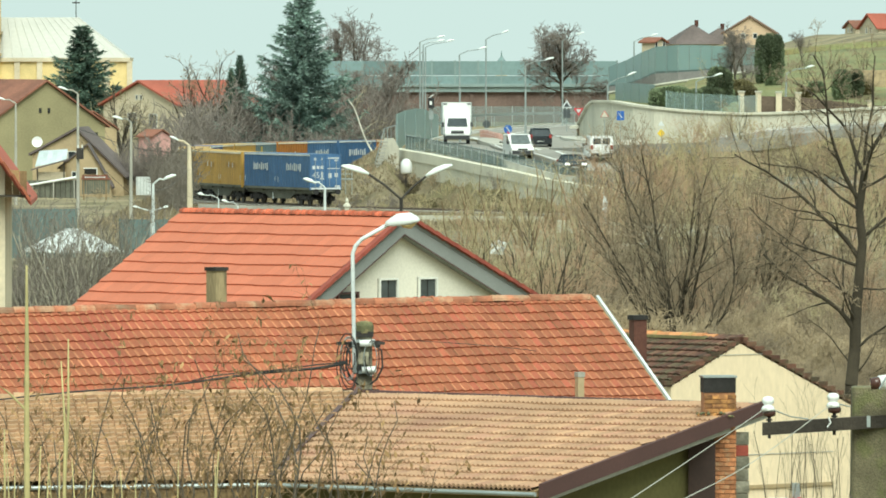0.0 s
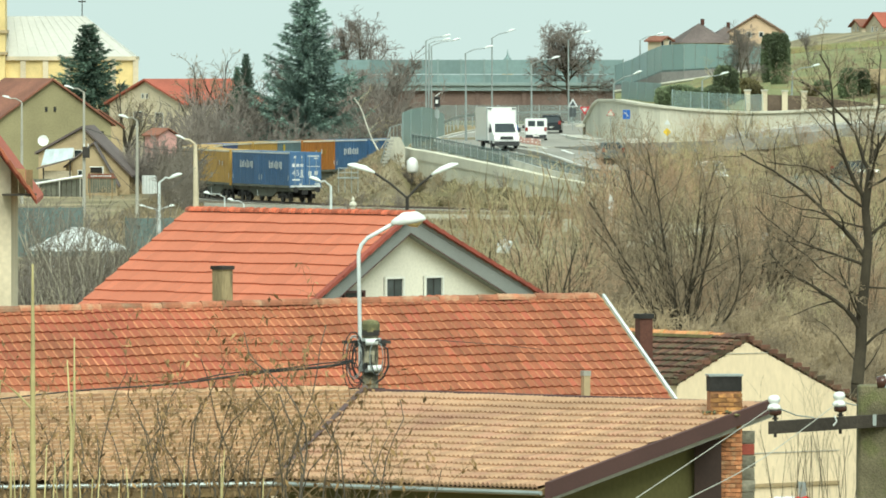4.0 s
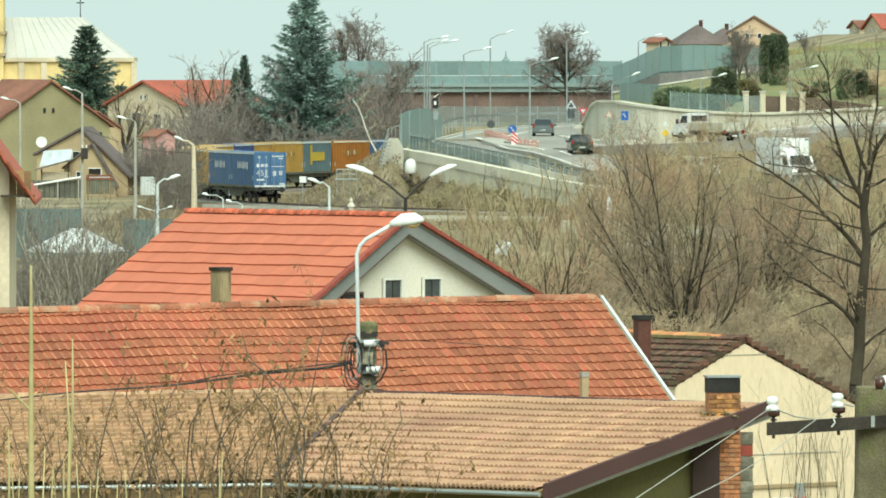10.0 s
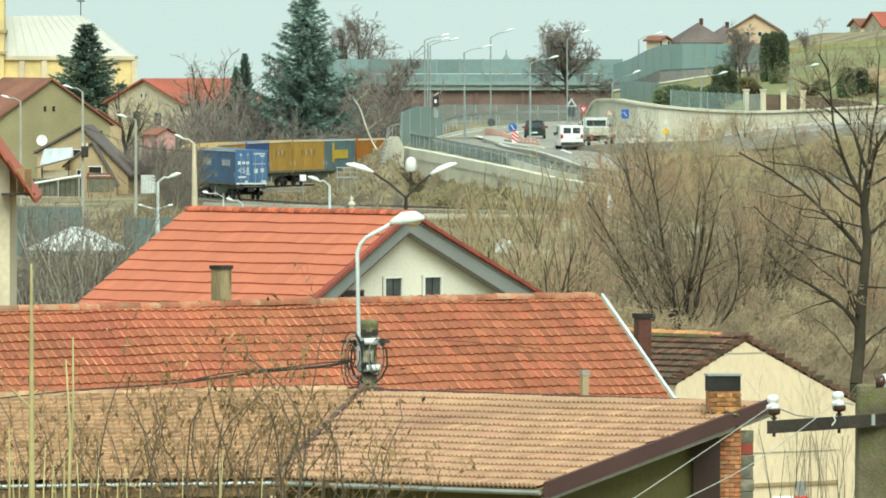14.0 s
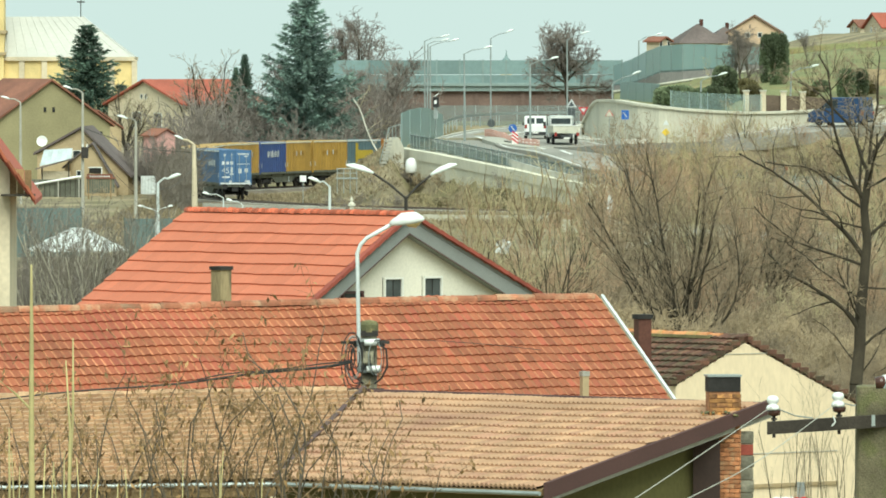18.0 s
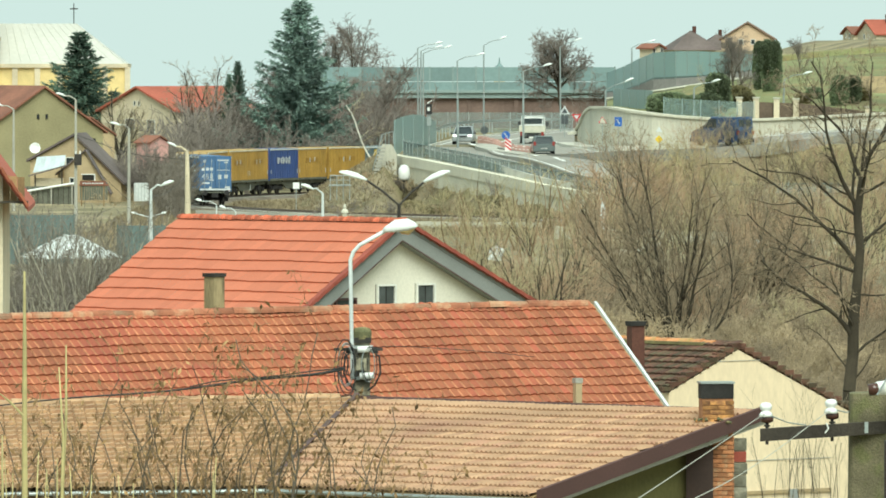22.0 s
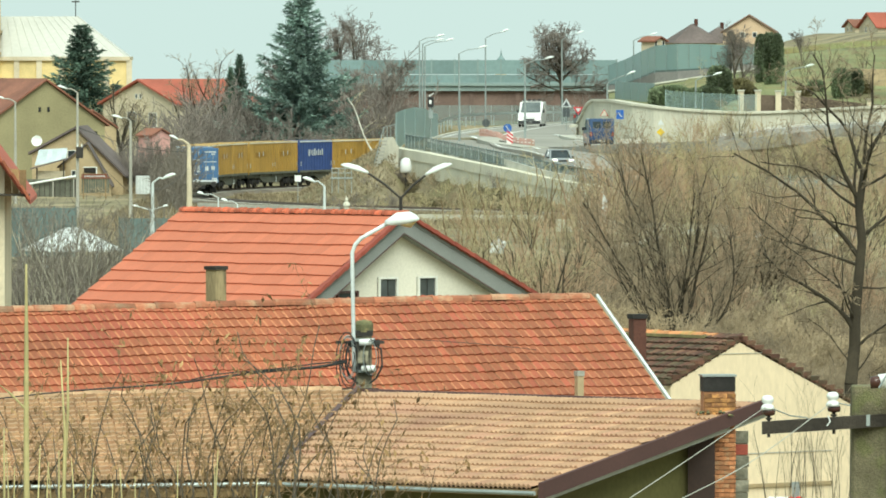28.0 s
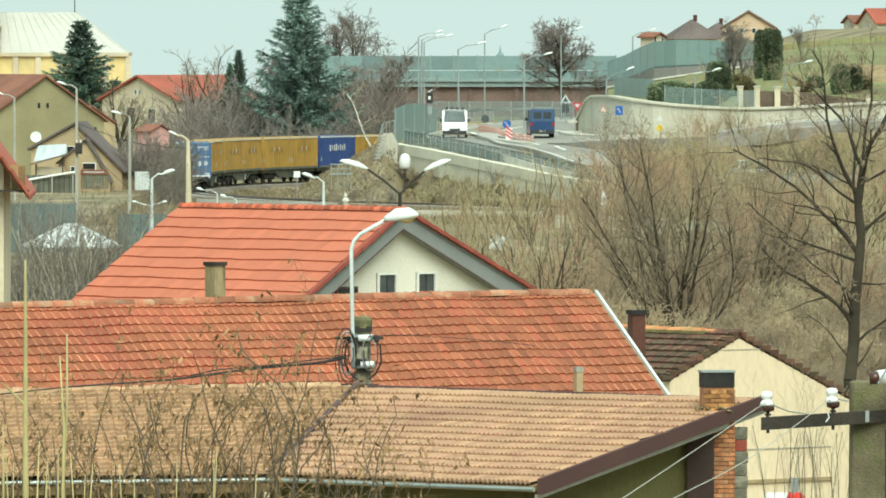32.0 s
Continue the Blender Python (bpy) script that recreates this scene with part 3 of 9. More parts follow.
arc = [i * 2.0 for i in range(-75, 76)]
solo("track_bed", Geo().loft([[on_track(s, 1.7, -0.16), on_track(s, -1.7, -0.16), on_track(s, -2.9, -0.75), on_track(s, 2.9, -0.75)] for s in arc]),
     "ballast", "brown stone ballast under the curved track", "track bed", "structure")
for sd in (-0.75, 0.75):
    solo("rail", Geo().loft([[on_track(s, sd + 0.035, 0.0), on_track(s, sd - 0.035, 0.0), on_track(s, sd - 0.07, -0.15), on_track(s, sd + 0.07, -0.15)] for s in arc]),
         "rail", "rusty steel rail", "rail", "structure")
sleepers = Geo()
for i in range(-200, 201):
    s = i * 0.7
    sleepers.box(on_track(s, 0, -0.16), (2.5, 0.24, 0.12), Matrix.Rotation(-s / TRACK_R, 3, "Z"))
solo("sleepers", sleepers, "concrete", "concrete sleepers in the ballast", "sleepers", "stuff")

# ---- roofs and houses ----
def tile_mesh(name, mat, w, e, h, lip=0.035, kind="wave", edge=""):
    """One roof tile, x across, y up the slope, its lower edge proud of the row below."""
    if kind == "double":
        prof = [(0.0, 0.0), (0.15, 0.9), (0.3, 0.9), (0.5, 0.0), (0.65, 0.9), (0.8, 0.9), (1.0, 0.0)]
    elif kind == "wave":
        prof = [(0.0, 0.1), (0.10, 0.18), (0.45, 1.0), (0.68, 0.9), (0.86, 0.2), (1.0, 0.0)]
    elif kind == "step":
        prof = [(0.0, 0.0), (0.06, 0.75), (0.5, 0.8), (0.72, 1.0), (0.88, 0.9), (0.92, 0.1), (1.0, 0.0)]
    else:
        prof = [(0.0, 0.0), (0.15, 0.8), (0.5, 1.0), (0.85, 0.8), (1.0, 0.0)]
    g = Geo()
    n = len(prof)
    g.v = [(a * w, -0.02, b * h + lip) for a, b in prof] + [(a * w, e * 1.06, b * h) for a, b in prof] + [(a * w, -0.02, b * h - 0.005) for a, b in prof]
    g.f = [(i, i + 1, n + i + 1, n + i) for i in range(n - 1)] + [(2 * n + i, 2 * n + i + 1, i + 1, i) for i in range(n - 1)]
    me = g.raw(name, mat)
    if edge:
        me.materials.append(M[edge])
        me.polygons[0].material_index = 1
        me.polygons[n - 2].material_index = 1 if kind == "wave" else 0
    return me


def inside(poly, a, b):
    hit = False
    for (x0, y0), (x1, y1) in zip(poly, poly[1:] + poly[:1]):
        if (y0 > b) != (y1 > b) and a < (x1 - x0) * (b - y0) / (y1 - y0) + x0:
            hit = not hit
    return hit


TILE_FIELDS = []


def tile_field(parent, o, u, v, poly, me, w, e, near, name="tile", sag=0.0):
    """Notes a slope to be tiled; the pieces are laid at the end of the file."""
    TILE_FIELDS.append((parent, Vector(o), Vector(u).normalized(), Vector(v).normalized(), poly, me, w, e, near, name, sag))


def lay_tiles():
    for parent, o, u, v, poly, me, w, e, near, name, sag in TILE_FIELDS:
        n = u.cross(v).normalized()
        inv = parent.matrix_world.inverted()
        amin, amax = min(q[0] for q in poly), max(q[0] for q in poly)
        bmin, bmax = min(q[1] for q in poly), max(q[1] for q in poly)
        spots = []
        loose = 0.15 if w > 0.28 else 1.0
        for j in range(int((bmax - bmin) / e) + 1):
            for i in range(int((amax - amin) / w) + 1):
                a, b = amin + i * w, bmin + j * e
                if inside(poly, a + w / 2, b + e / 2):
                    spots.append((a, b))
        spots.sort(key=lambda q: (q[0] - near[0]) ** 2 + (q[1] - near[1]) ** 2)
        rest = Geo()
        src_v = [Vector(q.co) for q in me.vertices]
        src_f = [tuple(q.vertices) for q in me.polygons]
        for k, (a, b) in enumerate(spots):
            dip = sag * (math.sin(a * 1.1 + b * 0.5) + 0.6 * math.sin(a * 2.9 + 1.3 * b)) + random.uniform(-1, 1) * 0.004 * loose
            slip = (sag if w > 0.28 else 0.0) * (5 * math.sin(a * 1.9 + b * 3.7) + 3 * math.sin(a * 5.3 + b * 8.1))
            m = Matrix.Translation(o + u * a + v * (b + slip) + n * (0.015 + dip)) @ Matrix((u, v, n)).transposed().to_4x4()
            m = m @ Matrix.Rotation(random.uniform(-0.012, 0.012) * loose, 4, "Z")
            if k < 300:
                ob = new(name, me)
                ob.parent = parent
                ob.matrix_local = inv @ m
            else:
                rest.add([tuple(inv @ m @ q) for q in src_v], src_f)
        if rest.v:
            me2 = rest.raw("tiling", me.materials[0].name)
            if len(me.materials) > 1:
                me2.materials.append(me.materials[1])
                slots = [q.material_index for q in me.polygons]
                me2.polygons.foreach_set("material_index", slots * (len(me2.polygons) // len(slots)))
            ob = new("tiling", me2)
            ob.parent = parent
            tagged(ob, kind="stuff")


def ridge_caps(parent, p, q, r, mat, step=0.38, name="ridge_tile", flare=1.12):
    """Half-round cap tiles along a ridge, each one a piece."""
    p, q = Vector(p), Vector(q)
    d = (q - p).normalized()
    n = int((q - p).length / step)
    prof = [(r * math.cos(t), r * math.sin(t)) for t in [math.pi * i / 6 for i in range(7)]]
    g = Geo()
    for y, k in ((0.0, flare), (step * 1.1, 0.95)):
        g.v += [(a * k, y, b * k) for a, b in prof]
    g.v += [(a * 0.8, 0.0, b * 0.8) for a, b in prof]
    g.f = [(i, i + 1, 8 + i, 7 + i) for i in range(6)] + [(14 + i, 15 + i, i + 1, i) for i in range(6)]
    me = g.raw(name, mat)
    m0 = basis((0, 0, 0), d.cross(Vector((0, 0, 1))), d)
    inv = parent.matrix_world.inverted()
    for i in range(n):
        ob = new(name, me)
        ob.parent = parent
        ob.matrix_local = inv @ Matrix.Translation(p + d * (i * step) + Vector((0, 0, random.uniform(-0.012, 0.012)))) @ m0
    return me


def window(parent, m, w, h, frame_mat="frame_wood", bars=1, sill=True, outer=0.06, glass="window_glass"):
    """A window set on a wall: local x across, z up, -y outwards; reveal, frame, panes."""
    win = part("window", Geo().box((0, 0.02, h / 2), (w, 0.02, h)), "dark_hole", parent, m=m)
    t = outer
    fr = Geo()
    for cx, cz, sx, sz in ((-w / 2 + t / 2, h / 2, t, h), (w / 2 - t / 2, h / 2, t, h), (0, t / 2, w - 2 * t, t), (0, h - t / 2, w - 2 * t, t)):
        fr.box((cx, -0.02, cz), (sx, 0.06, sz))
    part("window_frame", fr, frame_mat, win)
    n = bars + 1
    pw = (w - 2 * t) / n
    for i in range(n):
        part("pane", Geo().box((-w / 2 + t + pw * (i + 0.5), 0.0, h / 2), (pw - 0.04, 0.012, h - 2 * t)), glass, win)
    if sill:
        part("window_sill", Geo().box((0, -0.07, -0.03), (w + 0.12, 0.16, 0.05)), "concrete_pale", win)
    return win


def gable_house(name, label, apex, yaw, left, right, drop, length, base, wall, roof, over=0.4, thick=0.14, category="house", fascia=None, fall=None):
    """A house whose front gable has its top at apex; local x across the gable, y back along the ridge. left, right: half widths of the roof at the eaves."""
    h = thing(name, Matrix.Translation(apex) @ Matrix.Rotation(radians(yaw), 4, "Z"), label, category)
    dr = fall or drop
    z0 = base - apex[2]
    kl, kr = drop / left, dr / right
    il, ir = left - over, right - over
    t = thick + 0.05
    ring = [(-il, over, z0), (ir, over, z0), (ir, over, -kr * ir - t), (0, over, -t), (-il, over, -kl * il - t)]
    part("wall", Geo().prism(ring, (0, length - 2 * over, 0)), wall, h)
    part("roof_slope", Geo().prism([(0, 0, 0), (-left, 0, -drop), (-left, 0, -drop - thick), (0, 0, -thick)], (0, length, 0)), roof, h)
    part("roof_slope", Geo().prism([(0, 0, 0), (right, 0, -dr), (right, 0, -dr - thick), (0, 0, -thick)], (0, length, 0)), roof, h)
    if fascia:
        for w, d in ((-left, drop), (right, dr)):
            part("verge_board", Geo().prism([(0, -0.03, -0.02), (w, -0.03, -d - 0.02), (w, -0.03, -d - thick - 0.06), (0, -0.03, -thick - 0.06)], (0, 0.028, 0)), fascia, h)
    return h


def chimney(name, at, w, d, h, mat, label, cap="concrete", pot=False, yaw=0.0):
    c = thing(name, Matrix.Translation(at) @ Matrix.Rotation(radians(yaw), 4, "Z"), label, "chimney")
    part("shaft", Geo().box((0, 0, h / 2 - 0.4), (w, d, h + 0.8)), mat, c)
    part("cap", Geo().box((0, 0, h + 0.04), (w * 1.18, d * 1.18, 0.09)), cap, c)
    return c


# the house with the bright orange roof
og = Vector((-0.968, 225.0, 7.528))
orange = gable_house("orange_roof_house", "rendered house with a bright orange tiled roof and a pale gable", og, 45, 4.04, 4.8, 2.494, 8.2, 1.1,
                     "plaster_white", "soffit_grey", over=0.3, thick=0.10, fall=2.16)
mo = orange.matrix_world
T_LONG = tile_mesh("roof_tile", "orange_tile", 0.30, 0.47, 0.002, 0.042, "soft")
ul = (mo.to_3x3() @ Vector((0, -1, 0)))
vl = (mo.to_3x3() @ Vector((4.04, 0, 2.494)))
tile_field(orange, mo @ Vector((-4.04, 8.2, -2.494)), ul, vl, [(0, 0), (8.2, 0), (8.2, 4.72), (0, 4.72)], T_LONG, 0.30, 0.47, (5.0, 3.4), "roof_tile", 0.003)
vr = (mo.to_3x3() @ Vector((-4.8, 0, 2.16)))
tile_field(orange, mo @ Vector((4.8, 0, -2.16)), -ul, vr, [(-0.06, 0), (0.28, 0), (0.28, 5.2), (-0.06, 5.2)], T_LONG, 0.30, 0.47, (0.2, 2.5), "roof_tile")
ridge_caps(orange, mo @ Vector((0, -0.1, 0.0)), mo @ Vector((0, 8.2, 0.0)), 0.105, "orange_cap", 0.12, flare=1.18)
for nm, wd, dr in (("verge_tile", -4.04, 2.494), ("verge_tile", 4.8, 2.16)):
    cap = Geo().box((0, 0, 0), (0.40, 0.16, 0.09)).mesh("verge_tile", "verge_red")
    n = int(math.hypot(wd, dr) / 0.36)
    for i in range(n):
        k = (i + 0.5) / n
        part(nm, cap, "", orange, m=Matrix.Translation((wd * k, -0.04, -dr * k + 0.03)) @ Matrix.Rotation(math.atan2(dr, abs(wd)) * (1 if wd > 0 else -1) + (0.06 if wd > 0 else -0.06), 4, "Y"))
part("soffit", Geo().prism([(0, 0.0, -0.11), (-4.0, 0.0, -2.58), (-3.50, 0.0, -2.66), (0, 0.0, -0.47)], (0, 0.27, 0)), "soffit_grey", orange, "grey boarded soffit")
part("soffit", Geo().prism([(0, 0.0, -0.11), (4.76, 0.0, -2.25), (4.1, 0.0, -2.36), (0, 0.0, -0.47)], (0, 0.27, 0)), "soffit_grey", orange, "grey boarded soffit")
part("soffit_trim", Geo().prism([(0, -0.012, -0.45), (-3.5, -0.012, -2.645), (-3.5, -0.012, -2.675), (0, -0.012, -0.48)], (0, 0.012, 0)), "fascia_brown", orange, "thin brown trim strip")
part("soffit_trim", Geo().prism([(0, -0.012, -0.45), (4.1, -0.012, -2.345), (4.1, -0.012, -2.375), (0, -0.012, -0.48)], (0, 0.012, 0)), "fascia_brown", orange, "thin brown trim strip")
for lx in (-0.98, 0.42):
    window(orange, Matrix.Translation((lx + 0.66, 0.27, -2.2)), 0.68, 0.64, bars=1, outer=0.05, glass="pane_grey")
window(orange, Matrix.Translation((-1.75, 0.27, -2.5)), 0.75, 0.62, frame_mat="fascia_brown", bars=0)
chimney("roof_chimney", (-5.634, 222.0, 5.574), 0.36, 0.36, 0.66, "stained_ochre", "small stained ochre chimney with a flat cap", "iron", yaw=45)

# the long house with the red tiled roof
rr = Vector((2.847, 166.0, 7.088))
ra, rp = radians(26), radians(32)
r_u = Vector((math.cos(ra), math.sin(ra), 0.010)).normalized()
r_d = Vector((math.sin(ra), -math.cos(ra), 0))
r_v = (-r_d * math.cos(rp) + Vector((0, 0, math.sin(rp)))).normalized()
RL, RS = 15.0, 4.6
red = thing("red_roof_house", Matrix.Translation((rr.x, rr.y, 1.3)) @ Matrix.Rotation(ra, 4, "Z"), "long low house with a weathered red pantile roof", "house")
mi = red.matrix_world.inverted()
eave_r = rr - r_v * RS
part("roof_deck", Geo().prism([mi @ (rr - r_u * RL), mi @ rr, mi @ eave_r, mi @ (eave_r - r_u * RL)], (0, 0, -0.12)), "timber", red)
back = rr + Vector((-r_d.x * RS * math.cos(rp), -r_d.y * RS * math.cos(rp), -RS * math.sin(rp)))
part("roof_slope", Geo().prism([mi @ (rr - r_u * RL), mi @ rr, mi @ back, mi @ (back - r_u * RL)], (0, 0, -0.12)), "red_tile", red)
hw = RS * math.cos(rp) - 0.4
top = rr.z - 1.3
part("wall", Geo().prism([(-0.3, -hw, 0), (-0.3, hw, 0), (-0.3, hw, top - 0.15 - hw * math.tan(rp)), (-0.3, 0, top - 0.2), (-0.3, -hw, top - 0.15 - hw * math.tan(rp))], (-RL + 0.6, 0, 0)), "plaster_cream", red)
T_PAN = tile_mesh("pantile", "red_tile", 0.17, 0.278, 0.019, 0.034, "wave", "pale_edge")
tile_field(red, eave_r - r_u * RL, r_u, r_v, [(0, 0), (RL, 0), (RL, RS), (0, RS)], T_PAN, 0.17, 0.278, (12.5, 3.4), "pantile", 0.016)
ridge_caps(red, rr - r_u * RL + Vector((0, 0, 0.0)), rr + Vector((0, 0, 0.0)), 0.105, "ridge_tile", 0.40, flare=1.06)
part("verge_strip", Geo().prism([mi @ (rr + r_u * 0.0), mi @ (rr + r_u * 0.055), mi @ (eave_r + r_u * 0.055), mi @ (eave_r)], (0, 0, 0.065)), "steel_white", red, "pale metal verge strip")
chimney("roof_vent", (2.484, 162.2, 5.376), 0.125, 0.125, 0.40, "plaster_ochre", "slim pale vent stack", "concrete", yaw=26)
chimney("brick_chimney", (3.843, 176.0, 5.351), 0.27, 0.27, 1.05, "brick_dark", "slim dark red brick chimney", "soot", yaw=20)

# the farm building with the faded brown roof in two planes
b_v, b_e = Vector((-1.432, 152.9, 5.845)), Vector((5.285, 147.0, 5.848))
b_c, b_i = Vector((1.473, 142.8, 4.65)), Vector((-2.839, 146.6, 4.621))
b_l, b_k = Vector((-7.81, 146.2, 4.575)), Vector((-8.122, 152.05, 5.724))
farm = thing("farm_building", (b_i.x, b_i.y, 1.3), "low farm building with a faded brown tiled roof", "farm building")
fi = farm.matrix_world.inverted()
part("roof_deck", Geo().prism([fi @ b_c, fi @ b_e, fi @ b_v, fi @ b_i], (0, 0, -0.10)), "timber", farm)
part("roof_deck", Geo().prism([fi @ (q + Vector((0, 0, -0.16))) for q in (b_i, b_v, b_k, b_l)], (0, 0, -0.10)), "timber", farm)
T_BR = tile_mesh("roof_tile", "brown_tile", 0.20, 0.40, 0.042, 0.045, "double")
T_CR = tile_mesh("roof_tile", "cream_tile", 0.20, 0.31, 0.050, 0.06, "step")


def plane_field(o, far_u, far_v, me, w, e, near, corners, parent, sag):
    u = (far_u - o).normalized()
    nn = u.cross(far_v - o).normalized()
    v = nn.cross(u)
    if v.z < 0:
        v = -v
    flat = [((q - o).dot(u), (q - o).dot(v)) for q in corners]
    tile_field(parent, o, u, v, flat, me, w, e, near, "roof_tile", sag)


plane_field(b_i, b_c, b_v, T_BR, 0.20, 0.40, (3.5, 2.0), [b_i, b_c, b_e, b_v], farm, 0.006)
plane_field(b_l, b_i, b_v, T_CR, 0.20, 0.31, (5.5, 1.6), [b_l, b_i, b_v, b_k], farm, 0.006)
ridge_caps(farm, b_k + Vector((0, 0, 0.02)), b_v, 0.10, "cream_tile", 0.40)
part("ridge_strip", Geo().chain([fi @ b_v, fi @ b_e], 0.055, 6), "fascia_brown", farm, "brown metal ridge strip")
part("valley", Geo().prism([fi @ (b_v + Vector((-0.045, -0.05, 0.08))), fi @ (b_v + Vector((0.045, -0.05, 0.08))), fi @ (b_i + Vector((0.045, -0.05, 0.08))), fi @ (b_i + Vector((-0.045, -0.05, 0.08)))], (0, 0, 0.02)), "fascia_brown", farm, "dark valley flashing between the two slopes")
# verge fascia, boxed and brown, with a pale lower edge
fa = [fi @ (b_e + Vector((0.06, -0.04, 0.12))), fi @ (b_c + Vector((0.06, -0.04, 0.12))), fi @ (b_c + Vector((0.06, -0.04, -0.14))), fi @ (b_e + Vector((0.06, -0.04, -0.10)))]
part("verge_board", Geo().prism(fa, (0.08, 0.05, 0)), "fascia_brown", farm, "dark brown boxed verge")
part("verge_soffit", Geo().prism([fi @ (b_e + Vector((0.02, 0.02, -0.10))), fi @ (b_c + Vector((0.02, 0.02, -0.14))), fi @ (b_c + Vector((0.02, 0.02, -0.22))), fi @ (b_e + Vector((0.02, 0.02, -0.20)))], (0.05, 0.04, 0)), "concrete", farm)
for a, b in ((b_l, b_i), (b_i, b_c)):
    part("gutter", Geo().chain([fi @ (a + Vector((0, -0.10, -0.05))), fi @ (b + Vector((0, -0.10, -0.05)))], 0.036, 8), "galvanised", farm, "pale zinc gutter")
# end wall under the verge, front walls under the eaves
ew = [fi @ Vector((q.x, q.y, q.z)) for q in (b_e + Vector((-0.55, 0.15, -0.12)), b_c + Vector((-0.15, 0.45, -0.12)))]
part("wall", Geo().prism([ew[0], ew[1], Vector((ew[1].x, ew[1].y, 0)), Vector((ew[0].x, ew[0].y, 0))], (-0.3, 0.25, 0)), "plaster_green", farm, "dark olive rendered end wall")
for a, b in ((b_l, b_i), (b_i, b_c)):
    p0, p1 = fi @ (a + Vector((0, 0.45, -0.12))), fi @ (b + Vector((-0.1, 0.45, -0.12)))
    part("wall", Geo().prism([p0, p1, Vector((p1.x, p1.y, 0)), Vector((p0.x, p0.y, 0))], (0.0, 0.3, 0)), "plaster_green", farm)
# brick pier under the corner of the verge
BRICK_PIERS = []
pier = thing("brick_pier", (4.621, 146.6, 5.433), "bare orange brick pier under the roof corner", "pier")
pier.location.z = 1.3
part("core", Geo().box((0, 0, 2.11), (0.33, 0.30, 4.22)), "mortar_orange", pier)
for k in range(15):
    zk = 4.13 - 0.2 * k
    part("side_block", Geo().box((0.295 + random.uniform(-0.008, 0.008), 0.1, zk - 0.1), (0.22, 0.26, random.uniform(0.17, 0.19))), "render_grey" if k % 5 != 1 else "brick_red", pier, "red brick" if k % 5 == 1 else "grey mortared block")
part("side_core", Geo().box((0.29, 0.11, 2.06), (0.20, 0.24, 4.12)), "mortar", pier, "grey mortar between the blocks")
BRICK_PIERS.append((pier, 0.35, 0.32, 2.45, 4.22))
post = thing("timber_post", (4.312, 146.2, 5.229), "dark timber post beside the brick pier", "post")
post.location.z = 1.3
part("shaft", Geo().box((-0.07, 0, 2.0), (0.44, 0.1, 4.0)), "post_brown", post)
chim = thing("sooty_chimney", Matrix.Translation((4.516, 146.5, 5.664)) @ Matrix.Rotation(radians(8), 4, "Z"), "squat yellow brick chimney with a sooty black top", "chimney")
part("shaft", Geo().box((0, 0, 0.14), (0.515, 0.345, 0.66)), "mortar_orange", chim)
part("top", Geo().box((0, 0, 0.555), (0.53, 0.37, 0.25)), "soot", chim, "soot-black chimney head")
part("cap", Geo().box((0, 0, 0.69), (0.57, 0.41, 0.03)), "galvanised", chim, "thin metal cap")
BRICK_PIERS.append((chim, 0.52, 0.35, -0.13, 0.43))
rub = thing("roof_rubble", (4.45, 146.25, 5.745), "mossy mortar rubble at the foot of the chimney", "rubble")
rng_r = random.Random(5)
for k in range(26):
    part("clod", Geo().lathe((rng_r.uniform(-0.3, 0.3), rng_r.uniform(-0.06, 0.08), rng_r.uniform(-0.08, 0.02)), [(0.02, -0.02), (rng_r.uniform(0.02, 0.05), 0.0), (0.01, rng_r.uniform(0.01, 0.035))], 6), "moss_dark" if k % 3 else "brick_yellow", rub)

# the cream house
cr = Vector((6.216, 186.0, 5.696))
cream = gable_house("cream_house", "cream rendered house with an old dark tiled roof", cr, 40, 1.95, 3.15, 0.86, 5.5, 1.2, "plaster_cream", "old_tile", over=0.03, thick=0.05, fall=1.37)
mc = cream.matrix_world
T_OLD = tile_mesh("old_tile", "old_tile", 0.19, 0.28, 0.03, 0.05, "soft")
tile_field(cream, mc @ Vector((-1.95, 5.5, -0.86)), mc.to_3x3() @ Vector((0, -1, 0)), mc.to_3x3() @ Vector((1.95, 0, 0.86)), [(0, 0), (5.5, 0), (5.5, 2.13), (0, 2.13)], T_OLD, 0.19, 0.28, (3.5, 1.2), "old_tile", 0.01)
ridge_caps(cream, mc @ Vector((0, 0.75, -0.03)), mc @ Vector((0, 5.5, 0.01)), 0.11, "ridge_orange", 0.36)
# stepped verge: tiles laid level, each lower than the one before
step = Geo().box((0, 0, 0), (0.25, 0.15, 0.085)).mesh("verge_tile", "old_tile")
lip = Geo().box((0, 0, 0), (0.22, 0.11, 0.04)).mesh("verge_tile", "old_tile")
for wd, dr in ((-1.95, 0.86), (3.15, 1.37)):
    n = int(math.hypot(wd, dr) / 0.235)
    for i in range(n + 1):
        k = (i + 0.3) / n
        tilt_ = Matrix.Rotation(random.uniform(-0.04, 0.04), 4, "Y")
        part("verge_tile", step, "", cream, m=Matrix.Translation((wd * k, 0.07, -dr * k + 0.02)) @ tilt_)
        part("verge_tile", lip, "", cream, m=Matrix.Translation((wd * k, 0.07, -dr * k - 0.045)))
part("ridge_flashing", Geo().box((-0.12, 3.2, 0.0), (0.2, 4.6, 0.06)), "hedge_dry", cream, "mossy mortar strip under the ridge tiles")
part("wall_seam", Geo().box((0.0, 0.025, -0.33), (1.5, 0.02, 0.014)), "concrete", cream)
part("wall_seam", Geo().box((0.4, 0.025, 3.271 - cr.z), (4.4, 0.02, 0.02)), "concrete", cream)
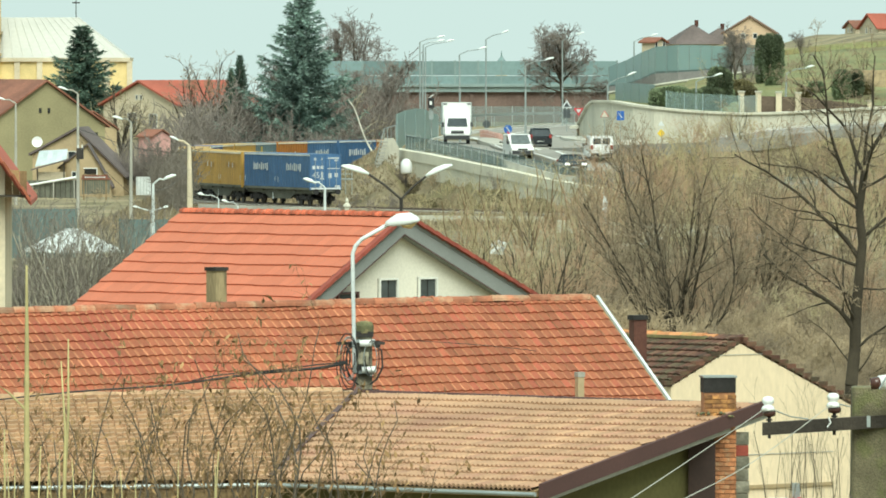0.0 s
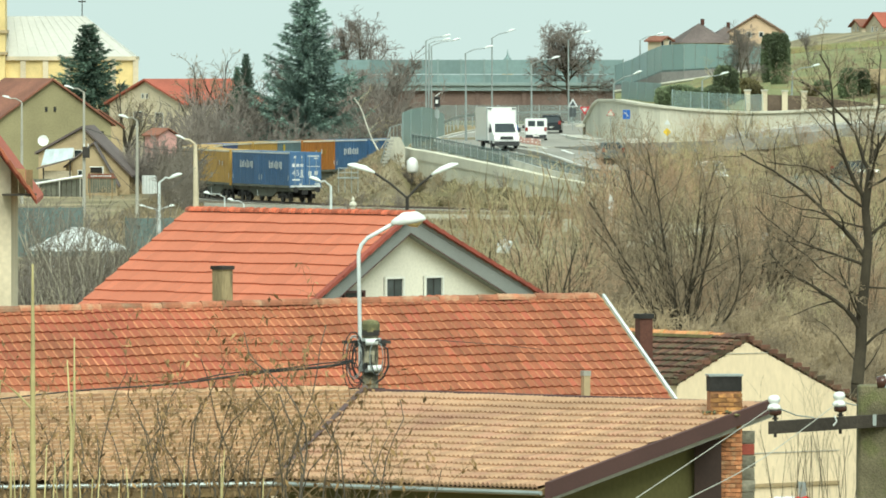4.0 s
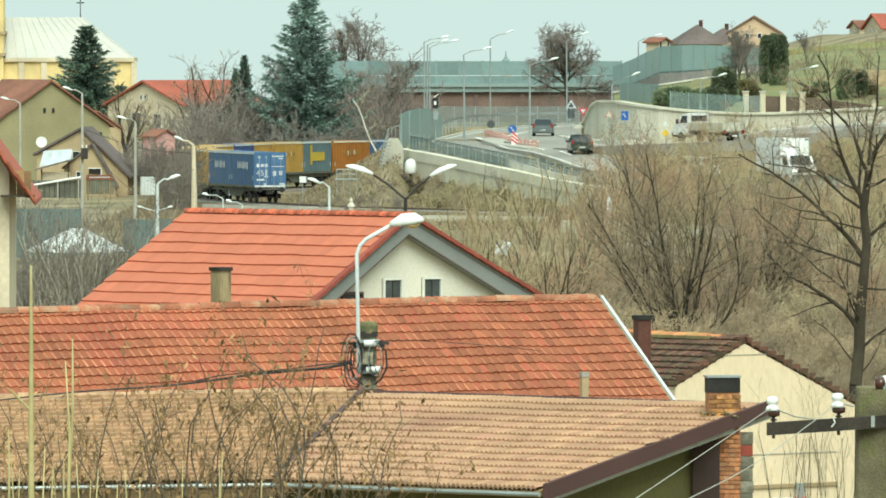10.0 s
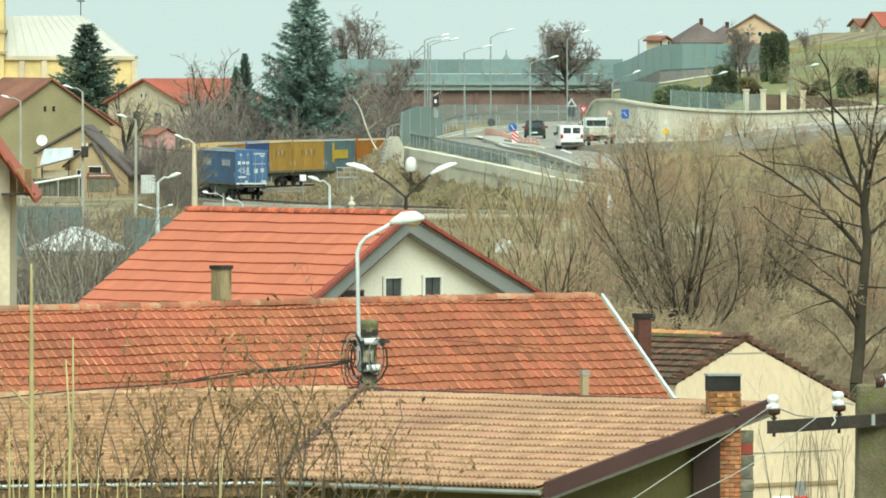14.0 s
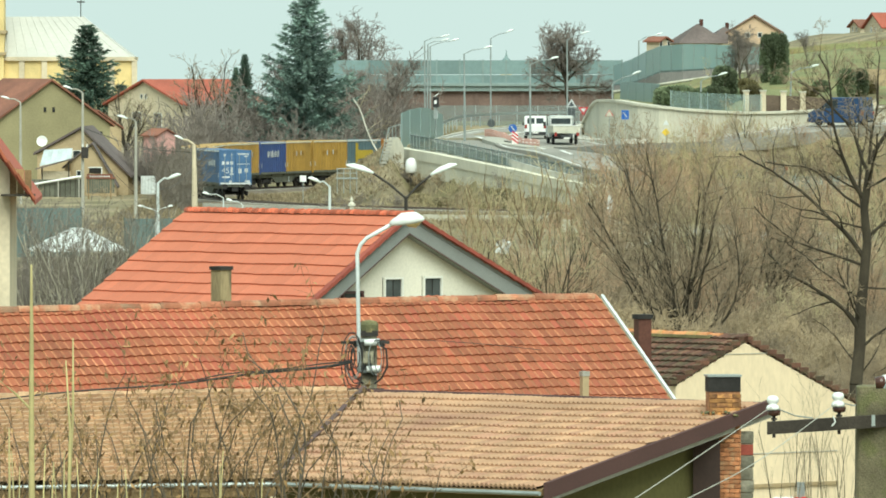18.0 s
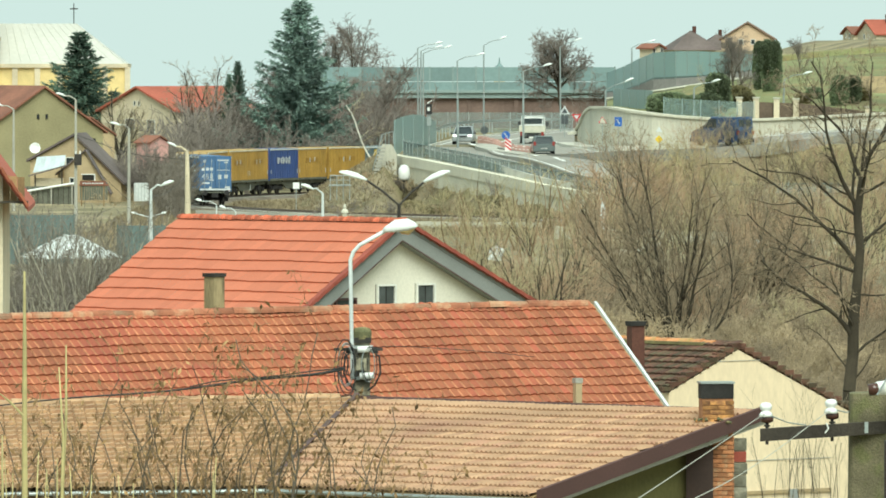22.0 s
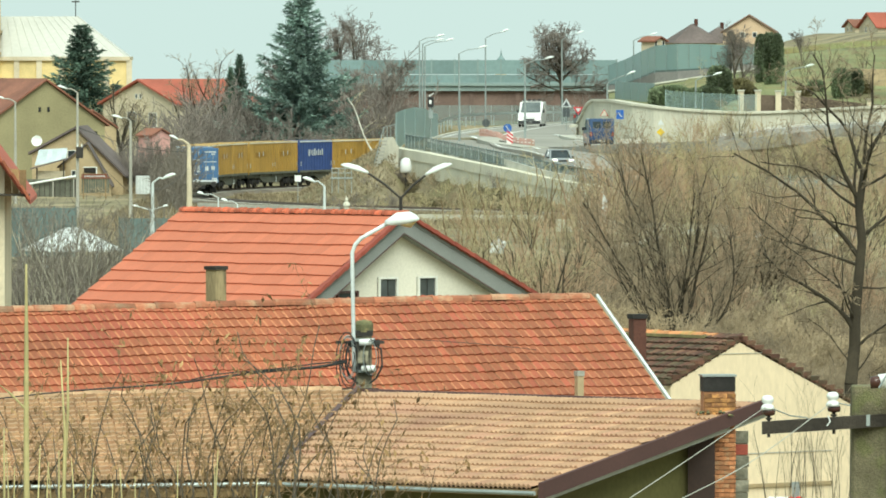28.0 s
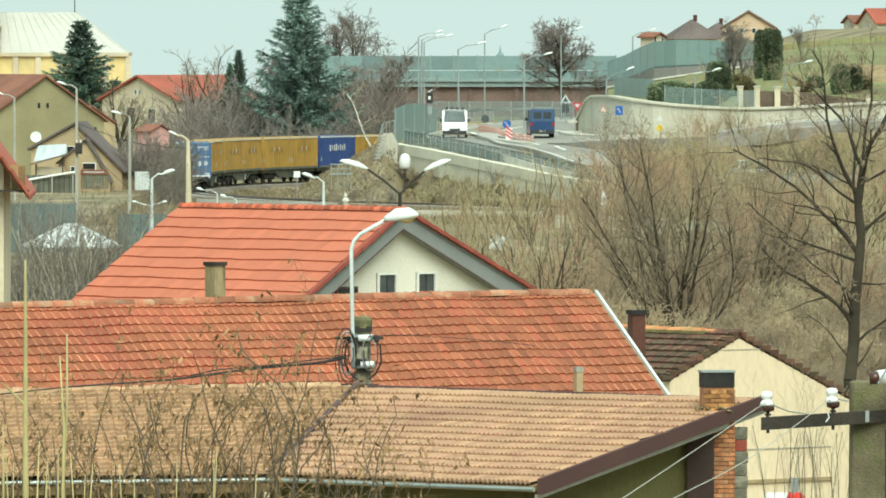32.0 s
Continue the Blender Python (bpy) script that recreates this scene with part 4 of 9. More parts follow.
part("wall_band", Geo().box((0.4, 0.01, 2.6 - cr.z), (4.4, 0.06, 0.07)), "band_tan", cream, "tan band across the gable wall")

# the pale house at the edge, only its eaves corner in view
le = Vector((-13.675, 205.0, 13.958))
edge_house = gable_house("pale_house", "pale rendered house with steep red tiled eaves", le, 1.6, 4.2, 4.2, 5.72, 9, 1.2, "plaster_pale", "roof_red_far", over=0.60, thick=0.10)
vt = Geo().box((0, 0, 0), (0.37, 0.16, 0.06)).mesh("verge_tile", "red_tile")
for i in range(20):
    k = (i + 0.5) / 20
    part("verge_tile", vt, "", edge_house, m=Matrix.Translation((4.2 * k, -0.06, -5.72 * k + 0.04)) @ Matrix.Rotation(math.atan2(5.72, 4.2) + 0.08, 4, "Y"))
plank = Geo().box((0, 0, 0), (0.16, 0.03, 0.62)).mesh("plank", "timber")
for i in range(5):
    part("plank", plank, "", edge_house, m=Matrix.Translation((3.42 + 0.17 * i - 0.08, 0.70, -5.26 - 0.02 * i)))
part("soffit_board", Geo().box((3.80, 0.36, -5.60), (0.78, 0.74, 0.04)), "old_timber", edge_house)
part("plinth_strip", Geo().box((3.42, 0.70, -6.9), (0.10, 0.06, 2.6)), "concrete_pale", edge_house, "pale corner strip")

# ---- the viaduct with its noise screens ----
BRIDGE_Y = 850.0
bx0, bx1 = -12.051, 17.968
bridge = thing("road_bridge", (bx0, BRIDGE_Y, 4.6), "road bridge with tall teal noise screens and a brick abutment", "bridge")
L_B = bx1 - bx0
part("deck", Geo().box((L_B / 2, 0.4, 7.773 - 4.6 + 0.4), (L_B, 3.0, 0.8)), "barrier_frame", bridge, "grey deck beam")
part("edge_beam", Geo().box((L_B / 2, -1.2, 8.365 - 4.6), (L_B, 0.25, 0.22)), "barrier_frame", bridge)
part("abutment", Geo().box((L_B / 2, -0.4, 1.2), (L_B, 0.5, 4.6)), "underpass_brick", bridge, "dark red brick wall under the bridge")
z_lo, z_hi = 7.934 - 4.6, 10.732 - 4.6
screen = Geo().box((0, 0, 0), (2.08, 0.06, (z_hi - z_lo) / 2 - 0.06)).mesh("screen_panel", "barrier_teal")
sp = Geo().box((0, 0, 0), (0.14, 0.18, z_hi - z_lo + 0.1)).mesh("screen_post", "barrier_frame")
n = int(L_B / 2.2)
for i in range(n + 1):
    part("screen_post", sp, "", bridge, m=Matrix.Translation((i * 2.2, -1.0, (z_lo + z_hi) / 2)))
    if i < n:
        for q in (0.25, 0.75):
            part("screen_panel", screen, "", bridge, m=Matrix.Translation((i * 2.2 + 1.1, -1.0, z_lo + (z_hi - z_lo) * q)))
for i in range(6):
    part("pier", Geo().box((6 + i * 4.4, -0.7, 1.0), (0.4, 0.3, 4.2)), "underpass_brick", bridge)
# fence on the far side of the road, under the bridge
under = thing("mesh_fence", (12.689, 815.0, 5.201), "grey mesh fence under the bridge", "fence")
under.location = (-1.243, 818, 4.7)
for i in range(8):
    part("post", Geo().box((i * 1.9, 0, 0.8), (0.08, 0.08, 2.2)), "galvanised", under)
    if i < 7:
        part("panel", Geo().box((i * 1.9 + 0.95, 0, 0.95), (1.8, 0.03, 1.9)), "mesh_wire", under)

# screens climbing beside the bridge to the hill
ramp = thing("noise_barrier", (14.886, 800.0, 8.156), "stepped teal noise barrier climbing the hill", "noise barrier")
o = Vector(ramp.location)
pts = [(Vector((14.886, 800.0, 10.282)), Vector((14.886, 800.0, 8.561))), (Vector((16.323, 796.0, 10.844)), Vector((16.323, 796.0, 8.728))), (Vector((17.55, 790.0, 11.55)), Vector((17.55, 790.0, 9.25))),
       (Vector((18.705, 786.0, 12.048)), Vector((18.705, 786.0, 9.81))), (Vector((20.589, 782.0, 12.195)), Vector((20.589, 782.0, 9.918))), (Vector((22.511, 780.0, 12.194)), Vector((22.511, 780.0, 10.022))),
       (Vector((24.423, 778.0, 12.094)), Vector((24.423, 778.0, 10.223))), (Vector((26.079, 776.0, 11.995)), Vector((26.079, 776.0, 10.423))), (Vector((27.9, 774.0, 11.85)), Vector((27.9, 774.0, 10.6)))]
for (a, b), (c, d) in zip(pts, pts[1:]):
    for k in range(2):
        t0, t1 = k / 2 + 0.02, k / 2 + 0.48
        ring = [a.lerp(c, t0) - o, a.lerp(c, t1) - o, b.lerp(d, t1) - o, b.lerp(d, t0) - o]
        part("screen_panel", Geo().prism(ring, (0, 0.06, 0)), "barrier_glass", ramp)
        part("screen_post", Geo().tube(a.lerp(c, t0 - 0.02) - o, b.lerp(d, t0 - 0.02) - o + Vector((0, 0, -0.8)), 0.07, n=4), "barrier_frame", ramp)
# shaded wall under the screens down to a pale kerb, and the green slope below it
foot = [Vector(q) for q in [(14.867, 799.0, 7.907), (16.303, 795.0, 8.128), (17.528, 789.0, 8.404), (18.681, 785.0, 8.62), (20.563, 781.0, 8.932), (22.483, 779.0, 9.235), (24.392, 777.0, 9.536), (26.046, 775.0, 9.787), (27.87, 773.0, 10.05)]]
for (a, b), (c, d), e, g_ in zip(pts, pts[1:], foot, foot[1:]):
    part("foot_wall", Geo().prism([b - o, d - o, g_ - o, e - o], (0, 0.5, 0)), "underpass_grey", ramp, "shaded grey wall under the screens")
    part("beam", Geo().prism([b - o + Vector((0, -0.1, 0.05)), d - o + Vector((0, -0.1, 0.05)), d - o + Vector((0, -0.1, -0.3)), b - o + Vector((0, -0.1, -0.3))], (0, 0.3, 0)), "fence_green", ramp)
part("kerb", Geo().chain([q - o for q in foot], 0.16, 5), "concrete_pale", ramp, "pale kerb at the foot")
slope_low = [Vector(q) for q in [(13.993, 752.0, 7.321), (15.257, 744.0, 7.132), (16.35, 736.0, 6.995), (17.372, 730.0, 6.849), (19.062, 724.0, 6.705), (20.78, 720.0, 6.596), (22.54, 718.0, 6.474), (24.063, 716.0, 6.398), (25.7, 715.0, 6.36)]]
gs = Geo()
for k in range(7):
    gs.v += [tuple(a.lerp(b, k / 6) + Vector((0, 0, -0.12 + 0.15 * noise.noise((a.x, k * 1.3, 2.0))))) for a, b in zip(foot, slope_low)]
gs.f = [(k * 9 + i, k * 9 + i + 1, k * 9 + i + 10, k * 9 + i + 9) for k in range(6) for i in range(8)]
solo("grass_slope", gs, "grass", "green grass slope under the noise barrier", "grass", "structure", smooth=True)
# lower green screen along the foot of the hill
for nm, quad in (("lower_screen", [(14.913, 770.0, 8.971), (17.729, 745.0, 8.871), (17.729, 745.0, 6.796), (14.913, 770.0, 7.314)]),):
    lo_t = thing("glass_screen", quad[3], "low translucent green screen on the wall", "screen")
    q0 = Vector(quad[3])
    for k in range(5):
        a, b = k / 5, (k + 0.94) / 5
        A, B, C, D_ = (Vector(v) - q0 for v in quad)
        part("panel", Geo().prism([A.lerp(B, a), A.lerp(B, b), D_.lerp(C, b), D_.lerp(C, a)], (0, 0.05, 0)), "barrier_glass", lo_t)
        part("post", Geo().tube(A.lerp(B, a) + Vector((0, 0.1, 0)), D_.lerp(C, a) + Vector((0, 0.1, -0.8)), 0.05, n=4), "barrier_frame", lo_t)

# clear screen along the top of the tall wall, before the bushes
cs = thing("glass_screen", (17.6, 704.5, 6.9), "clear glass screen with slim posts on the tall wall", "screen")
for k in range(5):
    xa, xb = 1.45 * k, 1.45 * (k + 1)
    za, zb = (along(WALL_HIGH, 17.6 + q)[1] - 6.9 + 0.1 for q in (xa, xb))
    part("panel", Geo().prism([(xa + 0.06, 0, za), (xb - 0.06, 0, zb), (xb - 0.06, 0, zb + 1.35), (xa + 0.06, 0, za + 1.35)], (0, 0.03, 0)), "clear_glass", cs)
    part("post", Geo().box((xa, 0, za + 0.6), (0.08, 0.08, 1.6)), "barrier_frame", cs)
# screen and stairs at the head of the low wall
hs = thing("corner_screen", (-3.671, 716.0, 3.86), "tall green glass noise screen at the bend", "noise barrier")
q0 = Vector(hs.location)
sc = [Vector(v) for v in [(-3.716, 716.0, 6.625), (-3.107, 722.0, 6.856), (-2.264, 730.0, 6.987), (-1.499, 740.0, 6.829), (-0.428, 752.0, 6.227)]]
sb = [Vector(v) for v in [(-3.716, 716.0, 3.815), (-3.107, 722.0, 3.84), (-2.264, 730.0, 3.938), (-1.499, 740.0, 4.019), (-0.428, 752.0, 4.275)]]
for a, b, c, d in zip(sc, sc[1:], sb[1:], sb):
    part("panel", Geo().prism([a - q0, b - q0, c - q0, d - q0], (0.02, 0.06, 0)), "barrier_glass", hs)
    part("post", Geo().tube(a - q0, d - q0 + Vector((0, 0, -0.5)), 0.07, n=5), "barrier_frame", hs)
st = thing("concrete_stairs", (-5.198, 708.0, 2.2), "pale concrete stair flank with a steel handrail", "stairs")
q0 = Vector(st.location)
part("flank", Geo().prism([Vector(v) - q0 for v in [(-5.377, 708.0, 2.111), (-3.495, 708.0, 2.29), (-3.495, 708.0, 3.993), (-3.898, 708.0, 4.754), (-4.66, 708.0, 4.754)]], (0, 1.2, 0)), "concrete_pale", st)
for i in range(9):
    part("step", Geo().box(Vector((-5.191, 707.0, 2.214)) - q0 + Vector((0.07 * i, -0.1 - 0.02 * i, 0.28 * i)), (0.5, 0.9, 0.16)), "concrete", st)
rl = [Vector(v) - q0 for v in [(-5.37, 707.0, 2.84), (-4.654, 707.0, 5.525), (-3.759, 707.0, 5.793)]]
part("handrail", Geo().chain(rl, 0.04, 6), "galvanised", st)
for k in (0.0, 0.35, 0.7, 1.0):
    a = rl[0].lerp(rl[1], k)
    part("baluster", Geo().tube(a, a + Vector((0, 0, -0.9)), 0.03, n=5), "galvanised", st)
for k in (0.3, 0.6, 1.0):
    a = rl[1].lerp(rl[2], k)
    part("baluster", Geo().tube(a, a + Vector((0, 0, -1.0)), 0.03, n=5), "galvanised", st)

# white tub on a stand at the foot of the stairs
tb = thing("white_tub", (-2.88, 700, ground_z(-2.88, 700)), "white upturned plastic tub on a short stake", "tub")
t0_, t1_ = 2.042 - tb.location.z, 3.238 - tb.location.z
part("shell", Geo().lathe((0, 0, t0_), [(0.36, 0), (0.44, 0.15), (0.47, 0.5), (0.42, (t1_ - t0_) * 0.75), (0.28, (t1_ - t0_) * 0.93), (0.05, t1_ - t0_)], 14), "car_white", tb, smooth=True)
part("stake", Geo().tube((0, 0, -0.2), (0, 0, t0_ + 0.1), 0.10), "iron", tb)
# railing along the road edge, posts with bars
rail_t = thing("road_railing", low[4], "green steel railing along the footway", "railing", kind="")
q0 = Vector(rail_t.location)
bal = Geo().box((0, 0, 0.55), (0.035, 0.035, 1.05)).mesh("bar", "fence_green")
pst = Geo().box((0, 0, 0.65), (0.07, 0.07, 1.3)).mesh("post", "galvanised")
line = [q + Vector((0.2, 0.9, 0.0)) for q in low]
top_r = Geo()
for i, (a, b) in enumerate(zip(line[2:60], line[3:61])):
    top_r.tube(a - q0 + Vector((0, 0, 1.1)), b - q0 + Vector((0, 0, 1.1)), 0.035, n=5, caps=False)
    top_r.tube(a - q0 + Vector((0, 0, 0.2)), b - q0 + Vector((0, 0, 0.2)), 0.03, n=5, caps=False)
    part("post", pst, "", rail_t, m=Matrix.Translation(a - q0))
    part("panel", Geo().prism([a - q0 + Vector((0, 0.05, 0.2)), b - q0 + Vector((0, 0.05, 0.2)), b - q0 + Vector((0, 0.05, 1.1)), a - q0 + Vector((0, 0.05, 1.1))], (0, 0.02, 0)), "mesh_wire", rail_t)
    for k in range(1, 5):
        part("bar", bal, "", rail_t, m=Matrix.Translation(a.lerp(b, k / 5) - q0))
part("rail", top_r, "fence_green", rail_t)
# crash barrier at the back of the junction
crash = thing("crash_barrier", (2.3, 790.0, 5.1), "galvanised steel crash barrier", "crash barrier")
q0 = Vector(crash.location)
cb = curve_through([(-0.684, 772.0, 4.566), (0.802, 792.0, 4.983), (3.367, 806.0, 5.17), (7.503, 812.0, 5.276), (11.142, 815.0, 5.304), (13.254, 818.0, 5.332)], 2.0)
part("beam", Geo().loft([[q - q0 + Vector((0, 0, 0.80)), q - q0 + Vector((0, 0.06, 0.80)), q - q0 + Vector((0, 0.06, 0.58)), q - q0 + Vector((0, 0, 0.58))] for q in cb]), "galvanised", crash)
for q in cb[::2]:
    part("post", Geo().box(q - q0 + Vector((0, 0.12, 0.2)), (0.1, 0.08, 1.1)), "galvanised", crash)


# ---- houses beyond the railway ----
olive = gable_house("olive_house", "tall olive rendered house with a rust-red tiled roof", Vector((-34.335, 775.0, 9.198)), 22, 5.8, 5.8, 4.0, 13, -0.3, "plaster_olive", "roof_rust_far", over=0.35, thick=0.18)
for lx, lz, w, h in ((-0.55, -2.9, 0.22, 0.42), (0.25, -2.9, 0.22, 0.42), (3.4, -5.6, 0.7, 1.0), (4.4, -5.6, 0.7, 1.0)):
    window(olive, Matrix.Translation((lx, 0.33, lz)), w, h, "iron", bars=0, sill=False, outer=0.05)
white_h = gable_house("white_house", "pale plastered house with a bright red roof", Vector((-29.104, 850.0, 8.903)), -48, 5.9, 5.9, 2.3, 11.5, 0.5, "plaster_pale", "roof_red_far", over=0.4, thick=0.18)
window(white_h, Matrix.Translation((-1.2, 0.38, -4.6)), 1.4, 1.5, bars=1)
window(white_h, Matrix.Translation((1.9, 0.38, -4.6)), 1.2, 1.4, bars=1)
for lx in (-0.5, 0.1):
    window(white_h, Matrix.Translation((lx, 0.38, -1.9)), 0.4, 0.5, bars=0, sill=False)
cottage = gable_house("cottage", "small ochre cottage with a dark sagging roof", Vector((-30.48, 742.0, 5.36)), -5, 4.0, 4.2, 2.2, 8, -0.4, "plaster_ochre", "roof_dark_far", over=0.3, thick=0.2, fall=4.1)
window(cottage, Matrix.Translation((-0.4, 0.28, -2.9)), 0.7, 0.9, bars=1)
# the cottage's low front wing
ci = cottage.matrix_world.inverted()
g_pk, g_l, g_r = Vector((-29.34, 737.0, 3.91)), Vector((-31.63, 737.0, 2.04)), Vector((-27.38, 737.0, 0.50))
part("wing_wall", Geo().prism([ci @ q for q in (g_pk, g_l, Vector((-31.63, 737.0, -0.4)), Vector((-27.38, 737.0, -0.4)), g_r)], tuple(ci.to_3x3() @ Vector((0, 4.6, 0)))), "plaster_ochre", cottage, "ochre front wing")
for e_ in (g_l, g_r):
    run_w = (e_ - g_pk).normalized() * 0.25
    part("wing_roof", Geo().prism([ci @ (g_pk + Vector((0, -0.3, 0.02))), ci @ (e_ + run_w + Vector((0, -0.3, 0.02))), ci @ (e_ + run_w + Vector((0, -0.3, 0.16))), ci @ (g_pk + Vector((0, -0.3, 0.16)))], tuple(ci.to_3x3() @ Vector((0, 4.8, 0)))), "roof_dark_far", cottage)
part("doorway", Geo().box(ci @ Vector((-29.1, 736.98, 1.74)), (1.0, 0.06, 0.46)), "dark_hole", cottage, "dark low opening")
part("door_trim", Geo().box(ci @ Vector((-29.1, 736.95, 2.0)), (1.16, 0.08, 0.07)).box(ci @ Vector((-28.56, 736.95, 1.72)), (0.08, 0.08, 0.55)), "white_paint", cottage)
window(cottage, ci @ Matrix.Translation((-30.45, 736.98, 1.15)), 0.42, 0.6, bars=1)
porch = thing("porch", (-32.3, 735.2, -0.4), "low pale porch under a slanting dark roof", "porch")
part("wall", Geo().box((0, 0.6, 1.05), (2.4, 0.25, 2.1)), "plaster_pale", porch)
part("roof", Geo().prism([(-1.65, -0.3, 2.22), (1.35, -0.3, 3.06), (1.35, -0.3, 3.18), (-1.65, -0.3, 2.34)], (0, 1.3, 0)), "roof_dark_far", porch)
for px_ in (-1.1, 1.1):
    part("post", Geo().tube((px_, -0.1, 0), (px_, -0.1, 2.36 + (px_ + 1.1) * 0.28), 0.06), "old_timber", porch)
yard_rail = thing("yard_rail", (-31.85, 729.8, -0.4), "white painted pipe rail along the yard", "rail")
part("pipe", Geo().tube((-1.95, 0, 1.12), (1.95, 0, 1.78), 0.085, n=8), "white_paint", yard_rail)
for px_ in (-1.7, 0.0, 1.7):
    part("post", Geo().tube((px_, 0.05, 0), (px_, 0.05, 1.4 + px_ * 0.17), 0.06), "concrete", yard_rail)
canopy = thing("tin_canopy", (-32.416, 738.0, 1.891), "lean-to porch with a shiny tin roof", "canopy")
q0 = Vector(canopy.location)
for i in range(6):
    a = i / 6
    A, B, C, D_ = (Vector(v) - q0 for v in [(-33.395, 739.0, 3.421), (-31.057, 739.0, 3.562), (-31.024, 736.0, 2.71), (-33.632, 736.0, 2.151)])
    part("roof_sheet", Geo().prism([A.lerp(B, a), A.lerp(B, a + 0.166), D_.lerp(C, a + 0.166), D_.lerp(C, a)], (0, 0, -0.05)), "tin_sheet", canopy)
for q in [(-33.469, 736.5, 1.911), (-31.138, 736.5, 2.377)]:
    part("post", Geo().tube(Vector(q) - q0, Vector((q[0], q[1], -0.5)) - q0, 0.08), "timber", canopy)
dish = thing("satellite_dish", (-34.9, 768.0, 3.826), "white satellite dish on the house wall", "satellite dish")
part("bowl", Geo().lathe((0, 0, 0), [(0.02, 0.0), (0.25, 0.03), (0.48, 0.12), (0.46, 0.15), (0.2, 0.06), (0.02, 0.04)], 14), "white_paint", dish, m=Matrix.Rotation(radians(80), 4, "X"))
part("arm", Geo().tube((0, 0, -0.2), (0, 0.8, -0.5), 0.04), "galvanised", dish)
gable_house("pink_shed", "small pink shed with a red roof", Vector((-23.9, 762.0, 5.0)), 38, 1.15, 1.15, 0.6, 2.4, -0.2, "pink_paint", "roof_rust_far", over=0.2, thick=0.1)
gate = thing("sheet_gate", (-23.649, 705.0, 0.322), "pale sheet-metal gate panel", "gate")
part("leaf", Geo().box((0, 0, 0.7), (1.15, 0.05, 1.45)), "tin_white", gate)
for i in range(5):
    part("rib", Geo().box((-0.48 + i * 0.24, -0.04, 0.7), (0.03, 0.03, 1.4)), "galvanised", gate)
shed = thing("board_fence", (-28.3, 728.0, 0.05), "grey board fence with a rusty cap", "fence")
for i in range(12):
    part("board", Geo().box((-1.05 + 0.19 * i, 0, 0.55), (0.17, 0.04, 1.2)), "fence_grey", shed)
part("cap", Geo().box((0, 0, 1.2), (2.4, 0.2, 0.12)), "roof_rust_far", shed)
wall_y = thing("garden_wall", (-31.9, 730.2, 0.0), "low dark boarded garden wall behind a white rail", "wall")
part("masonry", Geo().box((0, 0, 0.3), (4.2, 0.3, 1.6)), "fence_grey", wall_y)
for i in range(10):
    part("batten", Geo().box((-1.9 + 0.42 * i, -0.165, 0.3), (0.05, 0.03, 1.55)), "old_timber", wall_y)

# the church, half behind the conifer
ch_y = 1150.0
church = thing("church", (-52.696, ch_y, 3.0), "yellow baroque church with a pale metal roof", "church")
zc = 10.39 - 3.0
part("nave", Geo().box((2.0, 6, zc / 2), (20.0, 12, zc)), "plaster_yellow_hazed", church)
part("cornice", Geo().box((2.0, 6, zc + 0.15), (20.8, 12.8, 0.5)), "plaster_pale", church)
zr = 15.994 - 3.0
part("roof", Geo().add([(-8.2, -0.2, zc + 0.4), (12.2, -0.2, zc + 0.4), (12.2, 12.2, zc + 0.4), (-8.2, 12.2, zc + 0.4), (-7.0, 6, zr), (5.6, 6, zr)],
     [(0, 1, 5, 4), (1, 2, 5), (2, 3, 4, 5), (3, 0, 4), (3, 2, 1, 0)]), "church_roof", church, "pale standing-seam metal roof")
seam = Geo()
for i in range(16):
    a = i / 15
    seam.tube((-8.0 + 20 * a, -0.2, zc + 0.45), (-7.0 + 12.4 * a, 5.95, zr + 0.05), 0.025, n=4)
part("seam", seam, "church_roof", church)
for i in range(7):
    window(church, Matrix.Translation((-6.5 + i * 2.9, -0.02, zc - 5.4)), 1.0, 2.2, "plaster_ochre", bars=1)
    part("pilaster", Geo().box((-5.05 + i * 2.9, -0.12, zc / 2), (0.7, 0.3, zc)), "plaster_pale", church)
part("tower", Geo().box((-7.0, 1.0, (zr + 6) / 2), (5.2, 5.2, zr + 6)), "plaster_yellow_hazed", church)
for hh in (zc + 0.8, zc + 3.6):
    part("tower_cornice", Geo().box((-7.0, 1.0, hh), (5.7, 5.7, 0.4)), "plaster_ochre", church)
window(church, Matrix.Translation((-5.6, -1.62, zc + 4.3)), 0.9, 1.9, bars=1)
part("ridge_cross", Geo().tube((5.2, 6, zr), (5.2, 6, zr + 2.6), 0.06, n=4).box((5.2, 6, zr + 1.9), (1.0, 0.12, 0.16)), "iron", church)

# a spire far beyond the bridge
spire = thing("church_spire", (6.75, 1030.0, -0.4), "distant church tower with a slim green copper spire", "church")
part("tower", Geo().box((0, 0, 5.2), (1.3, 1.3, 10.5)), "plaster_pale", spire)
part("spire", Geo().lathe((0, 0, 10.4), [(0.95, 0), (0.55, 0.4), (0.40, 0.65), (0.22, 0.85), (0.10, 1.1), (0.02, 1.7)], 8), "barrier_teal", spire, "green copper spire")

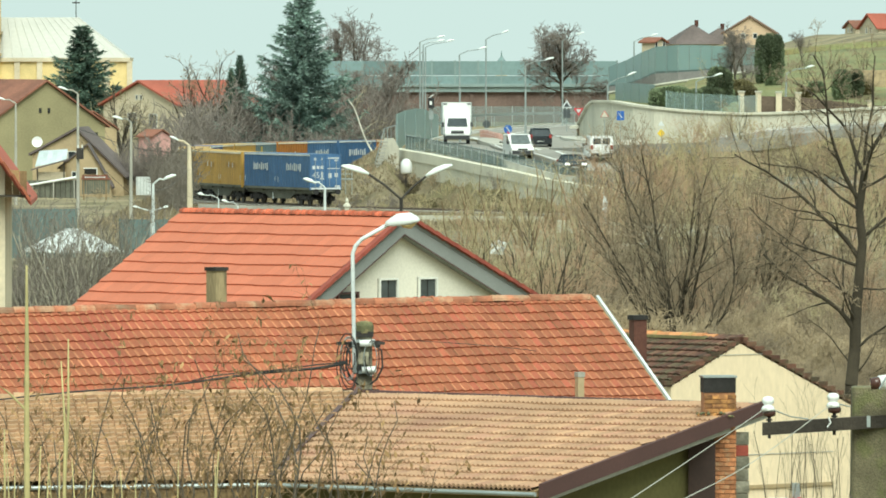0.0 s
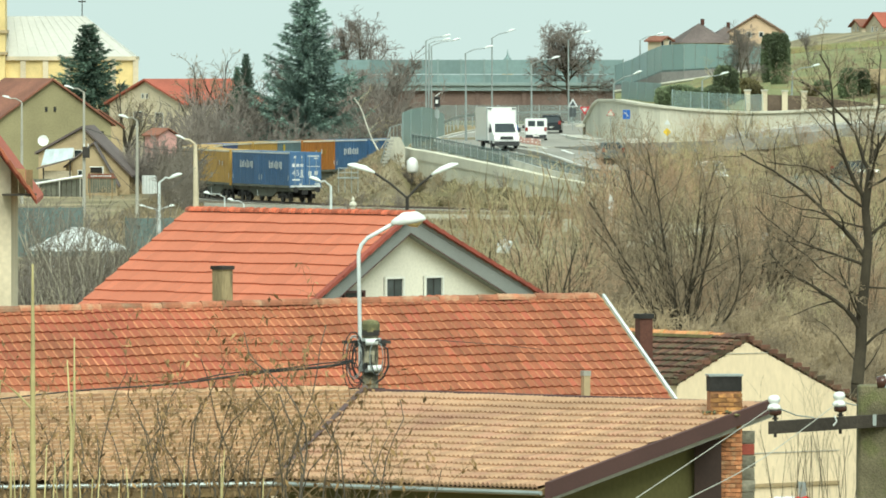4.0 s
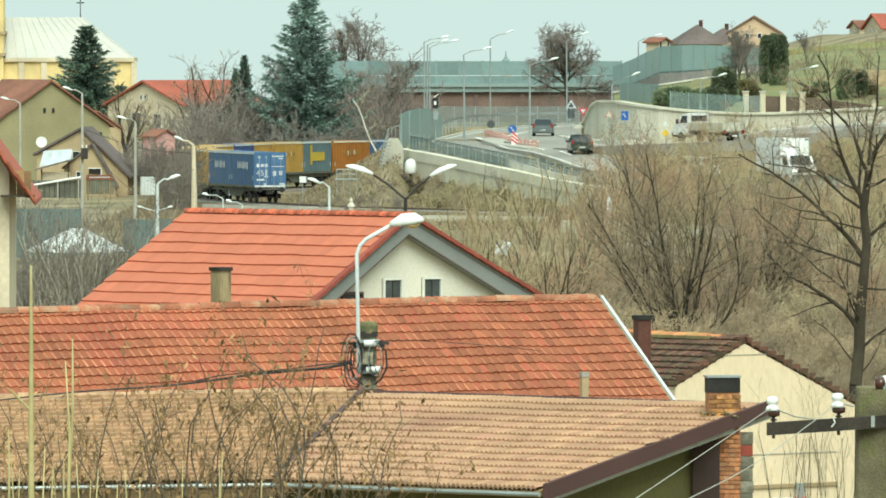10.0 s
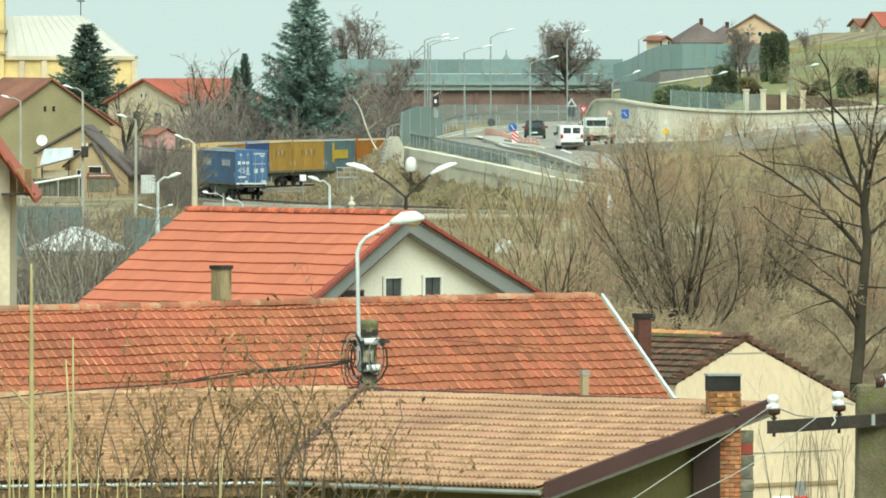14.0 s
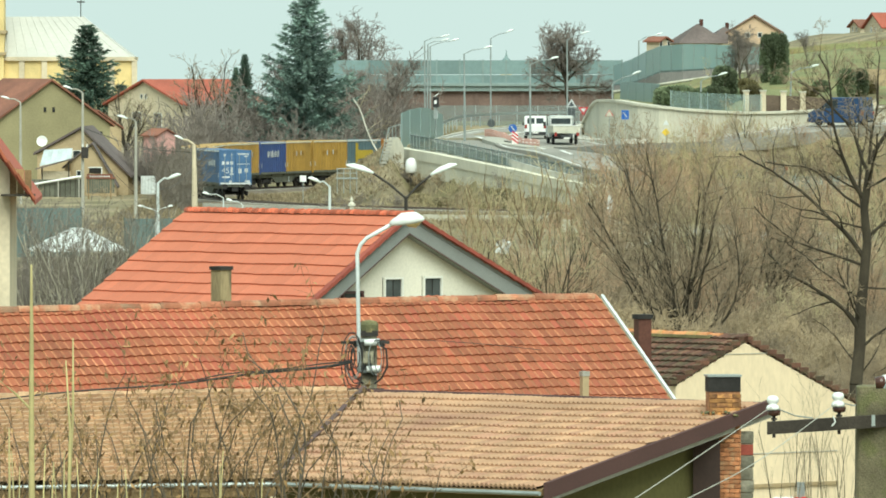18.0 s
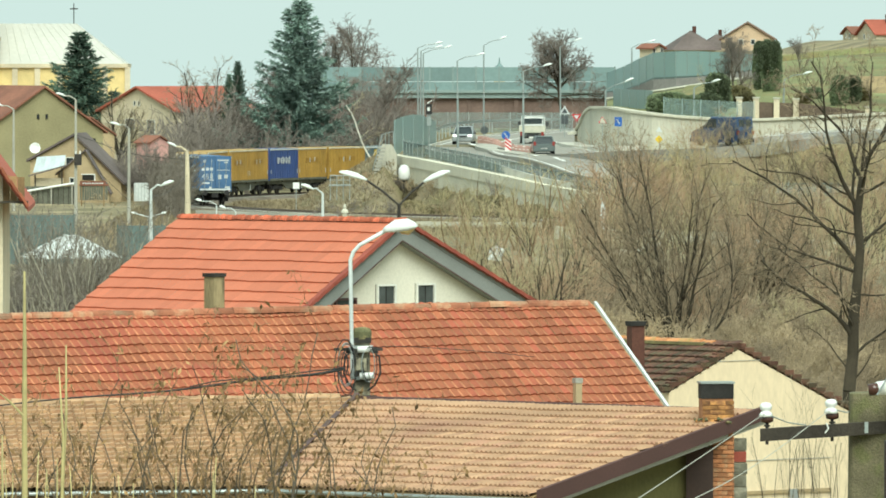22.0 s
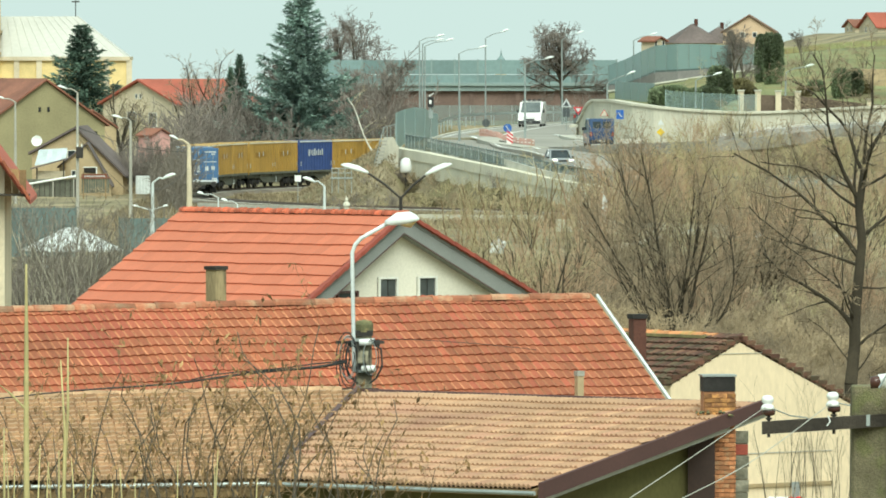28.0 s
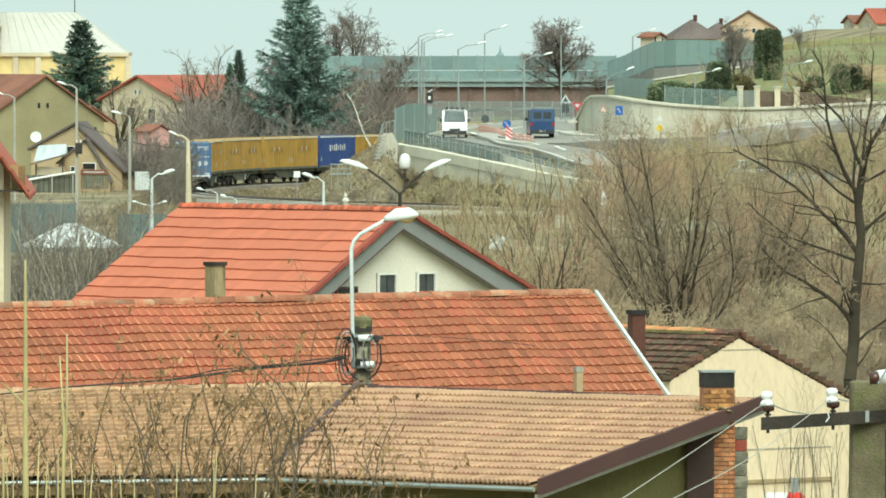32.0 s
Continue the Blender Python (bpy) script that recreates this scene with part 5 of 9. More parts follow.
# houses on the skyline of the hill
for nm, lab, ap, yw, hw, dr, ln, bs, wm, rm in (
    ("hill_house", "peach house with a brown roof on the hill", (32.95, 960.0, 15.5), -3, 3.1, 1.9, 8, 10, "plaster_peach", "roof_brown_far"),
    ("hill_house", "small house with a terracotta roof on the hill", (23.575, 960.0, 13.158), 50, 1.2, 0.5, 2.4, 9, "plaster_pale", "roof_rust_far"),
    ("hill_house", "house with a bright red roof on the hill", (46.457, 980.0, 15.794), -72, 3.2, 1.6, 12, 5, "plaster_pale", "roof_red_far"),
    ("hill_house", "house with a low brown roof behind the trees", (45.316, 1000.0, 15.118), -75, 2.2, 0.8, 4, 5, "plaster_pale", "roof_rust_far"),
    ("hill_house", "pale house with a flat-pitched roof", (35.403, 760.0, 9.872), -66, 1.6, 0.6, 9, 7, "plaster_pale", "roof_rust_far"),
):
    hh = gable_house(nm, lab, Vector(ap), yw, hw, hw, dr, ln, bs, wm, rm, over=0.3, thick=0.16)
    for lx in (-0.7, 0.6):
        window(hh, Matrix.Translation((lx, 0.28, -dr - 0.6)), 0.5, 0.6, bars=1, sill=False)
    if 1.2 < dr < 1.8:
        part("chimney", Geo().box((0.9, 2.4, 0.1), (0.4, 0.4, 0.9)), "brick_dark", hh)
for lab, ap, hw, dr, rm in (("house with a dark hipped roof on the hill", (27.585, 960.0, 14.495), 2.9, 2.1, "roof_dark_far"), ("house with a brown hipped roof on the hill", (31.046, 985.0, 14.194), 2.4, 1.7, "roof_dark_far")):
    hp = thing("hill_house", Matrix.Translation(ap) @ Matrix.Rotation(radians(12), 4, "Z"), lab, "house")
    part("wall", Geo().box((0, hw, -dr - 1.6), (2 * hw - 0.6, 2 * hw - 0.6, 3.2)), "plaster_pale", hp)
    ring_ = [(-hw, 0, -dr), (hw, 0, -dr), (hw, 2 * hw, -dr), (-hw, 2 * hw, -dr)]
    part("roof", Geo().add(ring_ + [(-0.25, hw * 0.8, 0), (0.25, hw * 1.2, 0)], [(0, 1, 4), (1, 5, 4), (1, 2, 5), (2, 3, 5), (3, 4, 5), (3, 0, 4), (3, 2, 1, 0)]), rm, hp)
    part("chimney", Geo().box((0.35, hw, 0.15), (0.35, 0.35, 0.7)), "brick_dark", hp)
    window(hp, Matrix.Translation((0, 0.28, -dr - 1.6)), 0.8, 0.9, bars=1, sill=False)
terrace = Geo()
for i in range(3):
    terrace.box((37.281, 742 + i * 7, 7.6 + i * 0.9), (5.0, 0.4, 1.3))
solo("terrace_wall", terrace, "plaster_ochre", "ochre terrace walls in the hillside garden", "wall", "structure")

# lean-to beside the olive house
lean = gable_house("lean_to", "low lean-to with a rusty roof and two dark windows", Vector((-30.978, 792.0, 6.387)), 20, 2.4, 2.4, 1.6, 6, -0.3, "plaster_ochre", "roof_rust_far", over=0.2, thick=0.14)
for lx in (-0.5, 0.5):
    window(lean, Matrix.Translation((lx, 0.18, -1.9)), 0.6, 0.9, bars=0)
# shop board on posts, with unreadable lettering
sb_ = thing("sign_board", (-28.15, 722, ground_z(-28.15, 722)), "dark red notice board with a faded white line", "sign board")
hb_ = 1.464 - sb_.location.z
part("board", Geo().box((0, 0, hb_), (2.1, 0.06, 0.38)), "roof_rust_far", sb_)
for i in range(9):
    part("bar", Geo().box((-0.75 + 0.19 * i, -0.04, hb_), (0.12, 0.015, 0.11)), "print_white", sb_)
for sd in (-0.9, 0.9):
    part("post", Geo().tube((sd, 0.05, 0), (sd, 0.05, hb_ + 0.3), 0.05), "timber", sb_)
# wires strung between the posts beyond the railway
for pts_w in ([(-26.167, 640.0, 5.786), (-24.249, 645.0, 3.944), (-22.709, 650.0, 2.156)], [(-26.167, 640.0, 6.11), (-22.208, 645.0, 4.678), (-18.187, 640.0, 4.328)], [(-18.187, 640.0, 3.194), (-18.686, 610.0, 2.434), (-13.799, 425.0, 5.029)], [(-26.167, 640.0, 5.462), (-24.339, 642.0, 3.167), (-22.534, 645.0, 1.29)]):
    ws = curve_through(pts_w, 1.0)
    ww = thing("service_wire", ws[0], "thin dark service wire between posts", "wire")
    part("strand", Geo().chain([q - ws[0] for q in ws], 0.018, 4), "cable", ww)
tr_b = thing("pole_transformer", (-26.127, 640.0, 4.328), "small dark box with ceramic bushings on the post", "transformer")
part("box", Geo().box((0.12, -0.2, 0), (0.5, 0.4, 0.8)), "iron", tr_b)
for sd in (-1, 1):
    part("bushing", Geo().tube((0.12 + 0.15 * sd, -0.2, 0.4), (0.12 + 0.15 * sd, -0.2, 0.62), 0.05), "porcelain", tr_b)
# garden fence on the high wall: pale pillars, dark panels
gf = thing("garden_fence", (23.593, 706.0, 6.561), "garden fence of pale pillars and dark panels", "fence")
q0 = Vector(gf.location)
pillars = [(23.626, 707.0, 6.509), (24.969, 707.0, 6.509), (26.58, 707.0, 6.465), (28.101, 707.0, 6.42), (33.924, 709.0, 5.777), (36.668, 710.0, 5.589)]
for a, b in zip(pillars, pillars[1:] + [None]):
    va = Vector(a) - q0
    part("pillar", Geo().box(va + Vector((0, 0, 0.85)), (0.45, 0.45, 2.1)), "plaster_pale", gf)
    part("pillar_cap", Geo().box(va + Vector((0, 0, 1.95)), (0.58, 0.58, 0.12)), "concrete_pale", gf)
    if b:
        vb = Vector(b) - q0
        ring = [va + Vector((0.2, 0.1, 0)), vb + Vector((-0.2, 0.1, 0)), vb + Vector((-0.2, 0.1, 1.6)), va + Vector((0.2, 0.1, 1.6))]
        part("panel", Geo().prism(ring, (0, 0.05, 0)), "panel_brown", gf)

# white pavilion roof in the trees
pav = thing("pavilion", (-19.514, 470.0, 1.11), "low pavilion with a pale sheet roof in facets", "pavilion")
W_, Dp = 2.73671, 2.6
zt, zl = 1.18987, 0.05
k8 = [(-W_, 0), (-W_ * 0.55, -Dp), (W_ * 0.55, -Dp), (W_, 0), (W_ * 0.55, Dp), (-W_ * 0.55, Dp)]
for a, b in zip(k8, k8[1:] + k8[:1]):
    part("roof_facet", Geo().prism([(a[0], a[1], zl), (b[0], b[1], zl), (b[0] * 0.16, b[1] * 0.16, zt), (a[0] * 0.16, a[1] * 0.16, zt)], (0, 0, -0.05)), "tin_white", pav)
    part("post", Geo().tube((a[0] * 0.94, a[1] * 0.94, zl), (a[0] * 0.94, a[1] * 0.94, -2.2), 0.07), "steel_white", pav)
part("top_facet", Geo().box((0, 0, zt), (0.9, 0.9, 0.06)), "tin_white", pav)
for nm, pts_ in (("net_fence", [(-25.144, 520.0, 1.497), (-21.359, 520.0, 1.497)]), ("net_fence", [(-18.101, 500.0, 1.257), (-14.367, 500.0, 1.257)])):
    a, b = Vector(pts_[0]), Vector(pts_[1])
    fz = ground_z(a.x, a.y)
    nf = thing(nm, (a.x, a.y, fz), "green netting fence panels", "fence")
    for i in range(4):
        k = i / 3
        part("post", Geo().tube((( b - a).x * k, 0, 0), ((b - a).x * k, 0, a.z - fz + 1.05316), 0.05), "fence_green", nf)
        if i < 3:
            part("net", Geo().box(((b - a).x * (k + 1 / 6), 0, (a.z - fz + 0.98734) / 2), ((b - a).x / 3 - 0.1, 0.02, a.z - fz + 0.98734)), "fence_green", nf)

# ---- the container train ----
TRAIN_S0, TRAIN_V, WAGON = -53.1, 1.257, 14.7
BODY_L, BODY_W, BODY_H, DECK = 6.95, 2.5, 2.74, 1.15


def text_mesh(body, size, mat, name="lettering"):
    cu = bpy.data.curves.new(name, "FONT")
    cu.body, cu.size, cu.extrude, cu.align_x, cu.align_y = body, size, 0.008, "CENTER", "CENTER"
    tmp = bpy.data.objects.new(name, cu)
    scene.collection.objects.link(tmp)
    bpy.context.view_layer.update()
    me = bpy.data.meshes.new_from_object(tmp.evaluated_get(bpy.context.evaluated_depsgraph_get()))
    bpy.data.objects.remove(tmp)
    me.materials.clear()
    me.materials.append(M[mat])
    return me


NUM45 = text_mesh("45", 0.62, "print_white")


def swap_body(colour, mark, label, doors=False):
    """A container: x along, origin at the middle of its underside."""
    c = thing("container", (0, 0, 0), label, "container", "containers on the train")
    hl, hw = BODY_L / 2, BODY_W / 2
    part("shell", Geo().loft([[(x, -hw, 0.1), (x, hw, 0.1), (x, hw, BODY_H - 0.12), (x, hw - 0.1, BODY_H - 0.02), (x, 0, BODY_H), (x, -hw + 0.1, BODY_H - 0.02), (x, -hw, BODY_H - 0.12)] for x in (-hl + 0.06, hl - 0.06)]), colour, c)
    rib = Geo().box((0, 0, BODY_H / 2 + 0.02), (0.07, 0.035, BODY_H - 0.28)).mesh("rib", colour)
    for sd in (-1, 1):
        for i in range(12):
            part("rib", rib, "", c, m=Matrix.Translation((-hl + 0.3 + i * (BODY_L - 0.6) / 11, sd * (hw + 0.012), 0)))
        part("top_rail", Geo().box((0, sd * (hw + 0.01), BODY_H - 0.10), (BODY_L, 0.07, 0.12)), "tarp_top" if colour in ("body_yellow", "body_orange") else "print_white", c)
        part("bottom_rail", Geo().box((0, sd * (hw + 0.01), 0.09), (BODY_L, 0.08, 0.18)), "wagon_grey", c)
        if mark in ("name", "crest"):
            for k in range(8):
                tall = (0.56, 0.40, 0.50, 0.60, 0.36, 0.52, 0.44, 0.58)[k] * (0.75 if mark == "crest" else 1)
                ink = "print_white" if mark == "name" or k in (2, 5) else "print_dark"
                part("printed_mark", Geo().box((-1.5 + 0.40 * k, sd * (hw + 0.045), 1.68 + 0.05 * (k % 2)), (0.17 + 0.06 * (k % 3 == 0), 0.012, tall)), ink, c)
        if mark == "block":
            part("printed_mark", Geo().box((0.2, sd * (hw + 0.045), 1.45), (3.1, 0.012, 0.75)), "print_yellow", c)
            part("printed_mark", Geo().box((-1.6, sd * (hw + 0.045), 1.6), (0.5, 0.012, 1.7)), "print_yellow", c)
        for x in (-hl + 0.25, hl - 0.25):
            part("corner_plate", Geo().box((x, sd * (hw + 0.045), 0.75), (0.09, 0.012, 0.38)), "print_white", c)
    for x in (-hl, hl):
        for sd in (-1, 1):
            part("corner_post", Geo().box((x - math.copysign(0.05, x), sd * (hw - 0.06), BODY_H / 2), (0.14, 0.16, BODY_H)), colour, c)
    if doors:
        x = -hl - 0.02
        for sd in (-1, 1):
            dr = part("door", Geo().box((x, sd * 0.6, BODY_H / 2 + 0.05), (0.05, 1.12, BODY_H - 0.35)), colour, c)
            for yy in (0.3, 0.85):
                part("lock_rod", Geo().tube((x - 0.06, sd * yy, 0.25), (x - 0.06, sd * yy, BODY_H - 0.25), 0.022), "galvanised", dr)
        part("sill", Geo().box((x - 0.02, 0, 0.12), (0.08, 2.4, 0.14)), "print_white", c)
        for y, z, w, h in ((0.30, 1.72, 0.22, 0.24), (0.62, 1.72, 0.22, 0.22), (0.95, 1.72, 0.24, 0.26), (0.85, 2.35, 0.16, 0.18), (0.3, 2.35, 0.1, 0.1), (-0.62, 2.42, 0.9, 0.10), (-0.85, 2.25, 0.3, 0.10), (-0.62, 1.64, 1.0, 0.05), (-0.35, 1.1, 0.26, 0.36),
                           (-0.85, 1.14, 0.26, 0.30), (0.3, 1.15, 0.16, 0.45), (0.75, 0.62, 0.6, 0.13), (0.3, 0.85, 0.35, 0.08), (0.4, 0.22, 0.2, 0.25), (-0.95, 0.30, 0.4, 0.12)):
            part("printed_mark", Geo().box((x - 0.034, y, z), (0.012, w, h)), "print_white", c)
        part("number", NUM45, "", c, "white printed number 45", m=Matrix.Translation((x - 0.04, 0.78, 1.12)) @ Matrix.Rotation(radians(-90), 4, "Z") @ Matrix.Rotation(radians(90), 4, "X"))
    return c


def build_wagon():
    w = thing("container_wagon", (0, 0, 0), "grey four-axle flat wagon carrying two containers", "wagon", "wagons of the train")
    for sd in (-1, 1):
        part("side_sill", Geo().prism([(-6.9, sd * 1.05, DECK), (6.9, sd * 1.05, DECK), (6.9, sd * 1.05, DECK - 0.28), (3.2, sd * 1.05, DECK - 0.32), (2.2, sd * 1.05, DECK - 0.72), (-2.2, sd * 1.05, DECK - 0.72), (-3.2, sd * 1.05, DECK - 0.32), (-6.9, sd * 1.05, DECK - 0.28)], (0, -sd * 0.14, 0)), "wagon_grey", w)
        for x in (-7.05, 7.05):
            part("buffer", Geo().tube((x - math.copysign(0.25, x), sd * 0.88, 1.02), (x + math.copysign(0.3, x), sd * 0.88, 1.02), 0.09, n=8).tube((x + math.copysign(0.28, x), sd * 0.88, 1.02), (x + math.copysign(0.33, x), sd * 0.88, 1.02), 0.22, n=10), "wagon_black", w)
    part("centre_beam", Geo().box((0, 0, DECK - 0.3), (13.8, 0.5, 0.4)), "wagon_black", w)
    for x in (-6.8, -3.4, 0, 3.4, 6.8):
        part("cross_beam", Geo().box((x, 0, DECK - 0.08), (0.3, 2.3, 0.15)), "wagon_grey", w)
    for x in (-4.9, 4.9):
        bg = part("bogie", Geo().box((x, 1.0, 0.55), (2.7, 0.16, 0.26)).box((x, -1.0, 0.55), (2.7, 0.16, 0.26)).box((x, 0, 0.6), (0.5, 2.0, 0.3)), "wagon_black", w)
        for dx in (-0.9, 0.9):
            g = Geo().tube((x + dx, -0.8, 0.46), (x + dx, 0.8, 0.46), 0.07, n=8)
            for sd in (-1, 1):
                g.tube((x + dx, sd * 0.70, 0.46), (x + dx, sd * 0.84, 0.46), 0.46, n=16)
            part("wheelset", g, "wheel_steel", bg)
            for sd in (-1, 1):
                part("axle_box", Geo().box((x + dx, sd * 1.08, 0.48), (0.3, 0.2, 0.32)), "wagon_black", bg)
    part("brake_lever", Geo().tube((1.2, -1.15, 0.5), (1.2, 1.15, 0.5), 0.05).box((1.2, 1.12, 0.65), (0.06, 0.04, 0.5)).box((1.2, -1.12, 0.65), (0.06, 0.04, 0.5)), "steel_white", w)
    return w


KINDS = {
    "B": ("body_blue", "name", "blue container with a white printed name, on a flat wagon"),
    "N": ("body_navy", "name", "dark blue container with a white printed name, on a flat wagon"),
    "K": ("body_teal", "block", "grey-blue container with a yellow printed block, on a flat wagon"),
    "Y": ("body_yellow", "crest", "yellow container with a dark printed name, on a flat wagon"),
    "O": ("body_orange", "crest", "orange-brown container with a dark printed name, on a flat wagon"),
}
LOADS = ["BB", "YY", "YY", "YY", "NY", "YK", "OB", "BO"]
TRAIN = []
first_wagon = build_wagon()
protos = {}
for k, load in enumerate(LOADS):
    wg = first_wagon if k == 0 else copy_thing(first_wagon, Matrix())
    TRAIN.append((wg, k, Matrix()))
    for j, c in enumerate(load):
        off = Matrix.Translation(((-3.53, 3.53)[j], 0, DECK))
        if k == 0 and j == 0:
            ob = swap_body("body_blue", "name", "blue container with white lettering on its end doors", doors=True)
        elif c not in protos:
            ob = protos[c] = swap_body(*KINDS[c])
        else:
            ob = copy_thing(protos[c], Matrix())
        TRAIN.append((ob, k, off))
tail = thing("tail_signal", (0, 0, 0), "small red and white tail board on the last wagon", "tail signal")
part("plate", Geo().box((0, 0, 0), (0.03, 0.26, 0.30)), "print_white", tail)
part("disc", Geo().box((-0.02, 0, 0), (0.02, 0.15, 0.15)), "sign_red", tail)
TRAIN.append((tail, 0, Matrix.Translation((-7.03, -1.05, 1.25))))


def wagon_pose(k, t):
    s = TRAIN_S0 + TRAIN_V * t + k * WAGON + 7.15
    p, q = on_track(s - 4.9), on_track(s + 4.9)
    d = q - p
    return Matrix.Translation((p + q) / 2) @ Matrix.Rotation(math.atan2(d.y, d.x), 4, "Z")


def run_train():
    times = [i * 2.0 for i in range(17)]
    for ob, k, off in TRAIN:
        walk(ob, [(t, wagon_pose(k, t) @ off) for t in times])

# ---- vehicles ----
def wheels(car, L, W, r, axles):
    for x in axles:
        for sd in (-1, 1):
            w = part("wheel", Geo().tube((0, -0.1, 0), (0, 0.1, 0), r * 0.55, n=12), "rim", car, m=Matrix.Translation((x, sd * (W / 2 - 0.1), r)))
            part("tyre", Geo().lathe((0, 0, 0), [(r * 0.6, -0.1), (r * 0.94, -0.1), (r, -0.06), (r, 0.06), (r * 0.94, 0.1), (r * 0.6, 0.1)], 16), "tyre", w, m=Matrix.Rotation(radians(90), 4, "X"))


def lights(car, L, W, zf, zr, on):
    for sd in (-1, 1):
        part("headlight", Geo().box((L / 2 - 0.03, sd * (W / 2 - 0.24), zf), (0.12, 0.34, 0.17)), "headlight" if on else "headlight_off", car)
        part("tail_light", Geo().box((-L / 2 + 0.03, sd * (W / 2 - 0.13), zr), (0.12, 0.20, 0.30)), "tail_red", car)
    for x in (L / 2 + 0.06, -L / 2 - 0.06):
        part("plate", Geo().box((x, 0, 0.48), (0.02, 0.5, 0.12)), "plate", car)


def shaped(profile, W, inset):
    """A side outline lofted across the width, narrower at its flanks."""
    rings = []
    cx = sum(q[0] for q in profile) / len(profile)
    cz = sum(q[1] for q in profile) / len(profile)
    for y, k in ((-W / 2, 1 - inset), (-W / 2 + 0.09, 1.0), (W / 2 - 0.09, 1.0), (W / 2, 1 - inset)):
        rings.append([(cx + (x - cx) * k, y, cz + (z - cz) * k) for x, z in profile])
    return Geo().loft(rings)


def cabin(car, prof, W, top_w, mat):
    """Glasshouse: prof = front foot, front top, rear top, rear foot (x, z); painted roof and pillars, glass between."""
    (ax, az), (bx, bz), (cx, cz), (dx, dz) = prof
    w0, w1 = W / 2 - 0.06, top_w / 2
    v = [(ax, -w0, az), (bx, -w1, bz), (cx, -w1, cz), (dx, -w0, dz), (ax, w0, az), (bx, w1, bz), (cx, w1, cz), (dx, w0, dz)]
    part("glasshouse", Geo().add(v, [(0, 1, 2, 3), (7, 6, 5, 4), (0, 4, 5, 1), (1, 5, 6, 2), (2, 6, 7, 3), (3, 7, 4, 0)]), "window_glass", car, smooth=False)
    part("roof", Geo().loft([[(bx + 0.12, -w1 * 1.02, bz - 0.02), (bx + 0.12, w1 * 1.02, bz - 0.02), (bx, w1 * 0.9, bz + 0.05), (bx, -w1 * 0.9, bz + 0.05)], [(cx - 0.1, -w1 * 1.02, cz - 0.02), (cx - 0.1, w1 * 1.02, cz - 0.02), (cx, w1 * 0.9, cz + 0.05), (cx, -w1 * 0.9, cz + 0.05)]]), mat, car)
    for sd in (-1, 1):
        for (px, pz), (qx, qz) in (((ax, az), (bx, bz)), ((dx, dz), (cx, cz)), (((ax + dx) / 2, az), ((bx + cx) / 2, bz))):
            part("pillar", Geo().tube((px, sd * w0, pz), (qx, sd * w1, qz), 0.055, n=5), mat, car)
        part("mirror", Geo().box((ax - 0.25, sd * (W / 2 + 0.08), az + 0.06), (0.14, 0.2, 0.15)), "bumper_dark", car)


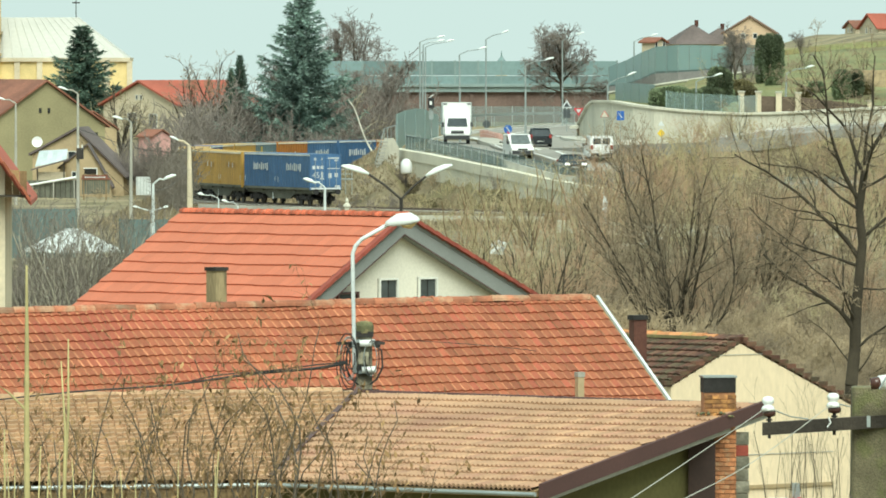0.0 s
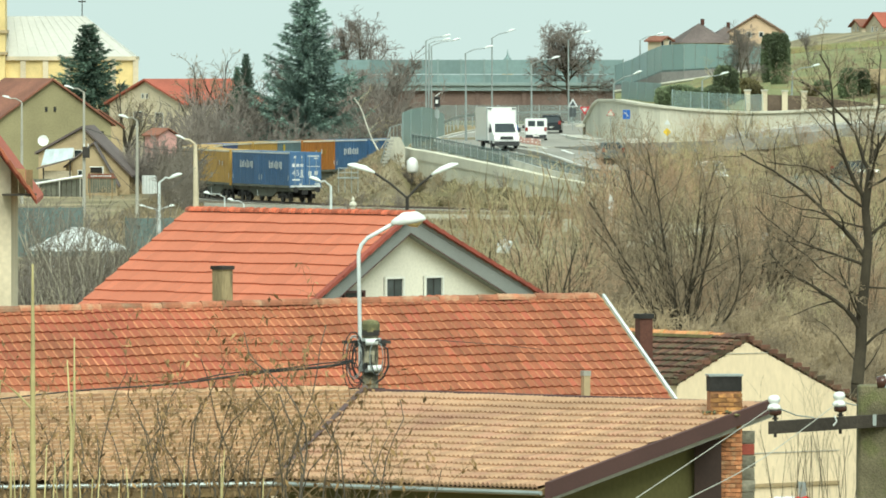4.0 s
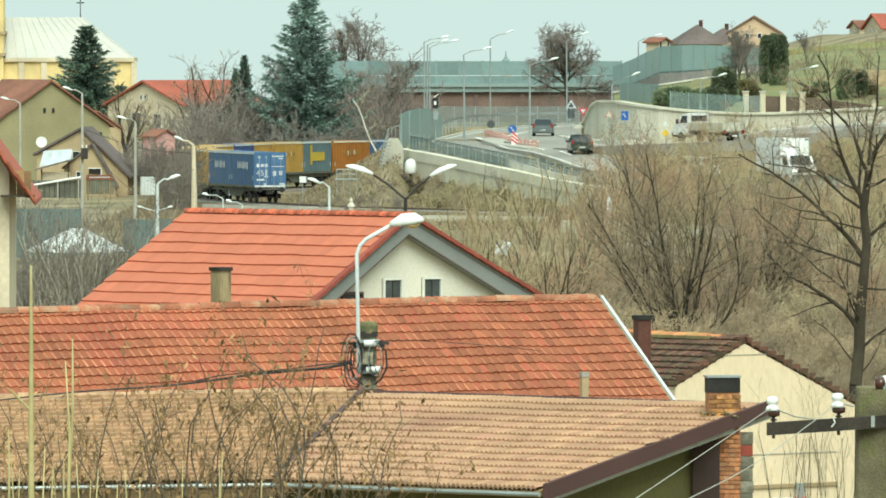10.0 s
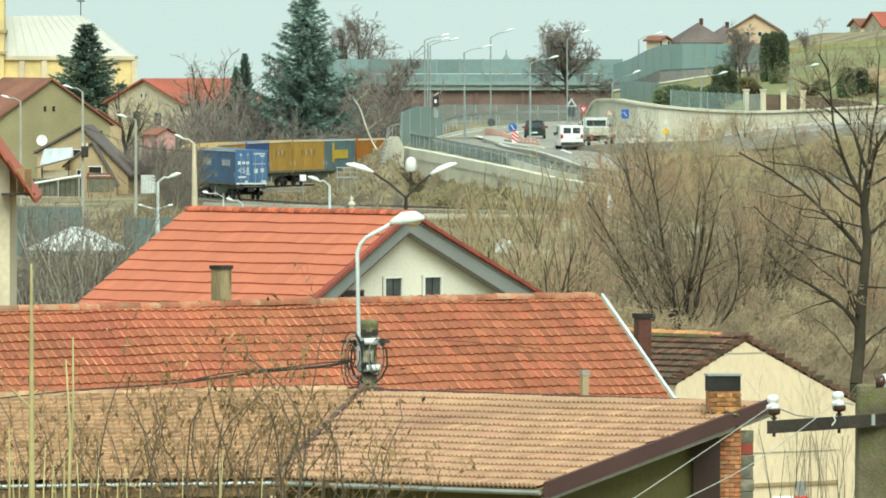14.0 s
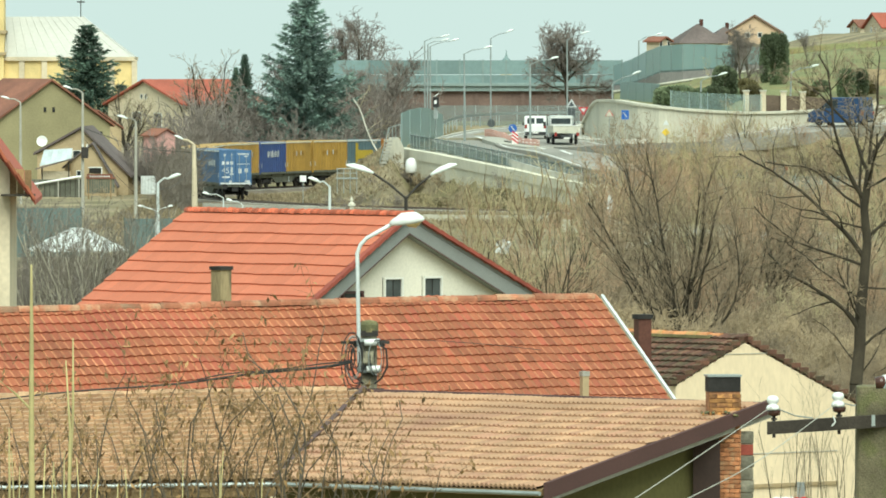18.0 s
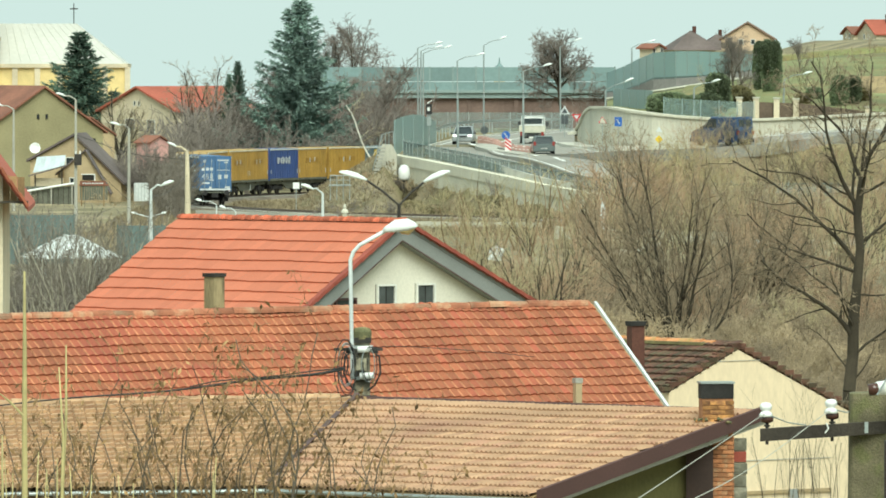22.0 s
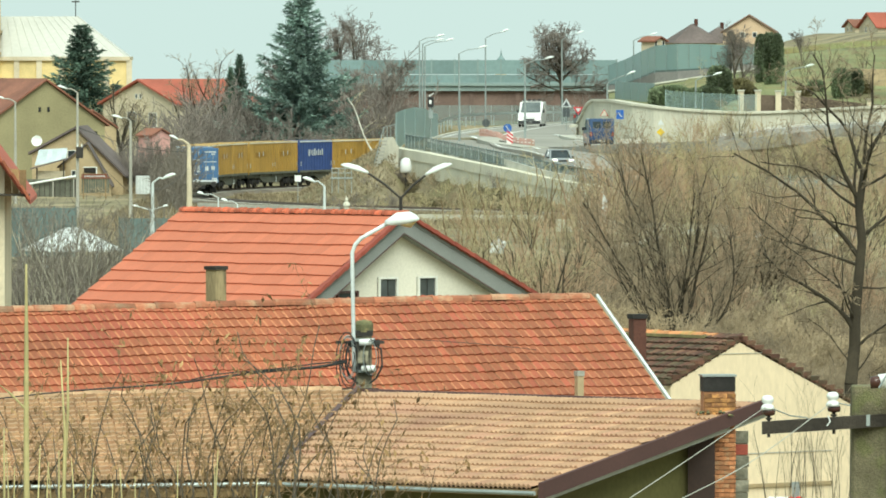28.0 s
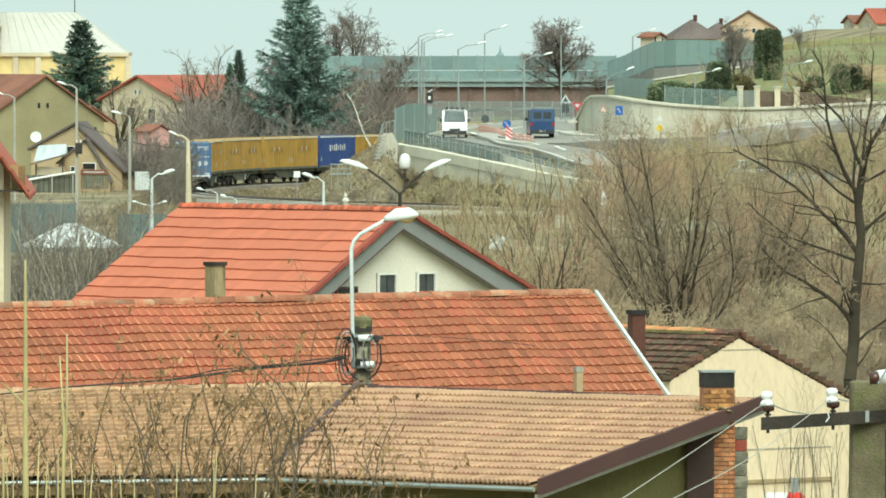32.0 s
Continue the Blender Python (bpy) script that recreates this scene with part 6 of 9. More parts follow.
def make_car(name, label, mat, L=4.2, W=1.74, H=1.45, style="hatch", on=False):
    car = thing(name, (0, 0, 0), label, "car")
    b = 0.86 if style != "van" else 1.02 if H < 2.1 else 1.24
    if style == "sedan":
        prof = [(L / 2, 0.35), (L / 2, 0.62), (L / 2 - 0.9, 0.82), (L * 0.18, b), (-L * 0.28, b + 0.04), (-L / 2 + 0.02, b - 0.02), (-L / 2, 0.35), (-L / 2 + 0.3, 0.22), (L / 2 - 0.3, 0.22)]
        cab = [(L * 0.2, b - 0.02), (L * 0.03, H - 0.05), (-L * 0.22, H - 0.06), (-L * 0.36, b)]
    elif style == "hatch":
        prof = [(L / 2, 0.35), (L / 2, 0.62), (L / 2 - 0.8, 0.84), (L * 0.2, b), (-L * 0.42, b + 0.05), (-L / 2, b - 0.1), (-L / 2, 0.35), (-L / 2 + 0.3, 0.22), (L / 2 - 0.3, 0.22)]
        cab = [(L * 0.22, b - 0.02), (L * 0.04, H - 0.05), (-L * 0.36, H - 0.06), (-L * 0.46, b)]
    else:
        prof = [(L / 2, 0.35), (L / 2, b - 0.30), (L / 2 - 0.5, b), (L * 0.26, b + 0.06), (L * 0.06, H), (-L * 0.47, H), (-L / 2, b), (-L / 2, 0.35), (-L / 2 + 0.3, 0.25), (L / 2 - 0.3, 0.25)]
        cab = None
    part("body", shaped(prof, W, 0.05), mat, car, smooth=False)
    if cab:
        cabin(car, cab, W, W * 0.74, mat)
    else:
        v0, v1 = (L * 0.28, b + 0.10), (L * 0.075, H - 0.07)
        part("windscreen", Geo().prism([(v0[0] + 0.03, -W * 0.42, v0[1]), (v0[0] + 0.03, W * 0.42, v0[1]), (v1[0] + 0.04, W * 0.38, v1[1]), (v1[0] + 0.04, -W * 0.38, v1[1])], (0.02, 0, 0.02)), "screen_glass", car)
        for sd in (-1, 1):
            part("rear_window", Geo().box((-L * 0.485, sd * W * 0.2, H * 0.78), (0.05, W * 0.32, H * 0.24), Matrix.Rotation(radians(4), 3, "Y")), "window_glass", car)
            part("side_window", Geo().prism([(L * 0.22, sd * W / 2 * 1.0, b + 0.12), (L * 0.08, sd * W / 2 * 1.0, H - 0.14), (-L * 0.06, sd * W / 2, H - 0.14), (-L * 0.06, sd * W / 2, b + 0.12)], (0, sd * 0.012, 0)), "window_glass", car)
            part("mirror", Geo().box((L * 0.24, sd * (W / 2 + 0.1), b + 0.15), (0.12, 0.2, 0.24)), "bumper_dark", car)
    for x in (L / 2 + 0.0, -L / 2 - 0.0):
        part("bumper", Geo().box((x, 0, 0.43), (0.14, W * 0.94, 0.26)), "bumper_dark" if style == "van" else mat, car)
    part("grille", Geo().box((L / 2 + 0.05, 0, 0.66), (0.04, W * 0.42, 0.12)), "bumper_dark", car)
    lights(car, L, W, 0.72, 0.86 if style != "van" else 1.0, on)
    wheels(car, L, W, 0.31, (L * 0.3, -L * 0.3))
    return car


def make_truck(name, label, bed):
    """Cab-forward light truck with a box body, or with a dropside bed."""
    L, W = 6.2, 2.1
    tr = thing(name, (0, 0, 0), label, "truck")
    cab = [(L / 2, 0.5), (L / 2, 1.15), (L / 2 - 0.55, 1.35), (L / 2 - 1.1, 2.1), (L / 2 - 1.9, 2.18), (L / 2 - 1.9, 0.5)]
    part("cab", shaped(cab, 1.98, 0.04), "car_white", tr)
    part("windscreen", Geo().prism([(L / 2 - 0.55, -0.82, 1.40), (L / 2 - 0.55, 0.82, 1.40), (L / 2 - 1.02, 0.74, 2.02), (L / 2 - 1.02, -0.74, 2.02)], (0.05, 0, 0.04)), "window_glass", tr)
    for sd in (-1, 1):
        part("side_window", Geo().prism([(L / 2 - 0.85, sd * 0.985, 1.42), (L / 2 - 1.15, sd * 0.985, 1.98), (L / 2 - 1.75, sd * 0.985, 1.98), (L / 2 - 1.75, sd * 0.985, 1.42)], (0, sd * 0.012, 0)), "window_glass", tr)
        part("mirror", Geo().box((L / 2 - 0.75, sd * 1.16, 1.55), (0.12, 0.2, 0.36)), "bumper_dark", tr)
    part("bumper", Geo().box((L / 2 + 0.02, 0, 0.52), (0.16, 1.96, 0.34)), "bumper_dark", tr)
    part("grille", Geo().box((L / 2 + 0.03, 0, 0.95), (0.05, 1.0, 0.22)), "bumper_dark", tr)
    part("chassis", Geo().box((-0.8, 0, 0.62), (4.6, 0.9, 0.22)), "bumper_dark", tr)
    if bed == "box":
        part("box_body", Geo().box((-0.95, 0, 2.03), (4.3, 2.36, 2.56)), "car_white", tr, "plain white box body")
        for sd in (-1, 1):
            part("corner_trim", Geo().box((1.2, sd * 1.16, 2.03), (0.06, 0.07, 2.58)), "galvanised", tr)
            part("top_lamp", Geo().box((1.23, sd * 0.95, 3.2), (0.04, 0.28, 0.09)), "bumper_dark", tr)
        part("bottom_rail", Geo().box((-1.0, 0, 0.74), (4.24, 2.24, 0.1)), "galvanised", tr)
    else:
        part("bed_floor", Geo().box((-1.0, 0, 0.92), (4.1, 2.1, 0.1)), "bed_beige", tr)
        for sd in (-1, 1):
            part("drop_side", Geo().box((-1.0, sd * 1.03, 1.2), (4.1, 0.05, 0.48)), "bed_beige", tr)
        for x in (-3.03, 1.03):
            part("drop_side", Geo().box((x, 0, 1.2), (0.05, 2.1, 0.48)), "bed_beige", tr)
        part("rear_window", Geo().box((1.17, 0, 1.78), (0.03, 1.5, 0.42)), "window_glass", tr)
        part("bed_rail", Geo().box((-3.07, 0, 1.46), (0.04, 2.14, 0.05)), "car_white", tr)
        part("ladder_rack", Geo().tube((0.95, -0.9, 1.4), (0.95, -0.9, 2.2), 0.04).tube((0.95, 0.9, 1.4), (0.95, 0.9, 2.2), 0.04).tube((0.95, -0.9, 2.2), (0.95, 0.9, 2.2), 0.04), "galvanised", tr)
    lights(tr, L, 2.0, 0.98, 0.78, bed == "box")
    wheels(tr, L, 2.0, 0.38, (L / 2 - 1.0, -L / 2 + 1.6))
    return tr


def catmull(path, u):
    ps = [Vector(q) for q in path]
    ps = [2 * ps[0] - ps[1]] + ps + [2 * ps[-1] - ps[-2]]
    u = min(max(u, 0.0), len(path) - 1.001)
    i = int(u)
    t = u - i
    a, b, c, d = ps[i:i + 4]
    p = 0.5 * (2 * b + (c - a) * t + (2 * a - 5 * b + 4 * c - d) * t * t + (3 * b - a - 3 * c + d) * t ** 3)
    v = 0.5 * ((c - a) + 2 * (2 * a - 5 * b + 4 * c - d) * t + 3 * (3 * b - a - 3 * c + d) * t * t)
    return p, v


def drive(ob, path, rows, lift):
    """Key a vehicle along a lane; rows: seconds and how far along the lane's points it is."""
    rows = [(0.0, rows[0][1])] * (rows[0][0] > 0) + list(rows) + [(32.0, rows[-1][1])] * (rows[-1][0] < 32)
    keys = sorted({0.5 * i for i in range(65)} | {r[0] for r in rows})
    poses = []
    for t in keys:
        u = lerp_path(rows, t)[0]
        p, v = catmull(path, u)
        yaw = math.atan2(v.y, v.x)
        p.x += 0.33 * smooth01((p.y - 680) / 20) if path is LANE_IN else -0.25 * smooth01((p.y - 690) / 20)
        sight = math.atan2(p.y, p.x) + (math.pi if path is LANE_IN else 0.0)
        off = (sight - yaw + math.pi) % (2 * math.pi) - math.pi
        yaw += off * (0.45 * smooth01((692 - p.y) / 16) + 0.27 * smooth01((p.x - 13) / 6) if path is LANE_IN else 0.58)
        poses.append((t, Matrix.Translation((p.x, p.y, p.z + lift)) @ Matrix.Rotation(yaw, 4, "Z")))
    walk(ob, poses)


def roof_bar(van):
    """Dark lamps on a white bar above the windscreen."""
    part("roof_bar", Geo().box((0.2, 0, 2.27), (0.35, 1.7, 0.10)), "car_white", van)
    for k in range(4):
        part("roof_lamp", Geo().box((0.32, -0.66 + 0.44 * k, 2.36), (0.22, 0.26, 0.16)), "bumper_dark", van)
    return van


LANE_JOIN = LANE_SIDE + LANE_OUT[9:]
FLEET = [
    (make_truck("box_truck", "white box truck with its headlights on, on the road", "box"), LANE_IN, 0.03,
     [(0, 6.1), (2, 6.15), (2.5, 6.4), (3, 6.95), (3.5, 7.2), (5.5, 8.67), (6, 9.05), (7, 10), (8, 10.55), (9, 11.08), (10, 11.82), (11, 12.4), (12, 13), (15, 14)]),
    (make_car("small_van", "small white van with its headlights on, on the road", "car_white", 4.1, 1.72, 1.8, "van", True), LANE_IN, 0.03,
     [(0, 8.2), (1, 8.87), (2, 9.85), (3, 10.4), (3.5, 10.65), (5.5, 12), (6, 12.2), (7, 12.6), (9, 13.3), (12, 14)]),
    (make_car("dark_car", "dark saloon car with its headlights on, on the road", "car_black", 4.3, 1.74, 1.43, "sedan", True), LANE_IN, 0.03,
     [(0, 9.3), (1, 10.1), (2, 10.8), (3, 11.6), (3.5, 12.0), (5, 13.2), (6, 14)]),
    (make_car("sedan", "black estate car seen from behind, on the road", "car_black", 4.4, 1.76, 1.5, "hatch"), LANE_OUT, 0.06,
     [(0, 7.3), (1, 8.0), (2, 8.9), (3, 9.6), (3.5, 9.9), (5, 10.7), (6, 11.4), (8, 12.5), (10, 14)]),
    (make_car("delivery_van", "white delivery van with rear windows, on the road", "car_white", 4.1, 1.76, 1.85, "van"), LANE_OUT, 0.06,
     [(0, 4.9), (1, 5.9), (2, 6.75), (3, 7.6), (3.5, 8.0), (6, 9.1), (7, 9.8), (8, 10.6), (9, 11.6), (10, 12.5), (12, 14)]),
    (make_car("grey_car", "dark grey saloon car on the road", "car_grey", 4.3, 1.74, 1.43, "sedan"), LANE_OUT, 0.06,
     [(0, 1.0), (3, 3.4), (5, 6.0), (6, 6.8), (7, 7.6), (8, 8.0), (9, 8.5), (10, 9.8), (11, 11.0), (11.5, 12.2), (12, 13), (14, 14)]),
    (make_car("green_car", "dark green hatchback on the road", "car_green", 4.1, 1.72, 1.46, "hatch"), LANE_OUT, 0.06,
     [(0, 0.0), (5, 0.9), (7, 2.6), (7.5, 3.1), (8.5, 3.9), (9, 4.35), (9.5, 5.1), (10, 5.75), (11, 6.65), (12, 7.55), (13, 8.3), (14, 8.85), (14.5, 9.2), (16.5, 10.8), (18, 12.2), (19, 14)]),
    (make_truck("flatbed_truck", "white flatbed truck with beige dropsides, on the road", "flat"), LANE_JOIN, 0.09,
     [(0, 0.0), (6, 0.3), (7, 0.9), (8, 1.68), (8.5, 2.36), (9, 3.05), (10, 4.03), (11, 5.05), (12, 6.0), (13, 6.6), (14, 7.0), (14.5, 7.1), (16.5, 7.6), (17, 7.7), (18, 8.2), (19, 8.95), (20, 9.45), (21, 9.95), (22, 10.5), (23, 10.95), (24, 11.75), (24.5, 12.2), (25, 12.9), (26, 13.6), (28, 15)]),
    (make_car("delivery_van", "white van with twin rear windows, on the road", "car_white", 4.3, 1.8, 1.85, "van"), LANE_OUT, 0.06,
     [(0, 0.0), (5, 0.8), (8, 2), (10, 3.05), (11, 3.65), (12, 4.15), (13, 5.2), (14, 6.2), (14.5, 6.6), (16.5, 8.1), (17, 8.4), (18, 9.0), (19, 9.9), (20, 10.55), (21, 11.9), (22, 13), (23, 14)]),
    (make_car("silver_car", "silver hatchback with its headlights on, on the road", "car_silver", 4.1, 1.74, 1.5, "hatch", True), LANE_IN, 0.03,
     [(0, 0.0), (18, 0.4), (19, 1.6), (20, 3.45), (21, 4.35), (22, 5.0), (23, 5.5), (24, 6.2), (25, 6.8), (25.5, 7.1), (27.5, 8.5), (28, 9.0), (29, 10), (30, 10.45), (31, 10.95), (32, 11.5)]),
    (make_car("grey_car", "dark grey hatchback seen from behind, on the road", "car_grey", 4.0, 1.72, 1.45, "hatch"), LANE_OUT, 0.06,
     [(0, 0.0), (16, 1.0), (19, 3), (20, 4), (21, 5.8), (22, 7.0), (23, 7.9), (24, 8.5), (25, 8.95), (25.5, 9.5), (27.5, 11.5), (29, 13), (30, 14)]),
    (make_car("blue_van", "large blue panel van on the road", "car_blue", 4.75, 1.95, 2.2, "van"), LANE_JOIN, 0.09,
     [(0, 0.0), (15, 0.3), (16, 0.9), (17, 1.68), (18, 2.6), (19, 3.17), (20, 3.33), (21, 3.5), (22, 3.8), (23, 4.2), (24, 4.8), (25, 5.4), (25.5, 5.8), (27.5, 6.6), (28, 6.75), (29, 7.15), (30, 7.7), (31, 8.17), (32, 8.75)]),
    (roof_bar(make_car("minibus", "white van with a roof lamp bar and lit headlights", "car_white", 5.0, 2.05, 2.2, "van", True)), LANE_IN, 0.03,
     [(0, 0.0), (25.5, 0.1), (27, 1.0), (27.5, 1.9), (28, 2.85), (29, 3.95), (30, 4.75), (31, 5.35), (32, 5.9)]),
]


# ---- street lamps, poles and signs ----
def lamp_head(parent, at, d, L=0.75, big=1.0, bowl=True):
    """A cobra head: d is the way it points."""
    d = Vector(d).normalized()
    m = basis(at, d, Vector((0, 0, 1)).cross(d))
    rings = []
    for x, w, h in ((0.0, 0.05, 0.05), (0.12, 0.09, 0.08), (0.38, 0.155, 0.14), (0.75, 0.17, 0.13), (0.95, 0.10, 0.06), (1.0, 0.03, 0.02)):
        rings.append([m @ Vector((x * L, w * big * math.cos(a), h * big * max(-0.25, math.sin(a)))) for a in [2 * math.pi * i / 10 for i in range(10)]])
    head = part("lamp_head", Geo().loft(rings), "lamp_shell", parent, smooth=True)
    if bowl:
        rr_ = []
        for x, w, h in ((0.42, 0.05, 0.03), (0.5, 0.12, 0.08), (0.72, 0.13, 0.11), (0.9, 0.05, 0.05)):
            rr_.append([m @ Vector((x * L, w * big * math.cos(a), 0.02 - h * big * (0.5 + 0.5 * math.sin(a)))) for a in [2 * math.pi * i / 8 for i in range(8)]])
        part("lamp_bowl", Geo().loft(rr_), "lamp_bowl", head, smooth=True)


def street_lamp(base, top, reach, label, mat="galvanised", r=0.09, lift=0.5, head=0.75, bowl=False, group="street lamps by the road"):
    """base on the ground, top of the mast, reach: where the head hangs (vector from the mast top)."""
    b = Vector(base)
    b.z = min(b.z, ground_z(b.x, b.y))
    lp = thing("street_lamp", b, label, "street lamp", group)
    t = Vector(top) - b
    rc = Vector(reach)
    part("mast", Geo().chain([(0, 0, 0), (0, 0, t.z * 0.3), tuple(t)], [r * 1.35, r * 1.2, r * 0.75], 8), mat, lp)
    hd = rc.normalized() * head
    part("arm", Geo().chain([t, t + rc * 0.35 + Vector((0, 0, lift * 0.25)), t + rc - hd * 0.6], r * 0.55, 6), mat, lp)
    lamp_head(lp, t + rc - hd * 0.7, rc + Vector((0, 0, -0.0)), head, 1.0, bowl)
    return lp


for base, top, reach in (
    ((-1.954, 772.0, 5.592), (-2.003, 772.0, 12.433), (1.95443, -0.3, 0.48861)),
    ((-1.55, 790.0, 5.6), (-1.55, 790.0, 12.0), (2.35, -0.3, 0.6)),
    ((-1.841, 808.0, 5.819), (-1.79, 808.0, 12.211), (1.73873, -0.2, 0.40911)),
    ((1.382, 728.0, 4.236), (1.336, 728.0, 11.377), (2.07342, -0.4, 0.55291)),
    ((3.848, 800.0, 5.32), (3.848, 800.0, 12.713), (1.87342, -0.3, 0.70886)),
    ((6.579, 712.0, 3.949), (6.579, 712.0, 10.528), (2.07291, -0.4, 0.54076)),
    ((10.801, 805.0, 5.28), (10.75, 805.0, 12.566), (1.78323, -0.2, 0.71329)),
    ((13.306, 720.0, 7.143), (13.261, 720.0, 8.966), (2.0962, -0.4, 0.91139)),
    ((17.97, 840.0, 10.105), (17.97, 840.0, 12.551), (2.02025, -0.2, 0.63797)),
    ((20.188, 712.0, 6.743), (20.188, 712.0, 9.222), (1.89266, -0.4, 0.58582)),
    ((27.615, 720.0, 6.687), (27.706, 720.0, 9.877), (2.00506, -0.4, 0.54684)),
):
    street_lamp(base, top, reach, "tall galvanised street lamp with a curved arm", r=0.075, head=0.8)
for base, top, reach in (
    ((-26.167, 640.0, -0.047), (-26.167, 640.0, 8.622), (-1.21519, -0.2, 0.40506)),
    ((-33.494, 700.0, 1.067), (-33.494, 700.0, 7.58), (-1.32911, -0.2, 0.39873)),
    ((-20.962, 600.0, 0.308), (-20.962, 600.0, 6.915), (-1.06329, -0.2, 0.3038)),
):
    street_lamp(base, top, reach, "grey concrete lamp post beyond the railway", "concrete", 0.10, head=0.75, group="")
street_lamp((-18.147, 640.0, 0.277), (-18.187, 640.0, 4.895), (-1.21519, -0.2, 0.56709), "weathered concrete lamp post with a short arm", "plaster_pale", 0.17, head=0.8, group="")
street_lamp((-13.637, 420.0, 3.459), (-13.637, 420.0, 5.427), (0.9038, -0.2, 0.34557), "white steel lamp post with a curved arm", "steel_white", 0.085, head=0.7, group="")
street_lamp((-5.556, 420.0, 3.459), (-5.556, 420.0, 5.267), (-0.85063, -0.2, 0.34557), "white steel lamp post with a curved arm", "steel_white", 0.075, head=0.65, group="")
for base, tp, hx in (((-14.071, 560.0, 0.713), (-14.071, 560.0, 2.414), -1.20506), ((-12.866, 560.0, 0.713), (-12.866, 560.0, 1.989), -0.92152)):
    street_lamp(base, tp, (hx, -0.1, 0.28354), "low white lamp post with a straight arm", "steel_white", 0.05, head=0.45, group="")
tw = thing("twin_lamp", (-13.934, 426, ground_z(-13.934, 426)), "white twin-armed lamp by the yard", "street lamp")
zt_ = 4.097 - tw.location.z
part("mast", Geo().tube((0, 0, 0), (0, 0, zt_), 0.05), "steel_white", tw)
for sd in (-1, 1):
    part("arm", Geo().tube((0, 0, zt_ - 0.05), (sd * 0.6, 0, zt_ + 0.12), 0.03), "steel_white", tw)
    lamp_head(tw, (sd * 0.55, 0, zt_ + 0.1), (sd, -0.1, 0.2), 0.32, 0.6, False)

# big two-headed lamp behind the orange roof
yl = Vector((-1.227, 262.0, 7.389))
tri = thing("two_armed_lamp", (yl.x, yl.y, ground_z(yl.x, yl.y)), "street lamp with two dark arms and pale heads", "street lamp")
yt = yl.z - tri.location.z
part("mast", Geo().tube((0, 0, 0), (0, 0, yt), 0.075, 0.05, 8), "iron", tri)
for tip, hd in ((Vector((-0.95, 0.1, 0.68)), Vector((-1, 0, 0.30))), (Vector((0.72, 0.1, 0.62)), Vector((1, 0, 0.42)))):
    part("arm", Geo().chain([(0, 0, yt - 0.05), Vector((0, 0, yt)) + tip * 0.5 + Vector((0, 0, 0.02)), Vector((0, 0, yt)) + tip], 0.036, 6), "iron", tri)
    lamp_head(tri, Vector((0, 0, yt)) + tip, hd, 0.85, 1.0, False)

# the near lamp on its white bracket
nl = Vector((-1.5434, 155.33, 6.0963))
near_l = thing("bracket_lamp", nl, "street lamp on a white bent steel tube with an amber bowl", "street lamp")
near_l.location.z = 1.3
zb = nl.z - 1.3
tp = Vector((-1.5731, 155.33, 8.161)) - Vector((nl.x, nl.y, 1.3))
part("tube", Geo().chain([(0.0, 0, zb), (0.0, 0, zb + 0.2), tuple(tp), tuple(tp + Vector((0.05, 0, 0.14))), tuple(tp + Vector((0.16, 0, 0.26))), tuple(tp + Vector((0.66, -0.05, 0.54)))], 0.035, 10), "steel_white", near_l, smooth=True)
lamp_head(near_l, tp + Vector((0.58, -0.05, 0.50)), (1, -0.15, 0.15), 0.60, 1.3, True)
old = thing("old_pole_head", (-1.372, 155.5, 5.985), "mossy concrete pole head with iron clamps and cables", "pole")
old.location.z = 1.3
zo = 5.985 - 1.3
part("shaft", Geo().box((0, 0, (zo + 0.75) / 2), (0.30, 0.26, zo + 0.75), taper=0.93), "old_chimney", old)
part("cap", Geo().lathe((0, 0, zo + 0.75), [(0.14, 0), (0.165, 0.05), (0.165, 0.18), (0.13, 0.24), (0.03, 0.26)], 10), "moss_dark", old, "moss-grown cap")
part("band", Geo().box((0, -0.01, zo + 0.78), (0.32, 0.29, 0.09)), "iron", old, "dark iron band")
part("clamp", Geo().box((0, -0.02, zo + 0.66), (0.38, 0.34, 0.05)), "galvanised", old)
part("clamp", Geo().box((0, -0.02, zo + 0.12), (0.37, 0.33, 0.05)), "galvanised", old)
for zz, xx in ((0.62, 0.04), (0.16, 0.08)):
    part("insulator", Geo().tube((xx - 0.12, -0.22, zo + zz), (xx + 0.13, -0.22, zo + zz + 0.01), 0.06, n=10), "porcelain", old, "white porcelain sleeve", smooth=True)
for k in range(4):
    rr_, cx_ = 0.20 + 0.05 * k, -0.20 - 0.03 * k
    part("coil", Geo().chain([(cx_ + rr_ * 0.55 * math.cos(a_), -0.20 - 0.02 * k, zo + 0.28 + rr_ * 1.5 * math.sin(a_)) for a_ in [2 * math.pi * i / 14 for i in range(15)]], 0.011, 5), "cable", old)
for sd in (-1, 1):
    part("loop", Geo().chain([Vector((sd * 0.12, -0.1, zo + 0.62)), Vector((sd * 0.30, -0.12, zo + 0.5)), Vector((sd * 0.32, -0.12, zo + 0.2)), Vector((sd * 0.22, -0.1, zo)), Vector((sd * 0.1, -0.12, zo - 0.1))], 0.018, 5), "cable", old)
    part("bracket", Geo().box((sd * 0.22, -0.05, zo + 0.6), (0.12, 0.1, 0.1)), "iron", old)
rng_c = random.Random(8)
